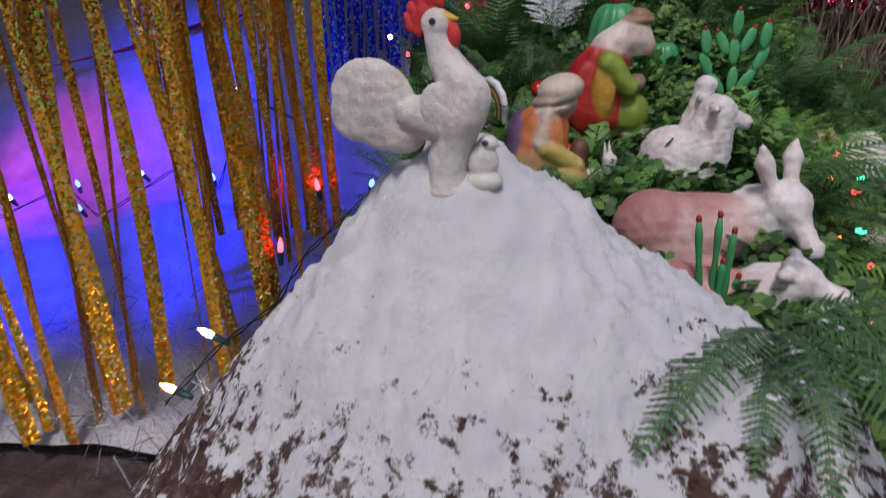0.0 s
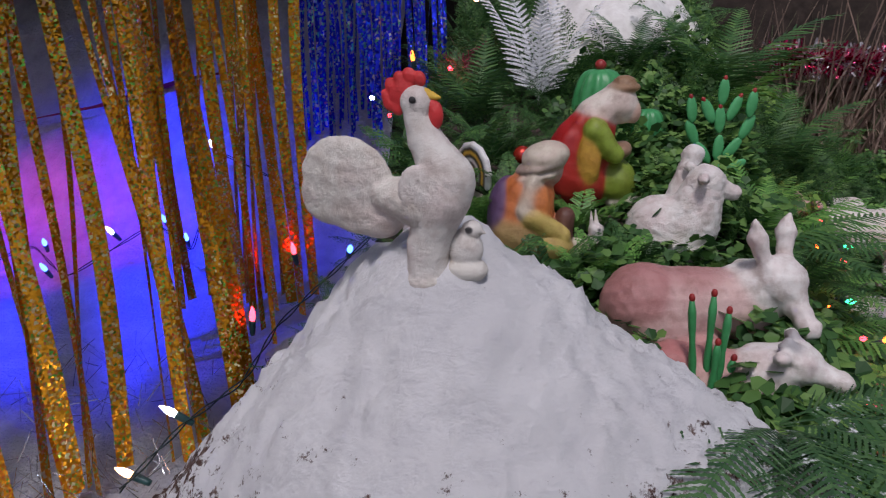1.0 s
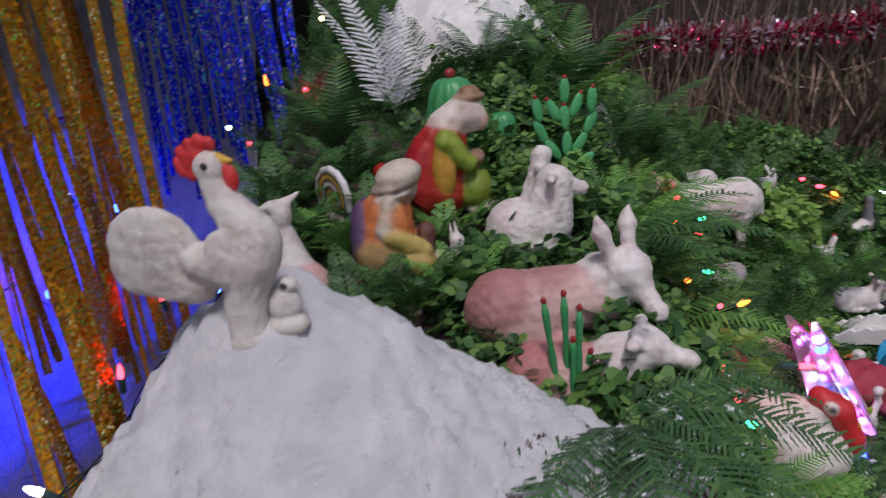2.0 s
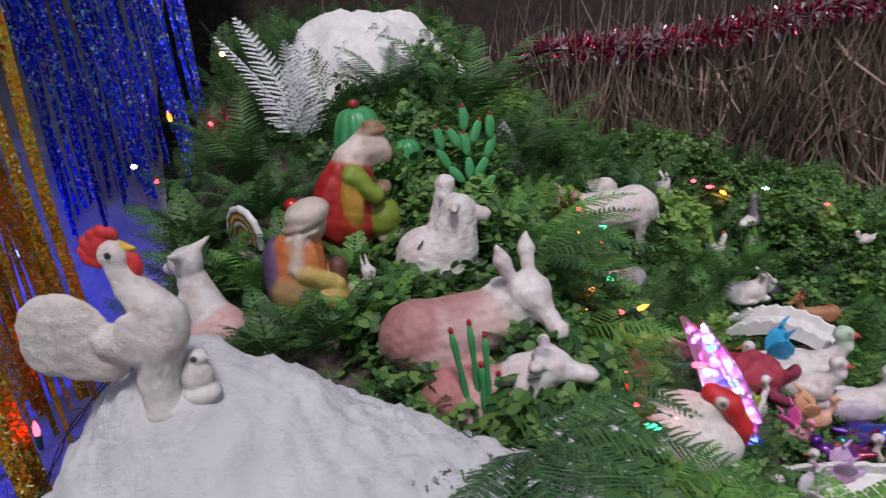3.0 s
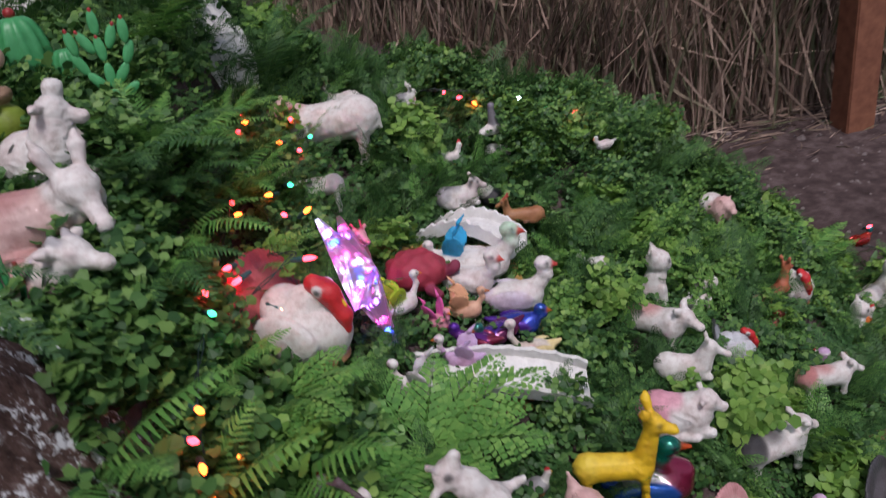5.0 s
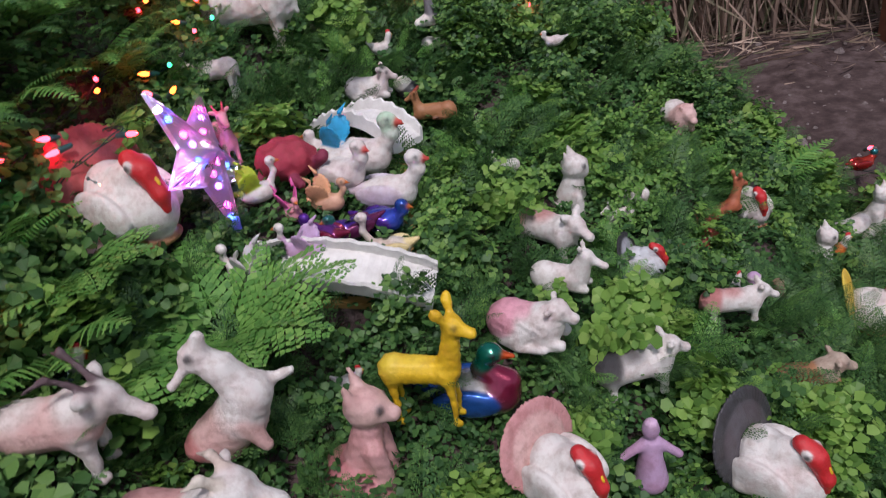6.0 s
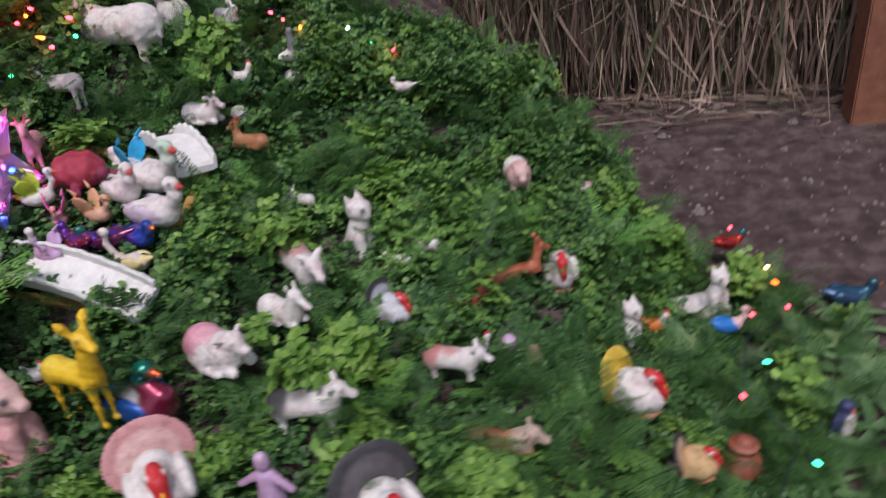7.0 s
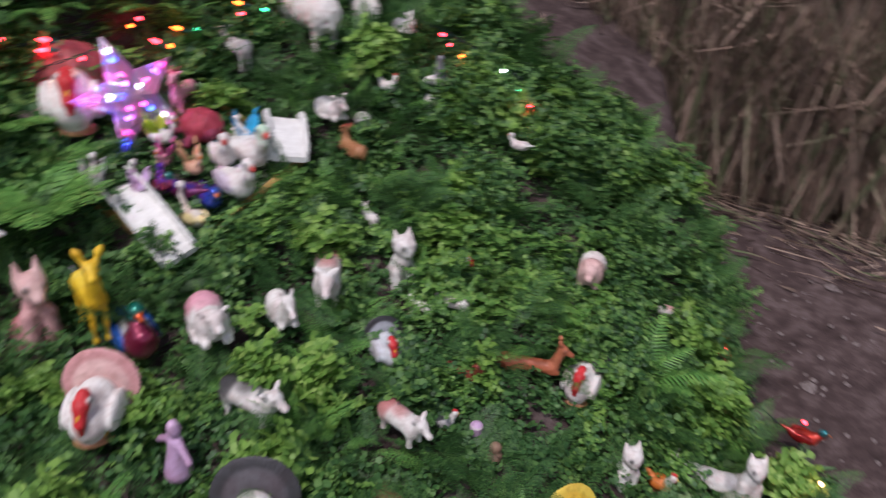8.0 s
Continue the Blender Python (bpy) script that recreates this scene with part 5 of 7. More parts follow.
# ---- figures: round the pond ----
POND = Matrix.Translation((1.14, 1.475, float(slope(1.14, 1.475)) - 0.035)) @ pose(0, 0, 0, 19.5, 14.5, 6)
pond = new("mirror_pond")
pond.matrix_basis = POND
tagged(pond, "mirror laid as a pond in a gilt wooden frame", "mirror")
part("mirror_pane", box(-0.185, -0.225, -0.006, 0.185, 0.225, 0.0, m_mirror, "mirror_pane", 0), pond)
for x0, y0, x1, y1 in ((-0.205, -0.245, 0.205, -0.225), (-0.205, 0.225, 0.205, 0.245), (-0.205, -0.225, -0.185, 0.225), (0.185, -0.225, 0.205, 0.225)):
    part("frame_rail", box(x0, y0, -0.01, x1, y1, 0.008, M_FRAME, "frame_rail", 0.002), pond)


def bridge(foot, far, rise, half, lean, label):
    """An arched bridge of cast plaster from foot to far, with wavy parapets."""
    foot, far = Vector(foot), Vector(far)
    along = far - foot
    yaw, pitch, reach = math.degrees(math.atan2(along.y, along.x)), math.degrees(math.asin(along.z / along.length)), along.length / 2
    top = new("footbridge")
    top.matrix_basis = Matrix.Translation((foot + far) / 2) @ pose(0, 0, 0, 0, 0, yaw) @ pose(0, 0, 0, 0, -pitch, 0) @ pose(0, 0, 0, lean, 0, 0)
    tagged(top, label, "bridge", "footbridges over the pond")
    n = 34
    V, F = [], []
    for i in range(n):
        u = i / (n - 1) * 2 - 1
        x, z = reach * u, rise * (1 - u * u)
        for y, zz in ((-half, z - 0.014), (half, z - 0.014), (half, z), (half * 0.8, z + 0.003), (-half * 0.8, z + 0.003), (-half, z)):
            V.append((x, y + 0.001 * math.sin(i * 2.3), zz + 0.0012 * math.sin(i * 3.1 + y * 90)))
    for i in range(n - 1):
        for j in range(6):
            k = (j + 1) % 6
            F.append((i * 6 + j, i * 6 + k, (i + 1) * 6 + k, (i + 1) * 6 + j))
    F += [(0, 5, 4, 3), (0, 3, 2, 1)] + [((n - 1) * 6 + a, (n - 1) * 6 + b, (n - 1) * 6 + c, (n - 1) * 6 + d) for a, b, c, d in ((0, 1, 2, 3), (0, 3, 4, 5))]
    part("deck", tri_mesh("deck", V, F, M_WHITE), top)
    for sy in (-1, 1):
        m, W, Q = 61, [], []
        for i in range(m):
            u = i / (m - 1) * 2 - 1
            x, z = reach * u, rise * (1 - u * u)
            h = 0.022 + 0.006 * abs(math.sin(i * 0.42)) + 0.0015 * math.sin(i * 1.7)
            for y, zz in ((half - 0.001, z - 0.012), (half + 0.009, z - 0.012), (half + 0.01, z + h - 0.004), (half + 0.006, z + h), (half + 0.001, z + h - 0.003)):
                W.append((x, sy * y, zz))
        for i in range(m - 1):
            for j in range(5):
                k = (j + 1) % 5
                q = (i * 5 + j, i * 5 + k, (i + 1) * 5 + k, (i + 1) * 5 + j)
                Q.append(q if sy > 0 else q[::-1])
        for e in (0, (m - 1) * 5):
            Q += [(e, e + 1, e + 2, e + 3), (e, e + 3, e + 4, e + 4)]
        me = bpy.data.meshes.new("parapet")
        me.from_pydata(W, [], [tuple(dict.fromkeys(q)) for q in Q])
        me.materials.append(M_WHITE)
        part("parapet", me, top)


bridge((1.0, 1.325, 0.43), (1.37, 1.262, 0.365), 0.045, 0.04, 22, "white plaster arched footbridge with wavy parapets across the pond")
bridge((1.14, 1.80, 0.52), (1.345, 1.645, 0.515), 0.05, 0.045, -6, "white plaster footbridge at the far edge of the pond")


def pond_bird(name, pr, x, y, yaw, size, label, cat, mat=M_GLAZED, cells=40, lift=0.012, rough=None):
    put(name, sculpt(name, pr, mat, cells, 0.014, rough), x, y, yaw, size, label, cat, "birds round the pond", lift + DEEP - 0.02)
    clear(x, y, 0.07)


pond_bird("turtle", [E((0, 0, 0.45), (0.85, 0.7, 0.55), (0.4, 0.04, 0.07)), C((0.75, 0, 0.3), (1.05, 0, 0.5), 0.16, 0.17, WINE), C((0.5, 0.6, 0.15), (0.75, 0.75, 0.1), 0.16, 0.12, WINE), C((0.5, -0.6, 0.15), (0.75, -0.75, 0.1), 0.16, 0.12, WINE), C((-0.5, 0.6, 0.15), (-0.7, 0.75, 0.1), 0.16, 0.12, WINE), C((-0.5, -0.6, 0.15), (-0.7, -0.75, 0.1), 0.16, 0.12, WINE)], 1.085, 1.56, -20, 0.095, "dark red plaster turtle with a plated shell", "turtle", M_PLASTER, 48, 0.0, lambda G: 0.026 * np.sin(20 * G[..., 0]) * np.sin(20 * G[..., 1] + 1) * ease((G[..., 2] - 0.2) / 0.1))
pond_bird("swan", bird(WHITE, (0.42, 0.6, 0.03), WHITE, ORANGE, 0.42, 0.15, 0.35), 1.035, 1.46, 20, 0.095, "small white swan with yellow-green raised wings", "swan")
pond_bird("swan", bird(PINK, (0.75, 0.12, 0.4), PINK, ORANGE, 0.3, 0.15, 0.4), 1.105, 1.42, -60, 0.08, "small pink swan with raised wings", "swan")
pond_bird("swan", bird((0.7, 0.42, 0.28), (0.75, 0.4, 0.22), (0.7, 0.42, 0.28), ORANGE, 0.3, 0.15, 0.4), 1.17, 1.46, -10, 0.095, "small orange swan with raised wings", "swan")
pond_bird("dove", bird(WHITE, WHITE, WHITE, (0.7, 0.08, 0.06), 0.22), 1.195, 1.545, -35, 0.115, "white plaster dove with a red beak", "dove", M_PLASTER, 40, 0.012, plumage)
pond_bird("dove", bird(WHITE, (0.66, 0.6, 0.68), WHITE, (0.7, 0.08, 0.06), 0.24), 1.288, 1.505, -10, 0.13, "white plaster dove with pale lilac wings", "dove", M_PLASTER, 44, 0.012, plumage)
pond_bird("dove", bird(WHITE, WHITE, (0.5, 0.68, 0.52), (0.7, 0.08, 0.06), 0.24), 1.235, 1.605, -15, 0.14, "white dove with a pale green washed neck", "dove", M_PLASTER, 40, 0.012, plumage)
pond_bird("dove", bird(WHITE, (0.02, 0.38, 0.68), WHITE, ORANGE, 0.15, 0.15, 0.42), 1.175, 1.63, 160, 0.125, "white dove with bright blue raised wings", "dove")
pond_bird("duck", bird((0.08, 0.03, 0.3), (0.16, 0.02, 0.1), (0.02, 0.16, 0.14), ORANGE, 0.1), 1.225, 1.395, 200, 0.07, "shiny purple and green metallic duck", "duck", M_FOIL)
pond_bird("duck", bird((0.03, 0.07, 0.5), (0.1, 0.03, 0.35), (0.02, 0.1, 0.5), ORANGE, 0.1), 1.275, 1.43, -20, 0.075, "shiny blue and violet metallic duck", "duck", M_FOIL)
pond_bird("duck", bird((0.15, 0.03, 0.25), (0.25, 0.02, 0.06), (0.1, 0.02, 0.3), RED, 0.1), 1.17, 1.365, 150, 0.065, "shiny violet and wine metallic duck", "duck", M_FOIL)
pond_bird("swan", bird(CREAM, (0.74, 0.62, 0.3), WHITE, BLACK, 0.5, 0.15), 1.292, 1.365, 178, 0.11, "white swan with a yellow washed tail", "swan", M_GLAZED)
pond_bird("swan", bird(LILAC, (0.6, 0.42, 0.66), WHITE, ORANGE, 0.35, 0.15, 0.3), 1.13, 1.32, 160, 0.085, "pale lilac swan with raised wings", "swan")
pond_bird("swan", bird(WHITE, (0.66, 0.66, 0.7), WHITE, ORANGE, 0.3, 0.2, 0.35), 1.03, 1.26, 150, 0.1, "white and silver swan with raised wings", "swan")
put("cow", sculpt("cow", beast(WHITE, GREY, WHITE, None, False, 0.9, 0.22, neck=(0.12, 0.2), ear=0.16, horn=0.1, horn_col=BLACK), M_PLASTER, 40, 0.014), 1.25, 1.9, -8, 0.085, "white and grey cow with black horns lying", "cow", SET, 0.02, top=0.63)
put("fawn", sculpt("fawn", beast(TAN, TAN, TAN, BROWN, False, 0.9, 0.16, neck=(0.06, 0.3), neck_r=0.09, head=0.1, snout=0.16, ear=0.12, horn=0.16, horn_col=(0.4, 0.06, 0.04)), M_GLAZED, 44, 0.012), 1.41, 1.835, 165, 0.085, "small brown deer with reddish antlers lying", "deer", SET, 0.02, top=0.575)
put("panda", sculpt("panda", [E((0, 0, 0.4), (0.5, 0.45, 0.42), BLACK), E((-0.3, 0, 0.75), (0.38, 0.36, 0.32), WHITE), E((0.45, 0, 0.35), (0.28, 0.26, 0.24), (0.1, 0.14, 0.25)), E((0.68, 0.1, 0.4), (0.06, 0.06, 0.06), WHITE)], M_GLAZED, 34, 0.015), 1.355, 1.95, -10, 0.07, "black and white glazed animal lying", "figurine", SET, 0.03)
# rosy fan, deepened to red in its paint for the glow of the bulbs
put("turkey", turkey((0.55, 0.12, 0.12), (0.5, 0.06, 0.07)), 0.835, 1.335, -32, 0.25, "white plaster turkey with a rosy fan, red bulb glow painted in", "turkey", SET, 0.0, -6)
put("toadstool", sculpt("toadstool", [C((0, 0, 0), (0, 0, 0.6), 0.2, 0.18, WHITE), E((0, 0, 0.62), (0.62, 0.62, 0.36), ROSE_PALE)], M_PLASTER, 32, 0.014), 0.775, 1.235, 0, 0.075, "pale pink plaster toadstool", "toadstool")
put("deer", sculpt("deer", beast(PINK, PINK, PINK, PINK, True, 0.8, 0.13, 0.45, (0.06, 0.34), 0.08, 0.09, 0.15, 0.1, horn=0.18, horn_col=(0.6, 0.06, 0.12)), M_GLAZED, 48, 0.01), 0.955, 1.60, -60, 0.165, "slender pink deer standing", "deer", SET)


def star():
    top = new("star_light")
    top.matrix_basis = Matrix.Translation((0.962, 1.431, 0.632)) @ pose(0, 0, 0, 0, 0, 87) @ pose(0, 0, 0, 71, 0, 0) @ pose(0, 0, 0, 0, 0, 31)
    tagged(top, "translucent iridescent plastic star with small lights inside", "star light")
    V, F = [(0, 0, 0.04), (0, 0, -0.04)], []
    for i in range(10):
        a = i * math.pi / 5
        r = 0.072 if i % 2 else 0.165
        V.append((r * math.cos(a), r * math.sin(a), 0.004)), V.append((r * math.cos(a), r * math.sin(a), -0.004))
    for i in range(10):
        a, b = 2 + 2 * i, 2 + 2 * ((i + 1) % 10)
        F += [(0, a, b), (1, b + 1, a + 1), (a, a + 1, b + 1), (a, b + 1, b)]
    part("shell", tri_mesh("shell", V, F, m_star), top)
    for i in range(5):
        a = 2 * i * math.pi / 5
        r = 0.125
        pts = [(0.01 * math.cos(a), 0.01 * math.sin(a), 0.03), (r * math.cos(a), r * math.sin(a), 0.012), (0.16 * math.cos(a), 0.16 * math.sin(a), 0.005)]
        part("ridge", tube("ridge", pts, [0.002, 0.003, 0.002], m_star, 6), top)
        for k, rr in enumerate((0.035, 0.06, 0.1, 0.125)):
            part("lamp", LED[("white", "magenta", "violet", "magenta", "blue")[(2 * i + k) % 5]], top, pose(rr * math.cos(a), rr * math.sin(a), 0.0), "lit small lamp")
        for k in range(-3, 4):
            b = a + 0.09 * k
            tipd = np.array((math.cos(a), math.sin(a), 0)) * (0.15 - 0.012 * abs(k))
            q = tipd + np.array((-math.sin(a), math.cos(a), 0)) * 0.006 * k
            part("moulded_line", tube("moulded_line", [(0.02 * math.cos(b), 0.02 * math.sin(b), 0.036), (q[0] * 0.55, q[1] * 0.55, 0.024 - 0.002 * abs(k)), (q[0], q[1], 0.007)], 0.0011, m_star, 4), top)
    part("cable", tube("cable", [(-0.02, -0.1, 0), (-0.03, -0.17, 0.03), (0.0, -0.2, 0.06), (0.05, -0.19, 0.1)], 0.0016, M_COTTON, 5), top)


LED = {k: sculpt("lamp", [E((0, 0, 0), (0.007, 0.007, 0.007), (1, 1, 1))], GLOW[k], 10, 0.01, None, False) for k in ("magenta", "violet", "white", "blue")}
star()

# ---- figures: in the bed ----
me_goat = sculpt("goat", [C((-0.012, 0, 0.02), (0.036, 0, 0.062), 0.046, 0.044, ROSE_PALE), C((0.036, 0, 0.062), (0.06, 0, 0.104), 0.044, 0.039, WHITE), C((0.06, 0, 0.104), (0.03, 0, 0.163), 0.037, 0.025, WHITE), C((0.03, 0, 0.163), (0.0, 0, 0.188), 0.025, 0.02, WHITE), E((-0.002, 0, 0.193), (0.024, 0.021, 0.022), WHITE), C((0.002, 0, 0.197), (0.015, 0, 0.228), 0.017, 0.011, WHITE),
    C((-0.012, -0.012, 0.186), (-0.042, -0.026, 0.158), 0.007, 0.008, WHITE), C((-0.012, 0.012, 0.19), (-0.03, 0.04, 0.178), 0.007, 0.007, WHITE), E((-0.002, -0.02, 0.203), (0.0035, 0.003, 0.0035), BLACK), E((-0.002, 0.02, 0.203), (0.0035, 0.003, 0.0035), BLACK), E((-0.04, -0.01, 0.02), (0.03, 0.035, 0.025), ROSE), C((0.05, -0.03, 0.07), (0.075, -0.035, 0.02), 0.016, 0.012, ROSE_PALE),
    C((0.06, 0.02, 0.1), (0.13, 0.03, 0.115), 0.014, 0.007, WHITE)], M_PLASTER, 60, 0.016, hair)
put("goat", me_goat, 1.04, 0.935, 0, 0.237, "white plaster goat stretching its neck upward", "goat", SET, top=0.566)
put("goat", sculpt("horned_goat", beast(ROSE_PALE, WHITE, WHITE, WHITE, True, 1.05, 0.19, 0.36, (0.2, 0.06), 0.13, 0.11, 0.22, 0.15, 0.3, 0.42, (0.12, 0.08, 0.09), dip=0.8), M_PLASTER, 64, 0.014, hair), 0.815, 0.86, 4, 0.2, "white and rose plaster goat with dark curved horns", "goat", SET, top=0.6)
put("bull", sculpt("bull", beast(ROSE_PALE, (0.6, 0.33, 0.32), WHITE, ROSE_PALE, False, 0.95, 0.24, neck=(0.16, 0.2), neck_r=0.2, head=0.16, snout=0.26, ear=0.13, ear_up=0.1, horn=0.22, horn_col=CREAM), M_PLASTER, 56, 0.014, hair), 1.0, 0.79, -4, 0.165, "white and rose plaster bull with pale horns", "bull", SET, top=0.465)
put("fawn", sculpt("pink_fawn", sitter((0.66, 0.36, 0.36), (0.56, 0.22, 0.24), ROSE_PALE, 0.16, 0.13, 0.135, 0.95), M_GLAZED, 56, 0.014, hair), 1.225, 0.965, -8, 0.265, "rose glazed fawn sitting upright", "fawn", SET, top=0.425)
put("deer", sculpt("yellow_deer", beast(YELLOW, (0.74, 0.55, 0.05), YELLOW, YELLOW, True, 0.72, 0.125, 0.5, (0.1, 0.46), 0.085, 0.095, 0.16, 0.16, 0.6, turn=-12, dip=0.35, tail=0.08), M_GLAZED, 64, 0.011, hair), 1.335, 1.045, -14, 0.255, "bright yellow deer standing", "deer", SET, top=0.495)
put("mallard", sculpt("mallard", bird((0.7, 0.7, 0.7), (0.02, 0.12, 0.5), (0.0, 0.17, 0.12), (0.75, 0.12, 0.02), 0.22, 0.16, 0, (0.24, 0.02, 0.06), -0.26), M_FOIL, 52, 0.012), 1.425, 1.09, -14, 0.15, "shiny mallard with green head and blue back", "duck", SET, 0.02, -6, top=0.35)
put("turkey", turkey(ROSE_PALE, (0.6, 0.3, 0.3)), 1.54, 0.915, -50, 0.185, "white turkey with a dusty pink fan", "turkey", "turkeys", 0.0, -8, top=0.33)
put("turkey", turkey((0.1, 0.09, 0.1), (0.05, 0.05, 0.055)), 1.92, 1.0, -50, 0.215, "white turkey with a dark grey fan", "turkey", "turkeys", 0.0, -8, top=0.2)
put("turkey", turkey((0.1, 0.1, 0.11), (0.06, 0.06, 0.07)), 2.225, 1.86, -80, 0.16, "small white turkey with a dark fan", "turkey", "turkeys", 0.0, -10, top=0.19)
put("turkey", turkey((0.35, 0.36, 0.4), BLACK, (0.6, 0.62, 0.66)), 1.835, 1.515, -30, 0.125, "small grey and white turkey with black fan edge", "turkey", "turkeys", 0.0, -10, top=0.265)
put("turkey", turkey((0.75, 0.5, 0.04), (0.78, 0.6, 0.08)), 2.415, 1.55, -28, 0.18, "white turkey with a yellow fan", "turkey", "turkeys", 0.0, -10, top=0.035)
put("turkey", turkey((0.55, 0.42, 0.28), BLACK, (0.6, 0.42, 0.2)), 2.535, 1.36, -15, 0.12, "tan turkey with a striped black and white fan", "turkey", "turkeys", 0.0, -10, top=-0.05)
put("turkey", turkey((0.3, 0.3, 0.34), BLACK, (0.5, 0.5, 0.55)), 1.815, 1.87, -25, 0.07, "tiny grey turkey among the leaves", "turkey", "turkeys")
me_cow = sculpt("rose_cow", beast(WHITE, ROSE, WHITE, WHITE, True, 1.0, 0.2, 0.24, (0.14, 0.08), 0.14, 0.12, 0.2, 0.14, 0.5, 0.1, WHITE), M_PLASTER, 44, 0.014)
put("cow", me_cow, 1.62, 1.52, -48, 0.125, "white plaster cow with a rose washed back", "cow", SET, 0.015, top=0.375)
put("cow", me_cow, 1.99, 1.385, -6, 0.095, "white and rose plaster cow with pointed ears", "cow", SET, 0.008, top=0.185)
put("cat", sculpt("rose_cat", sitter(WHITE, ROSE_PALE, WHITE, 0.12, 0.05, 0.16), M_PLASTER, 44, 0.014), 1.7, 1.71, -20, 0.24, "white and rose plaster cat sitting upright", "cat", "cats", top=0.41)
put("sheep", sculpt("pink_sheep", beast(WHITE, (0.72, 0.34, 0.42), WHITE, WHITE, False, 0.9, 0.25, neck=(0.12, 0.12), neck_r=0.17, head=0.14, snout=0.18, ear=0.11, ear_up=0.1), M_PLASTER, 48, 0.014, fleece), 1.53, 1.215, -22, 0.1, "white plaster sheep with a pink washed back", "sheep", SET, 0.012, top=0.345)
put("horse", sculpt("horse", beast(WHITE, WHITE, WHITE, None, False, 0.8, 0.18, neck=(0.12, 0.3), neck_r=0.13, head=0.1, snout=0.24, ear=0.1, ear_up=0.8), M_PLASTER, 44, 0.014), 1.62, 1.36, -25, 0.115, "white plaster horse resting", "horse", SET, 0.01, top=0.37)
me_spot = sculpt("spotted_cow", beast(WHITE, BLACK, WHITE, WHITE, True, 0.95, 0.19, 0.3, (0.12, 0.12), 0.13, 0.12, 0.18, 0.13, 0.3), M_PLASTER, 44, 0.014)
put("cow", me_spot, 1.72, 1.17, 8, 0.125, "black and white plaster cow standing", "cow", SET, 0.008, top=0.24)
put("dog", sculpt("brown_dog", beast(TAN, BROWN, (0.5, 0.4, 0.32), None, False, 1.0, 0.15, neck=(0.12, 0.1), head=0.12, snout=0.17, ear=0.11, ear_up=0.1), M_PLASTER, 40, 0.014), 2.085, 1.275, -4, 0.075, "brown and grey plaster dog lying", "dog", "dogs", 0.012)
put("angel_doll", sculpt("angel_doll", [C((0, 0, 0.05), (0, 0, 0.6), 0.2, 0.1, LILAC), E((0, 0, 0.82), (0.1, 0.1, 0.12), LILAC), C((0, 0.08, 0.62), (0.02, 0.32, 0.4), 0.06, 0.05, LILAC), C((0, -0.08, 0.62), (0.02, -0.34, 0.46), 0.06, 0.05, LILAC), E((0.02, 0, 0.93), (0.07, 0.07, 0.06), (0.62, 0.42, 0.6))], M_GLAZED, 44, 0.02), 1.7, 0.99, -90, 0.17, "lilac doll with outstretched arms", "doll", top=0.225)
me_dog = sculpt("white_dog", beast(WHITE, WHITE, WHITE, None, True, 0.8, 0.15, 0.26, (0.08, 0.14), 0.1, 0.1, 0.15, 0.1, 0.8), M_PLASTER, 36, 0.014)
for x, y, yaw, s, lab in ((1.875, 1.735, 200, 0.075, "small white plaster dog"), (1.82, 1.665, 185, 0.065, "small white plaster dog"), (1.44, 2.20, 20, 0.085, "white plaster dog beside the lights"), (1.56, 1.745, 160, 0.07, "white plaster dog half hidden in fern")):
    put("dog", me_dog, x, y, yaw, s, lab, "dog", "dogs", 0.015)
put("dog", sculpt("rose_dog", beast(WHITE, ROSE, WHITE, None, True, 1.15, 0.15, 0.22, (0.1, 0.1), 0.11, 0.1, 0.16, 0.11, 0.7), M_PLASTER, 40, 0.014), 2.31, 2.235, 12, 0.07, "white and rose plaster dog near the bare soil", "dog", "dogs", 0.03, top=0.205)
put("pig", sculpt("pig", beast(ROSE_PALE, WHITE, ROSE_PALE, None, True, 0.8, 0.25, 0.14, (0.1, 0.02), 0.18, 0.14, 0.16, 0.1, 0.6), M_GLAZED, 36, 0.014), 2.10, 2.09, -72, 0.09, "pale pink glazed pig standing", "pig", SET, 0.03)
put("deer", sculpt("rust_deer", beast((0.45, 0.13, 0.06), (0.4, 0.1, 0.05), (0.5, 0.16, 0.08), None, False, 1.0, 0.12, neck=(0.1, 0.34), neck_r=0.08, head=0.09, snout=0.15, ear=0.12, ear_up=0.8), M_GLAZED, 44, 0.012), 2.1, 1.78, 28, 0.12, "rust coloured deer lying", "deer", SET, 0.012, top=0.225)
put("fox", sculpt("fox", beast((0.3, 0.06, 0.04), None, None, None, False, 0.9, 0.15), M_GLAZED, 30, 0.014), 1.985, 1.63, 10, 0.06, "dark red fox curled in the fern", "fox", SET, 0.015)
me_cat = sculpt("white_cat", sitter(WHITE, WHITE, WHITE, 0.12, 0.05, 0.17), M_PLASTER, 44, 0.014)
put("cat", me_cat, 2.675, 2.02, -60, 0.2, "white plaster cat sitting beside strap leaves", "cat", "cats", top=0.01)
put("cat", sculpt("lilac_cat", sitter(WHITE, LILAC, WHITE, 0.12, 0.05, 0.17), M_PLASTER, 44, 0.014), 2.405, 1.82, -40, 0.2, "white cat with lilac washed paws sitting", "cat", "cats", top=0.025)
put("cat", sculpt("grey_cat", beast(WHITE, GREY, WHITE, None, False, 1.15, 0.15, neck=(0.1, 0.06), head=0.13, snout=0.1, ear=0.1, ear_up=0.9), M_PLASTER, 40, 0.014), 2.57, 1.99, 195, 0.08, "grey and white cat lying", "cat", "cats", 0.01)
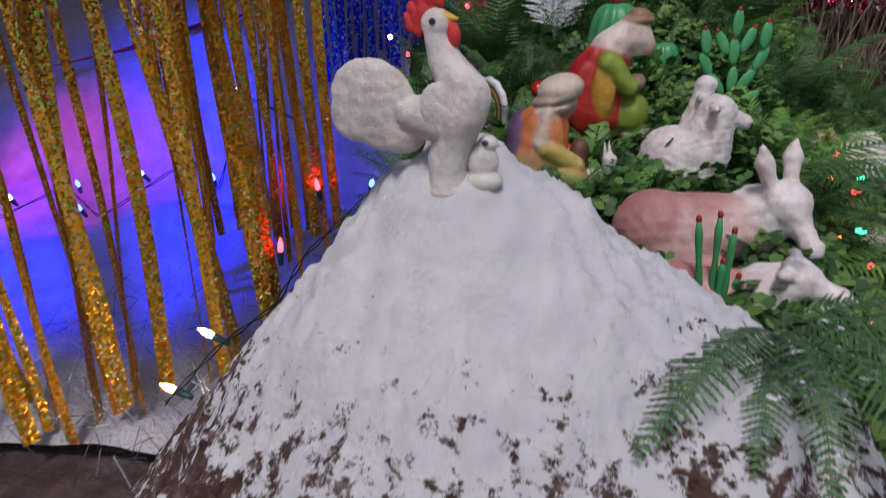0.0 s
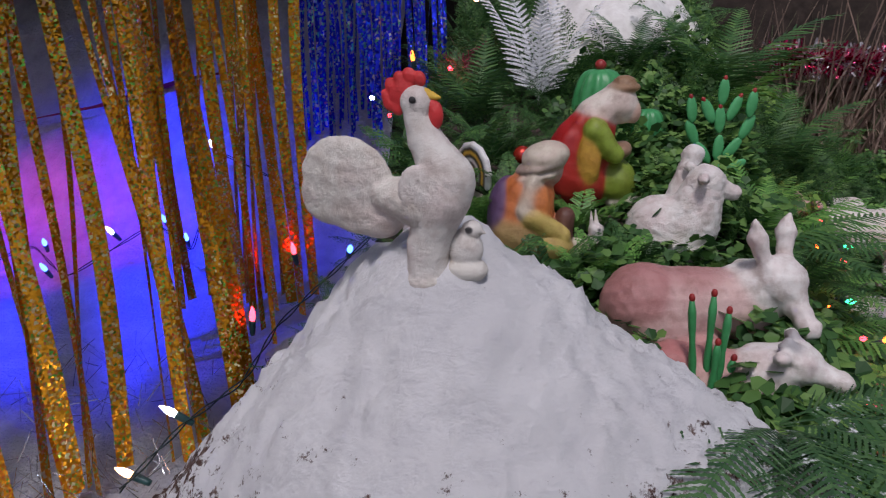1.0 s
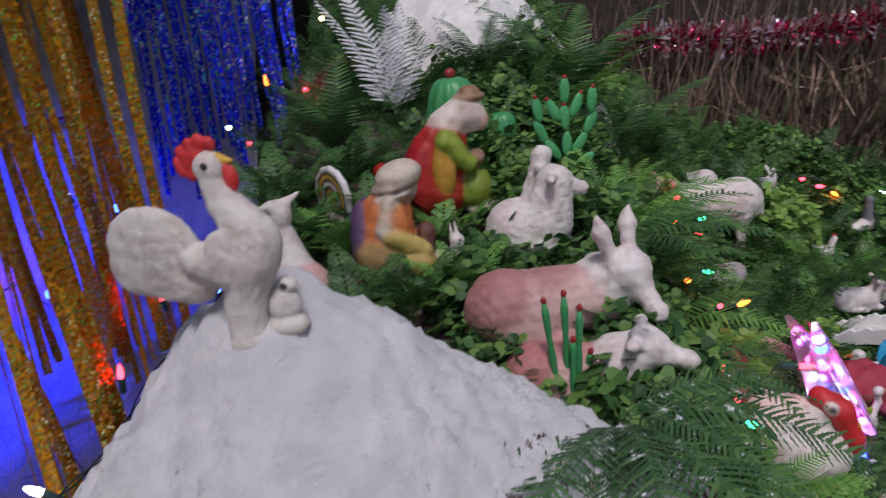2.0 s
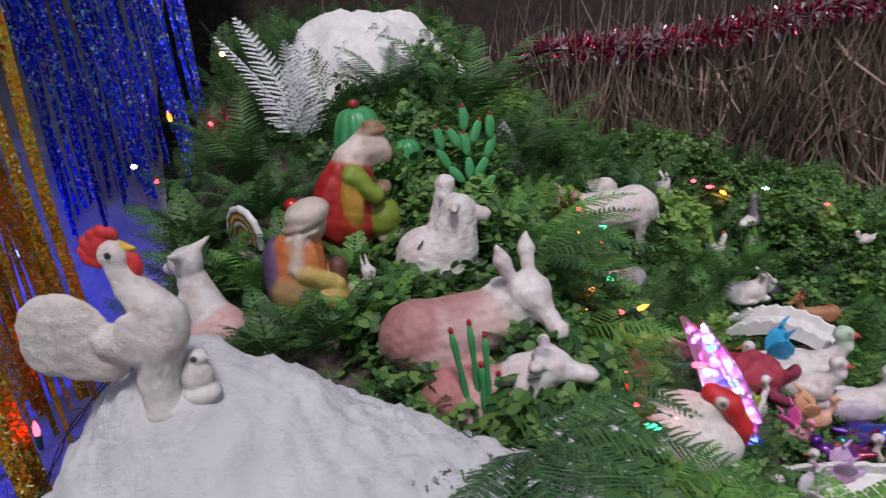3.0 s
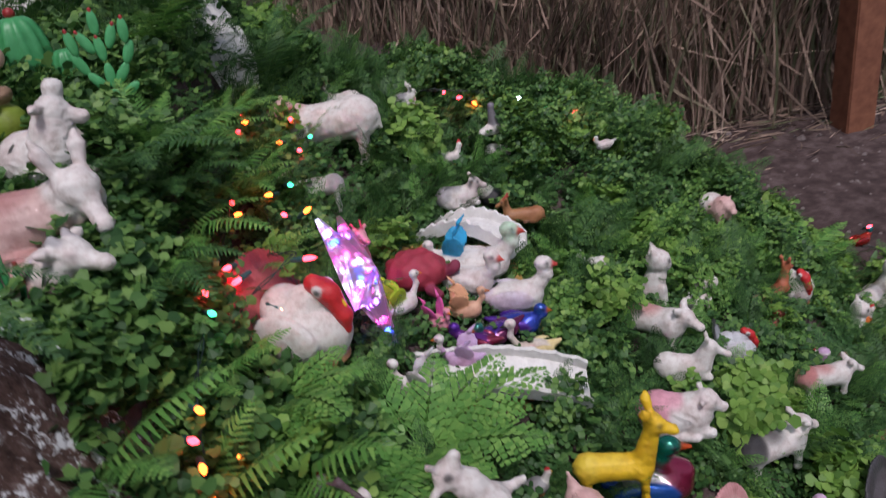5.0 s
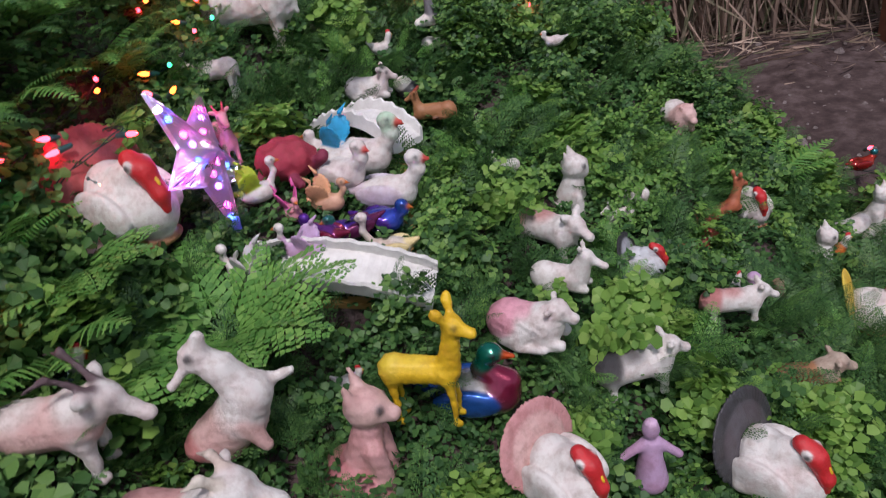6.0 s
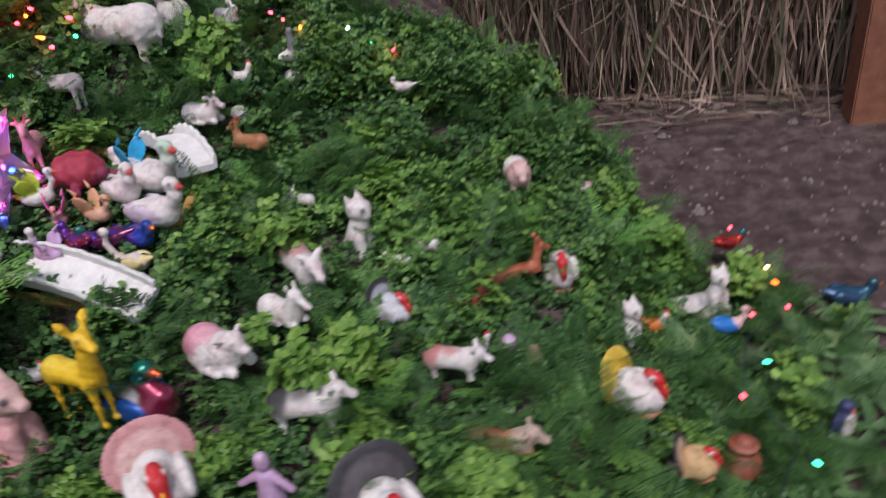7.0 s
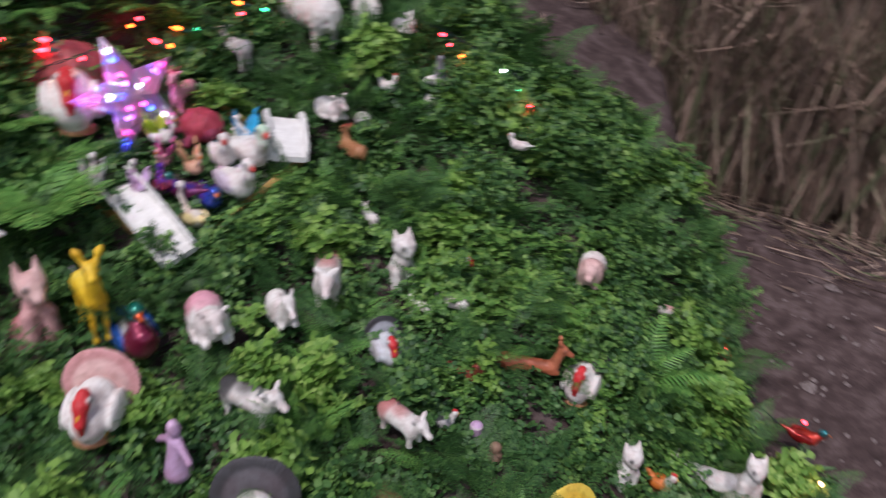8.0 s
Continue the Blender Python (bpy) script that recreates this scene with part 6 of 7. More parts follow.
put("hen", sculpt("orange_hen", hen((0.6, 0.17, 0.03), WHITE), M_GLAZED, 36, 0.014), 2.49, 1.875, 0, 0.085, "orange and white hen with red comb", "hen", "hens")
me_hen = sculpt("grey_hen", hen(), M_GLAZED, 32, 0.014)
put("hen", me_hen, 1.205, 1.09, 0, 0.06, "small grey hen with red comb", "hen", "hens", 0.02)
put("hen", sculpt("white_hen", hen(WHITE, WHITE), M_GLAZED, 32, 0.014), 1.285, 2.13, 10, 0.075, "small white hen with red comb", "hen", "hens", 0.02)
put("hen", sculpt("red_headed_hen", hen(WHITE, RED), M_GLAZED, 36, 0.014), 2.44, 1.56, 10, 0.09, "white hen with a red head", "hen", "hens")
put("hen", sculpt("green_hen", hen((0.01, 0.05, 0.05), WHITE), M_FOIL, 40, 0.014), 0.815, 0.985, 0, 0.1, "dark green hen with white neck", "hen", "hens")
put("duck", sculpt("red_duck", bird((0.5, 0.04, 0.02), (0.35, 0.02, 0.02), (0.02, 0.18, 0.2), ORANGE, 0.12), M_FOIL, 40, 0.014), 2.75, 2.24, 12, 0.065, "shiny red duck with a teal head", "duck", "ducks", 0.015, top=0.0)
put("duck", sculpt("blue_duck", bird((0.02, 0.2, 0.62), (0.02, 0.2, 0.62), ROSE_PALE, ORANGE, 0.28, 0.12, 0, ROSE_PALE), M_GLAZED, 40, 0.014), 2.69, 1.88, 8, 0.085, "blue and pink duck with a raised neck", "duck", "ducks", 0.01, top=-0.05)
put("penguin", sculpt("penguin", [E((0, 0, 0.4), (0.22, 0.24, 0.4), (0.04, 0.05, 0.14)), E((0.1, 0, 0.38), (0.16, 0.18, 0.34), WHITE), E((0.02, 0, 0.85), (0.15, 0.15, 0.14), (0.04, 0.05, 0.14)), C((0.14, 0, 0.84), (0.24, 0, 0.82), 0.04, 0.02, ORANGE), C((0, 0.22, 0.55), (0.02, 0.3, 0.25), 0.05, 0.03, (0.04, 0.05, 0.14)), C((0, -0.22, 0.55), (0.02, -0.3, 0.25), 0.05, 0.03, (0.04, 0.05, 0.14))], M_GLAZED, 40, 0.014), 2.935, 1.62, -60, 0.12, "dark blue and white penguin", "penguin", SET)
put("duck", sculpt("teal_duck", bird((0.03, 0.12, 0.2), (0.04, 0.1, 0.2), (0.03, 0.1, 0.14), ORANGE, 0.12), M_FOIL, 36, 0.014), 3.06, 2.05, 0, 0.09, "dark teal duck with orange beak", "duck", "ducks", 0.01)
put("clay_pot", sculpt("clay_pot", [E((0, 0, 0.35), (0.36, 0.36, 0.36), (0.3, 0.1, 0.06)), C((0, 0, 0.6), (0, 0, 0.8), 0.2, 0.2, (0.3, 0.1, 0.06)), E((0, 0, 0.82), (0.27, 0.27, 0.05), (0.34, 0.12, 0.07)), E((0.28, -0.2, 0.4), (0.08, 0.08, 0.1), (0.1, 0.03, 0.02))], M_GLAZED, 40, 0.014), 2.68, 1.53, 0, 0.14, "reddish brown glazed clay pot", "pot")
put("clay_pot", sculpt("small_pot", [E((0, 0, 0.4), (0.42, 0.42, 0.42), (0.25, 0.16, 0.11)), C((0, 0, 0.7), (0, 0, 0.95), 0.28, 0.32, (0.28, 0.18, 0.12))], M_PLASTER, 28, 0.014), 2.165, 1.54, 0, 0.06, "small brown clay pot", "pot", "", 0.015)
put("cup", sculpt("cup", [C((0, 0, 0.1), (0, 0, 0.8), 0.3, 0.36, LILAC), E((0, 0, 0.9), (0.36, 0.36, 0.12), WHITE)], M_GLAZED, 28, 0.014), 2.105, 1.54, 0, 0.06, "small pale lilac cup", "cup", "", 0.015)
put("shell", sculpt("shell", [C((-0.5, 0, 0.2), (0.4, 0, 0.25), 0.22, 0.14, ROSE_PALE), C((0.4, 0, 0.25), (0.8, 0, 0.2), 0.12, 0.2, ROSE_PALE)], M_GLAZED, 36, 0.014, lambda G: 0.008 * np.sin(60 * G[..., 0])), 2.46, 1.23, 8, 0.055, "ribbed pale pink shell", "shell")
put("seal", sculpt("seal", [C((-0.3, 0, 0.2), (0.05, 0, 0.3), 0.12, 0.17, WHITE), C((0.05, 0, 0.3), (0.0, 0, 0.85), 0.17, 0.08, (0.2, 0.2, 0.22)), C((-0.05, 0, 0.25), (0.4, 0, 0.18), 0.16, 0.08, WHITE), E((0.02, 0, 0.9), (0.1, 0.09, 0.09), (0.2, 0.2, 0.22))], M_GLAZED, 36, 0.014), 1.43, 2.2, 10, 0.1, "grey and white seal with raised tail", "seal", SET, 0.03, top=0.73)
put("rabbit", sculpt("lying_rabbit", beast(WHITE, GREY, WHITE, None, False, 0.8, 0.23, neck=(0.06, 0.14), head=0.14, snout=0.1, ear=0.22, ear_up=0.6), M_PLASTER, 36, 0.014), 1.19, 2.31, 10, 0.075, "white and grey rabbit lying", "rabbit", SET, 0.02, top=0.81)
put("goat", sculpt("grey_goat", beast(WHITE, GREY, WHITE, WHITE, True, 0.95, 0.15, 0.36, (0.1, 0.16), 0.1, 0.1, 0.18, 0.13, 0.1), M_PLASTER, 44, 0.014), 0.89, 1.845, 175, 0.12, "grey and white goat standing", "goat", SET)
put("goose", sculpt("goose", bird(WHITE, WHITE, WHITE, ORANGE, 0.2), M_PLASTER, 32, 0.014), 1.77, 2.17, 190, 0.05, "white goose in the leaves", "goose", SET, 0.09, top=0.575)
put("zebra", sculpt("zebra", [q for i in range(6) for q in (C((0.02, 0, 0.12 * i + 0.1), (0.1, 0, 0.12 * i + 0.12), 0.3 - 0.02 * i, 0.3 - 0.02 * i, BLACK if i % 2 else CREAM),)], M_GLAZED, 32, 0.008), 2.50, 1.44, 0, 0.085, "small black and cream striped figurine", "figurine", SET)
put("seal", sculpt("dark_seal", [C((-0.4, 0, 0.2), (0.3, 0, 0.25), 0.2, 0.24, (0.04, 0.035, 0.04)), E((0.5, 0, 0.35), (0.2, 0.18, 0.18), (0.04, 0.035, 0.04))], M_GLAZED, 32, 0.014), 2.40, 1.24, 20, 0.075, "glossy black seal lying down", "seal", SET)
put("hen", me_hen, 2.035, 1.50, 30, 0.07, "small grey hen half hidden", "hen", "hens", 0.012)

for cx, cy, r in ((0.44, 1.25, 0.10), (0.50, 1.2, 0.09), (0.45, 1.47, 0.07), (0.31, 1.6, 0.06), (0.23, 1.43, 0.05), (0.34, 1.88, 0.07), (0.55, 1.69, 0.05), (0.985, 2.07, 0.06), (1.14, 1.47, 0.17), (1.2, 1.25, 0.12), (1.1, 1.6, 0.12), (0.8, 1.34, 0.1), (0.91, 1.36, 0.07),
                  (1.05, 0.9, 0.06), (0.9, 0.86, 0.08), (1.09, 0.77, 0.08), (1.24, 0.95, 0.06), (1.35, 1.04, 0.07), (1.44, 1.1, 0.06), (1.52, 0.86, 0.07), (1.93, 0.99, 0.07), (1.57, 1.2, 0.05), (1.64, 1.46, 0.05), (1.71, 1.68, 0.04), (1.99, 1.38, 0.05), (1.76, 1.14, 0.05), (1.3, 1.74, 0.07), (1.84, 1.5, 0.045), (2.43, 1.49, 0.06), (2.46, 1.63, 0.05), (2.67, 1.93, 0.05), (2.22, 1.83, 0.05), (1.7, 0.96, 0.05), (2.52, 1.38, 0.05), (2.69, 1.83, 0.05)):
    clear(cx, cy, r * 0.6)
for cx, cy, r in ((1.72, 1.61, 0.06), (2.22, 1.78, 0.07), (2.41, 1.75, 0.07), (2.31, 2.18, 0.07), (1.85, 1.45, 0.06), (2.02, 1.33, 0.06), (2.12, 1.7, 0.06), (1.72, 1.1, 0.06), (1.64, 1.29, 0.05)):
    clear(cx, cy, r)
plant_bed()
curtains()

# ---- ferns ----
def g(x, y):
    return float(ground(x, y))


fern(0.475, 0.875, 0.955, [(178, 26), (-164, 20), (-148, 24), (-132, 17), (-117, 21), (-102, 14), (-86, 18), (-68, 12), (-48, 15), (-25, 14), (5, 16)], 0.25, M_FERN_SNOW, "large dark green fern dusted with white powder on the mound", 0.42, 34, 1.05, lobes=9)
fern(0.62, 1.58, g(0.62, 1.58) + 0.02, [(-70, 40), (-40, 30), (-12, 32), (80, 42), (120, 55), (-100, 40)], 0.18, M_FERN_BRIGHT, "fresh green fern behind the donkey", 0.55, 22, 0.55)
fern(1.01, 1.12, g(1.01, 1.12) + 0.055, [(60, 34), (36, 28), (14, 24), (-8, 20), (-30, 16), (-55, 14), (-80, 14), (-105, 14), (-130, 14), (-158, 16), (178, 18), (120, 24), (150, 22)], 0.24, M_FERN_BRIGHT, "bright green fern in front of the pond", 0.6, 22, 0.5, lacy=True)
fern(0.79, 1.16, g(0.79, 1.16) + 0.05, [(-70, 22), (-100, 26), (-45, 22), (-10, 20), (-128, 24), (30, 16)], 0.19, M_FERN_BRIGHT, "fresh green fern between hill and pond", 0.6, 16, 0.6, lacy=True)
fern(0.80, 1.02, g(0.80, 1.02) + 0.03, [(-170, 20), (-145, 18), (-115, 20), (-85, 18), (165, 25), (-55, 20), (-25, 24)], 0.24, M_FERN_BRIGHT, "broad green fern at the foot of the hill", 0.6, 14, 0.5)
fern(0.70, 1.70, g(0.70, 1.70) + 0.03, [(-120, 30), (-80, 20), (-50, 18), (-20, 22), (10, 30)], 0.22, M_FERN_BRIGHT, "green fern on the hillside", 0.5, 20, 0.7)
fern(0.66, 1.42, g(0.66, 1.42) + 0.04, [(-100, 20), (-70, 14), (-35, 16), (-5, 24)], 0.2, M_FERN_BRIGHT, "green fern beside the bull", 0.5, 20, 0.8)
fern(0.655, 1.66, g(0.655, 1.66) + 0.05, [(-100, 30), (-72, 24), (-48, 20), (-24, 22), (0, 26)], 0.25, M_FERN_BRIGHT, "broad arching fern beside the prickly pear", 0.5, 24, 0.75, lobes=9)
fern(0.60, 1.45, g(0.60, 1.45) + 0.05, [(-90, 26), (-62, 20), (-38, 18), (-12, 20), (14, 22)], 0.24, M_FERN, "broad arching dark fern behind the donkey", 0.5, 24, 0.75, lobes=9)
fern(0.65, 1.30, g(0.65, 1.30) + 0.06, [(-110, 22), (-85, 18), (-60, 16)], 0.14, M_FERN_BRIGHT, "arching fern above the string of lights", 0.55, 20, 0.8, lobes=9)
fern(0.20, 2.0, g(0.20, 2.0), [(95, 66), (60, 58), (130, 60), (20, 50), (165, 52), (-90, 74)], 0.3, M_FERN_WHITE, "fern frond heavily powdered with white snow", 0.42, 24, 0.3)
for x, y, L, mat, lab in ((0.62, 2.12, 0.34, M_FERN, "dark green fern at the top of the hill"), (0.80, 2.32, 0.32, M_FERN, "dark green fern beside the grass screen"), (0.42, 2.14, 0.2, M_FERN_SNOW, "green fern lightly dusted with white"), (0.70, 1.94, 0.15, M_FERN_BRIGHT, "yellow-green fern on the hill")):
    fern(x, y, g(x, y) + 0.04, [(-130, 40), (-95, 30), (-60, 28), (-25, 34), (10, 40), (60, 55), (150, 50)], L, mat, lab, 0.5, 24, 0.7)
for x, y, L, mat, turn in ((0.15, 1.32, 0.13, M_FERN, 0), (0.13, 1.47, 0.12, M_FERN_BRIGHT, 60), (0.25, 1.335, 0.12, M_FERN, 20), (0.34, 1.35, 0.11, M_FERN_BRIGHT, 40), (0.18, 1.55, 0.12, M_FERN, 10), (0.3, 1.5, 0.1, M_FERN_BRIGHT, 80), (0.05, 1.5, 0.14, M_FERN, 30), (0.4, 1.4, 0.1, M_FERN, 50), (0.0, 1.62, 0.16, M_FERN, 15), (0.12, 1.7, 0.15, M_FERN, 70)):
    fern(x, y, g(x, y) + 0.015, [(a + turn, 26 + (a % 7) * 5) for a in range(-180, 150, 46)], L, mat, "small olive green fern sprays between the statues", 0.5, 14, 0.6, lacy=True)
fern(0.08, 1.9, g(0.08, 1.9), [(-160, 40), (-110, 30), (-70, 35), (160, 45), (100, 55)], 0.24, M_FERN, "dark fern below the blue curtain", 0.45, 20, 0.6)
fern(2.33, 2.0, g(2.33, 2.0) + 0.02, [(-60, 40), (-20, 30), (20, 26), (60, 34), (100, 40)], 0.22, M_FERN_BRIGHT, "bright green fern at the edge of the bare soil", 0.55, 18, 0.5)
fern(0.70, 0.93, g(0.70, 0.93) + 0.03, [(-170, 25), (-130, 20), (-90, 22), (-50, 20), (-10, 25), (40, 40)], 0.2, M_FERN_BRIGHT, "broad green fern beside the coloured lights", 0.6, 15, 0.5)
fern(0.66, 1.5, g(0.66, 1.5) + 0.09, [(-130, 30), (-105, 24), (-80, 22), (-58, 20), (-35, 22), (-12, 26), (15, 24)], 0.19, M_FERN, "wide green fern above the lights", 0.5, 24, 0.8)
fern(0.64, 1.28, g(0.64, 1.28) + 0.04, [(-110, 18), (-80, 14), (-50, 12), (-20, 16)], 0.2, M_FERN, "dark fern below the bull", 0.5, 20, 0.8)
fern(0.62, 0.85, g(0.62, 0.85) + 0.05, [(-160, 30), (-120, 22), (-80, 20), (-40, 22), (0, 28)], 0.22, M_FERN_BRIGHT, "fresh fern at the foot of the mound", 0.55, 18, 0.5)
fern(0.85, 0.70, g(0.85, 0.70), [(-150, 35), (-90, 30), (-30, 30), (30, 40), (120, 40)], 0.2, M_FERN, "dark fern in front of the goats", 0.55, 18, 0.5)
fern(1.32, 0.62, g(1.32, 0.62), [(-150, 30), (-90, 25), (-30, 30), (40, 40), (120, 40)], 0.2, M_FERN, "dark green fern beneath the figures", 0.5, 18, 0.6, lacy=True)


def strap_plant(x, y, n, L, yaw0, yaw1):
    top = new("strap_leaf_plant")
    top.location = (x, y, g(x, y))
    tagged(top, "long glossy dark green strap leaves lying flat", "plant", "strap-leaved plants")
    r2 = np.random.default_rng(int(x * 100))
    for i in range(n):
        a = radians(yaw0 + (yaw1 - yaw0) * i / max(1, n - 1) + r2.normal() * 5)
        l, w, up = L * r2.uniform(0.7, 1.15), r2.uniform(0.009, 0.016), r2.uniform(0.05, 0.4)
        V, F = [], []
        for s in range(9):
            t = s / 8
            c = np.array((math.cos(a) * l * t, math.sin(a) * l * t, l * (up * t - up * 1.1 * t * t) + 0.012))
            c[2] += g(x + c[0], y + c[1]) - g(x, y)
            sd = np.array((-math.sin(a), math.cos(a), 0)) * w * (math.sin(math.pi * min(1, 0.12 + 0.88 * t)) ** 0.6 + 0.02)
            V += [c - sd, c - np.array((0, 0, w * 0.25)), c + sd]
        for s in range(8):
            k = 3 * s
            F += [(k, k + 1, k + 4, k + 3), (k + 1, k + 2, k + 5, k + 4)]
        part("leaf", tri_mesh("leaf", V, F, M_STRAP, True), top)


strap_plant(2.58, 1.72, 16, 0.3, -80, 80)
strap_plant(2.82, 1.9, 14, 0.26, -100, 60)
strap_plant(2.75, 1.55, 16, 0.3, -120, 70)
strap_plant(3.0, 1.75, 12, 0.26, -90, 90)
strap_plant(2.6, 1.25, 14, 0.3, -120, 60)

# stands for foliage near a red bulb; the red glow is in its colour
def red_lit_tuft():
    r2 = np.random.default_rng(21)
    n = 900
    p = r2.normal(0, 0.02, (n, 3))
    d = r2.normal(size=(n, 3))
    d /= np.linalg.norm(d, axis=1)[:, None]
    s = np.cross(d, r2.normal(size=(n, 3)))
    s = s / np.linalg.norm(s, axis=1)[:, None] * 0.0018
    q = p + d * r2.uniform(0.02, 0.06, n)[:, None]
    ob = new("red_lit_tuft", tri_mesh("red_lit_tuft", np.stack([p - s, p + s, q + s, q - s], 1).reshape(-1, 3), np.arange(4 * n).reshape(-1, 4), mottled("red_lit_leaf", [(0.3, (0.3, 0.03, 0.06)), (0.7, (0.5, 0.2, 0.25))], 60, 0.3, 0.5)))
    ob.location = (0.0, 2.14, 1.15)
    tagged(ob, "fuzzy tuft standing for foliage, red bulb light painted in its colour", "tinsel")


red_lit_tuft()


def silver_fringe():
    r2 = np.random.default_rng(33)
    n = 500
    x, y = r2.uniform(-0.75, -0.16, n), r2.uniform(0.95, 1.5, n)
    p = np.stack([x, y, ground(x, y) + r2.uniform(0.03, 0.1, n)], -1)
    d = r2.normal(size=(n, 3))
    d /= np.linalg.norm(d, axis=1)[:, None]
    s = np.cross(d, r2.normal(size=(n, 3)))
    s = s / np.linalg.norm(s, axis=1)[:, None] * 0.0007
    q = p + d * r2.uniform(0.03, 0.07, n)[:, None]
    ob = new("silver_tinsel", tri_mesh("silver_tinsel", np.stack([p - s, p + s, q + s, q - s], 1).reshape(-1, 3), np.arange(4 * n).reshape(-1, 4), mottled("silver_foil", [(0.3, (0.35, 0.35, 0.38)), (0.7, (0.75, 0.75, 0.78))], 60, 0.25, 0.85)))
    tagged(ob, "loose silver tinsel strewn below the gold curtain", "tinsel", kind="stuff")


silver_fringe()
for x, y, L, fans in ((0.74, 1.5, 0.2, (-100, -60, -25, 10)), (0.73, 1.75, 0.17, (-110, -75, -40, -5, 25)), (0.70, 1.96, 0.15, (-110, -70, -35, 0, 35)), (0.70, 1.15, 0.18, (-110, -70, -30, 10)), (0.60, 1.98, 0.24, (-120, -80, -45, -10))):
    fern(x, y, g(x, y) + 0.03, [(a, 18 + (i * 9) % 20) for i, a in enumerate(fans)], L, M_FERN_BRIGHT, "arching green fern on the side of the hill", 0.55, 22, 0.6)
strap_plant(2.52, 1.95, 12, 0.26, -60, 50)
strap_plant(2.85, 1.65, 16, 0.3, -150, 40)
strap_plant(2.7, 2.12, 12, 0.24, -110, 40)
strap_plant(2.95, 1.95, 14, 0.24, -160, 30)
for x, y, L, a in ((2.62, 1.72, 0.26, -120), (2.78, 1.82, 0.28, -170), (2.72, 1.48, 0.28, -140), (2.88, 1.5, 0.28, 170), (2.66, 1.28, 0.26, -100), (2.84, 1.3, 0.28, -160), (2.56, 1.6, 0.22, -60)):
    strap_plant(x, y, 14, L, a, 40)
heap = new("snow_bank", grid_mesh("snow_bank", np.arange(0.0, 0.78, 0.015), np.arange(2.05, 2.9, 0.015), lambda X, Y: 1.40 - 1.1 * ((X - 0.37) ** 2 + (Y - 2.45) ** 2) / 0.42 + 0.03 * ripple(X, Y, 18, 0.7) + 0.012 * ripple(X, Y, 60, 1.7), M_WHITE))
tagged(heap, "white snow-like bank behind the ferns", "snow bank")

# ---- strings of lights ----
light_string([(-0.30, 1.0, 0.72), (-0.255, 1.1, 0.765), (-0.2, 1.19, 0.79), (-0.2, 1.33, 0.82), (-0.17, 1.5, 0.84), (-0.1, 1.65, 0.9), (0.0, 1.8, 1.08), (-0.02, 2.1, 1.18)],
             [((-0.268, 1.107, 0.777), (-0.8, -0.1, 0.5), "white"), ((-0.298, 1.03, 0.725), (-0.9, 0, 0.35), "warm"), ((-0.253, 1.345, 0.82), (0.1, 0, 1), "red"), ((-0.26, 1.572, 0.865), (0, -0.3, 1), "red"), ((-0.12, 1.5, 0.9), (0.3, -0.6, 0.6), "blue"), ((-0.02, 2.08, 1.18), (0, -1, 0.3), "red"), ((-0.12, 2.1, 1.2), (0, -0.3, 1), "orange"), ((0.05, 2.05, 1.34), (0, -1, 0.2), "warm"), ((-0.2, 2.0, 1.12), (0, -1, 0.2), "white"), ((-0.16, 2.0, 1.08), (0.2, -1, 0), "red")],
             "dark green cable with small lit coloured bulbs at the mound")
light_string([(0.80, 1.95, 0.78), (0.85, 1.85, 0.74), (0.78, 1.7, 0.72), (0.80, 1.55, 0.69), (0.80, 1.42, 0.72), (0.86, 1.38, 0.73), (0.75, 1.32, 0.68), (0.70, 1.22, 0.62), (0.69, 1.1, 0.58), (0.72, 0.98, 0.55), (0.70, 0.88, 0.53)],
             [((0.74, 1.345, 0.745), (-0.3, -0.9, 0.3), "red"), ((0.755, 1.33, 0.725), (-0.6, -0.8, 0), "red"), ((0.87, 1.36, 0.725), (0.9, -0.4, 0.1), "red"), ((0.81, 1.31, 0.66), (0.8, -0.5, -0.3), "warm"), ((0.70, 1.21, 0.63), (-0.5, -0.8, 0.4), "green"), ((0.69, 1.13, 0.6), (0.3, -0.8, -0.5), "green"), ((0.68, 1.08, 0.575), (-0.2, -0.9, 0.3), "red"), ((0.73, 1.02, 0.58), (0.5, -0.7, 0.4), "orange"), ((0.72, 0.95, 0.56), (-0.3, -0.8, 0.3), "red"), ((0.7, 0.88, 0.54), (0.3, -0.8, 0.3), "orange"), ((0.69, 0.82, 0.52), (-0.4, -0.8, 0.3), "green"),
              ((0.83, 1.62, 0.72), (-0.2, -0.8, 0.5), "red"), ((0.87, 1.63, 0.715), (0.6, -0.5, 0.5), "orange"), ((0.8, 1.72, 0.74), (-0.5, -0.8, 0.3), "orange"), ((0.84, 1.75, 0.745), (0.4, -0.8, 0.2), "green"), ((0.87, 1.9, 0.78), (0.3, -0.9, 0.2), "red"), ((0.83, 1.93, 0.8), (-0.3, -0.9, 0.3), "orange"), ((0.9, 1.97, 0.79), (0.3, -0.9, 0.3), "green"), ((0.86, 2.03, 0.83), (0, -1, 0.3), "red")],
             "dark green cable with lit bulbs draped over the turkey")
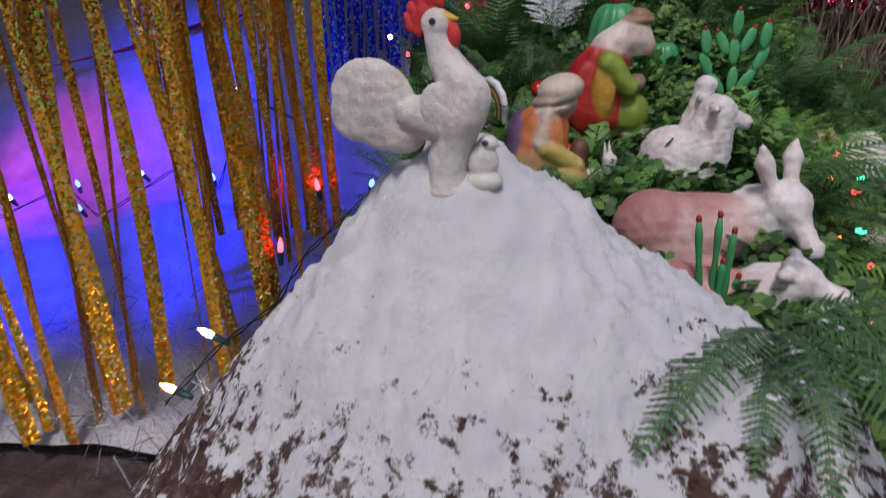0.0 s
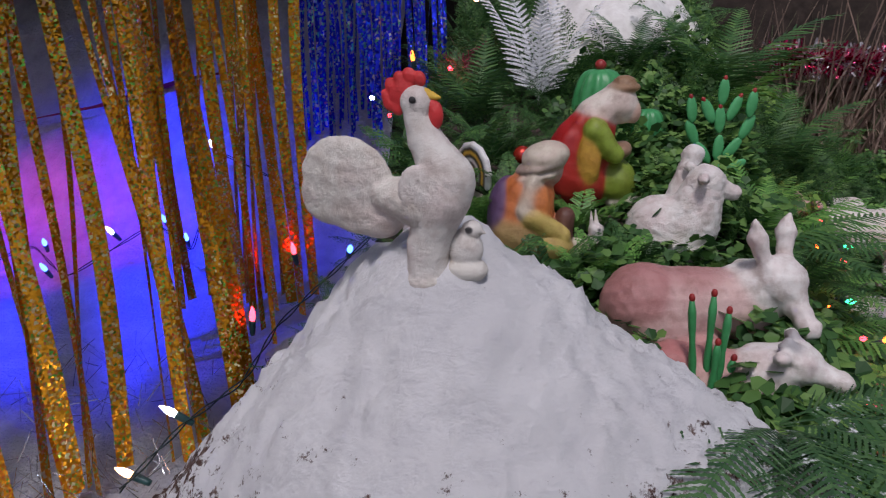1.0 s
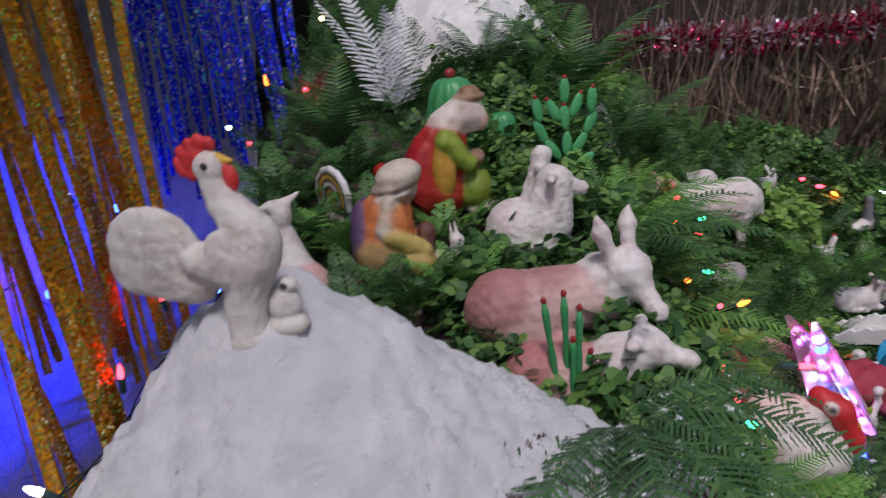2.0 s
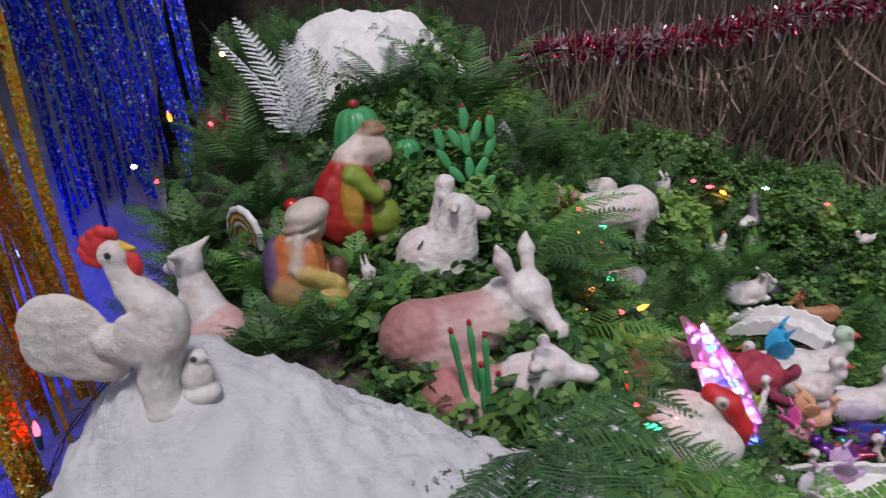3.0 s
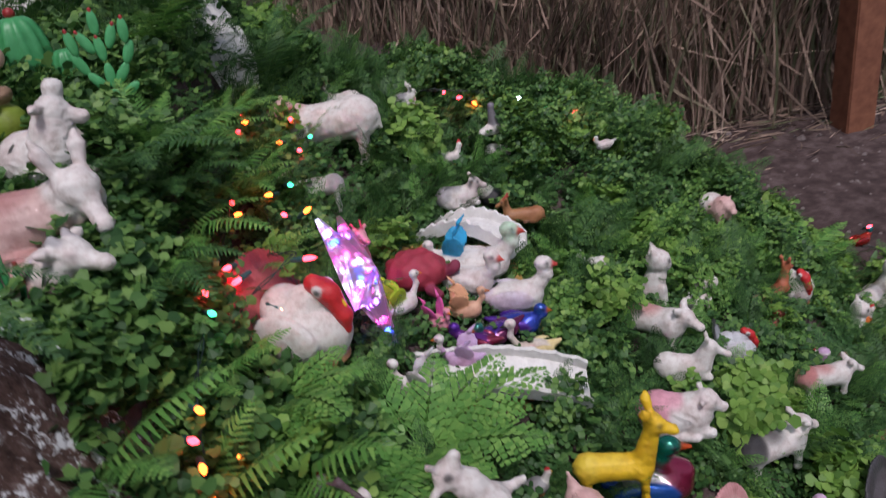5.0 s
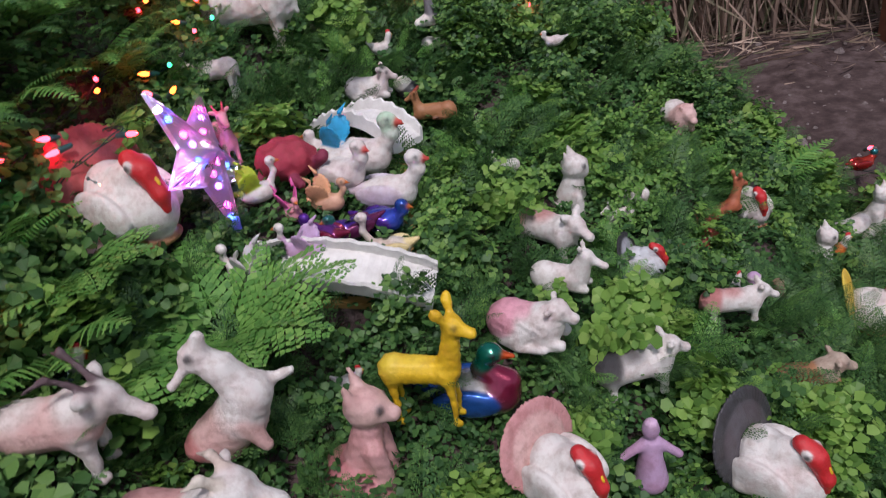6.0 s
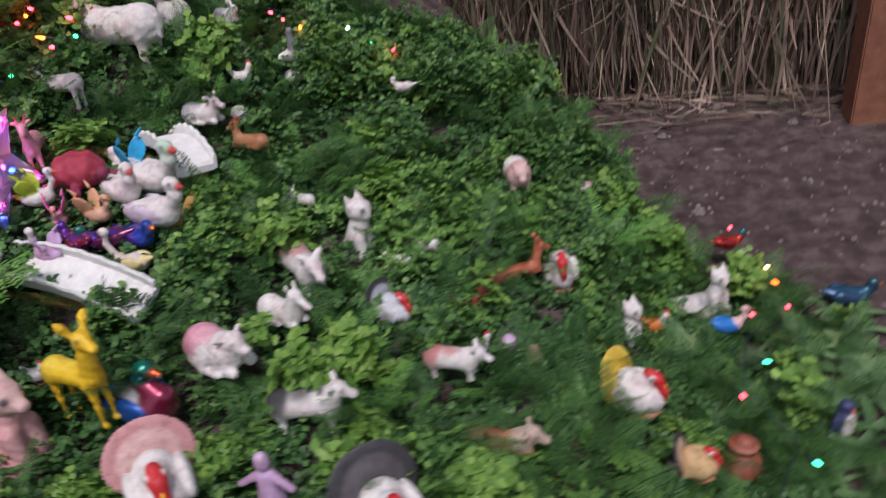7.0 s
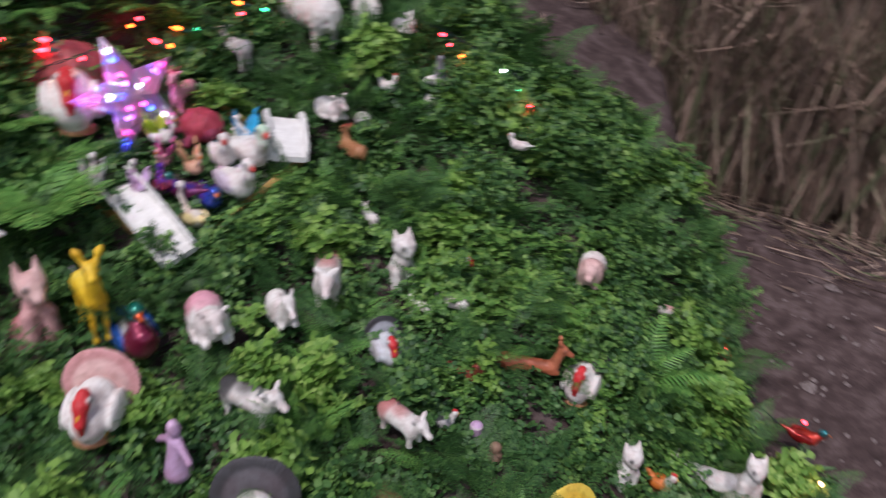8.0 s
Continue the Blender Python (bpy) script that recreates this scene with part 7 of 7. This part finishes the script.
light_string([(0.73, 2.07, 0.85), (0.72, 1.85, 0.79), (0.715, 1.62, 0.75), (0.71, 1.42, 0.74), (0.71, 1.22, 0.73), (0.705, 1.05, 0.7), (0.71, 0.95, 0.64), (0.715, 0.86, 0.55)],
             [((0.73, 2.05, 0.86), (0.2, -0.9, 0.3), "red"), ((0.74, 2.0, 0.85), (0.6, -0.7, 0.2), "orange"), ((0.725, 1.98, 0.835), (0.3, -0.8, 0.2), "red"), ((0.72, 1.64, 0.765), (0.4, -0.8, 0.3), "red"), ((0.73, 1.6, 0.75), (0.6, -0.7, 0.3), "orange"), ((0.71, 1.24, 0.755), (0.3, -0.9, 0.2), "red"), ((0.72, 1.19, 0.74), (0.5, -0.8, 0.2), "green"), ((0.71, 1.0, 0.69), (0.5, -0.8, 0.2), "orange"), ((0.71, 0.93, 0.69), (0.6, -0.7, 0.3), "red"), ((0.72, 0.91, 0.66), (0.3, -0.9, 0.2), "orange"), ((0.715, 0.93, 0.6), (0.4, -0.8, 0.3), "orange"), ((0.72, 0.86, 0.57), (0.3, -0.8, 0.4), "red")],
             "dark green cable with lit bulbs running down the hillside")
light_string([(1.15, 2.42, 0.76), (1.3, 2.4, 0.75), (1.45, 2.38, 0.72), (1.62, 2.4, 0.66), (1.8, 2.36, 0.58)],
             [((1.321, 2.367, 0.745), (0, -1, 0.4), "red"), ((1.36, 2.35, 0.725), (0.4, -0.9, 0.2), "red"), ((1.41, 2.36, 0.7), (0.2, -0.9, -0.2), "orange"), ((1.56, 2.38, 0.68), (0.2, -1, 0.2), "white"), ((1.72, 2.3, 0.62), (0.1, -1, 0.3), "red"), ((1.64, 2.36, 0.64), (0, -1, 0), "green")],
             "dark green cable with lit bulbs below the grass screen")
light_string([(2.46, 2.45, -0.02), (2.6, 2.32, -0.06), (2.78, 2.2, -0.06), (2.86, 2.05, -0.1), (2.84, 1.9, -0.12), (2.72, 1.78, -0.08), (2.68, 1.6, -0.1), (2.8, 1.5, -0.2), (2.72, 1.35, -0.2)],
             [((2.46, 2.42, 0.0), (0, -0.6, 0.8), "red"), ((2.74, 2.2, 0.03), (0, -0.8, 0.6), "red"), ((2.83, 2.08, -0.04), (0, -0.8, 0.5), "warm"), ((2.84, 2.03, -0.06), (0.3, -0.9, 0.3), "orange"), ((2.85, 1.9, -0.06), (-0.2, -0.9, 0.4), "red"), ((2.73, 1.8, -0.02), (0, -0.9, 0.5), "red"), ((2.75, 1.7, -0.1), (0.4, -0.7, 0.5), "green"), ((2.66, 1.53, -0.07), (0, -0.9, 0.4), "red"), ((2.82, 1.45, -0.2), (0.2, -0.8, 0.4), "green"), ((2.9, 1.3, -0.25), (0.2, -0.8, 0.4), "red")],
             "dark green cable with lit bulbs among strap leaves")
light_string([(-1.5, 1.7, 0.75), (-1.25, 1.62, 0.7), (-1.1, 1.85, 0.76), (-0.9, 1.7, 0.73), (-0.8, 1.95, 0.8), (-0.62, 1.8, 0.77), (-0.7, 2.15, 0.95), (-0.5, 2.05, 0.9)],
             [((-1.3, 1.6, 0.73), (0, -0.5, 0.8), "blue"), ((-1.18, 1.74, 0.76), (0, -0.5, 0.8), "white"), ((-1.02, 1.8, 0.78), (0.3, -0.5, 0.8), "blue"), ((-0.93, 1.68, 0.76), (0, -0.5, 0.8), "blue"), ((-0.86, 1.85, 0.8), (-0.3, -0.5, 0.8), "white"), ((-0.74, 1.9, 0.82), (0, -0.5, 0.8), "blue"), ((-0.64, 1.82, 0.8), (0.2, -0.5, 0.8), "blue"), ((-0.7, 2.12, 0.97), (0, -0.5, 0.8), "white"), ((-0.55, 2.06, 0.93), (0, -0.5, 0.8), "blue"), ((-1.45, 1.72, 0.79), (0, -0.5, 0.8), "magenta")],
             "dark cable with small blue bulbs lying on the cotton")
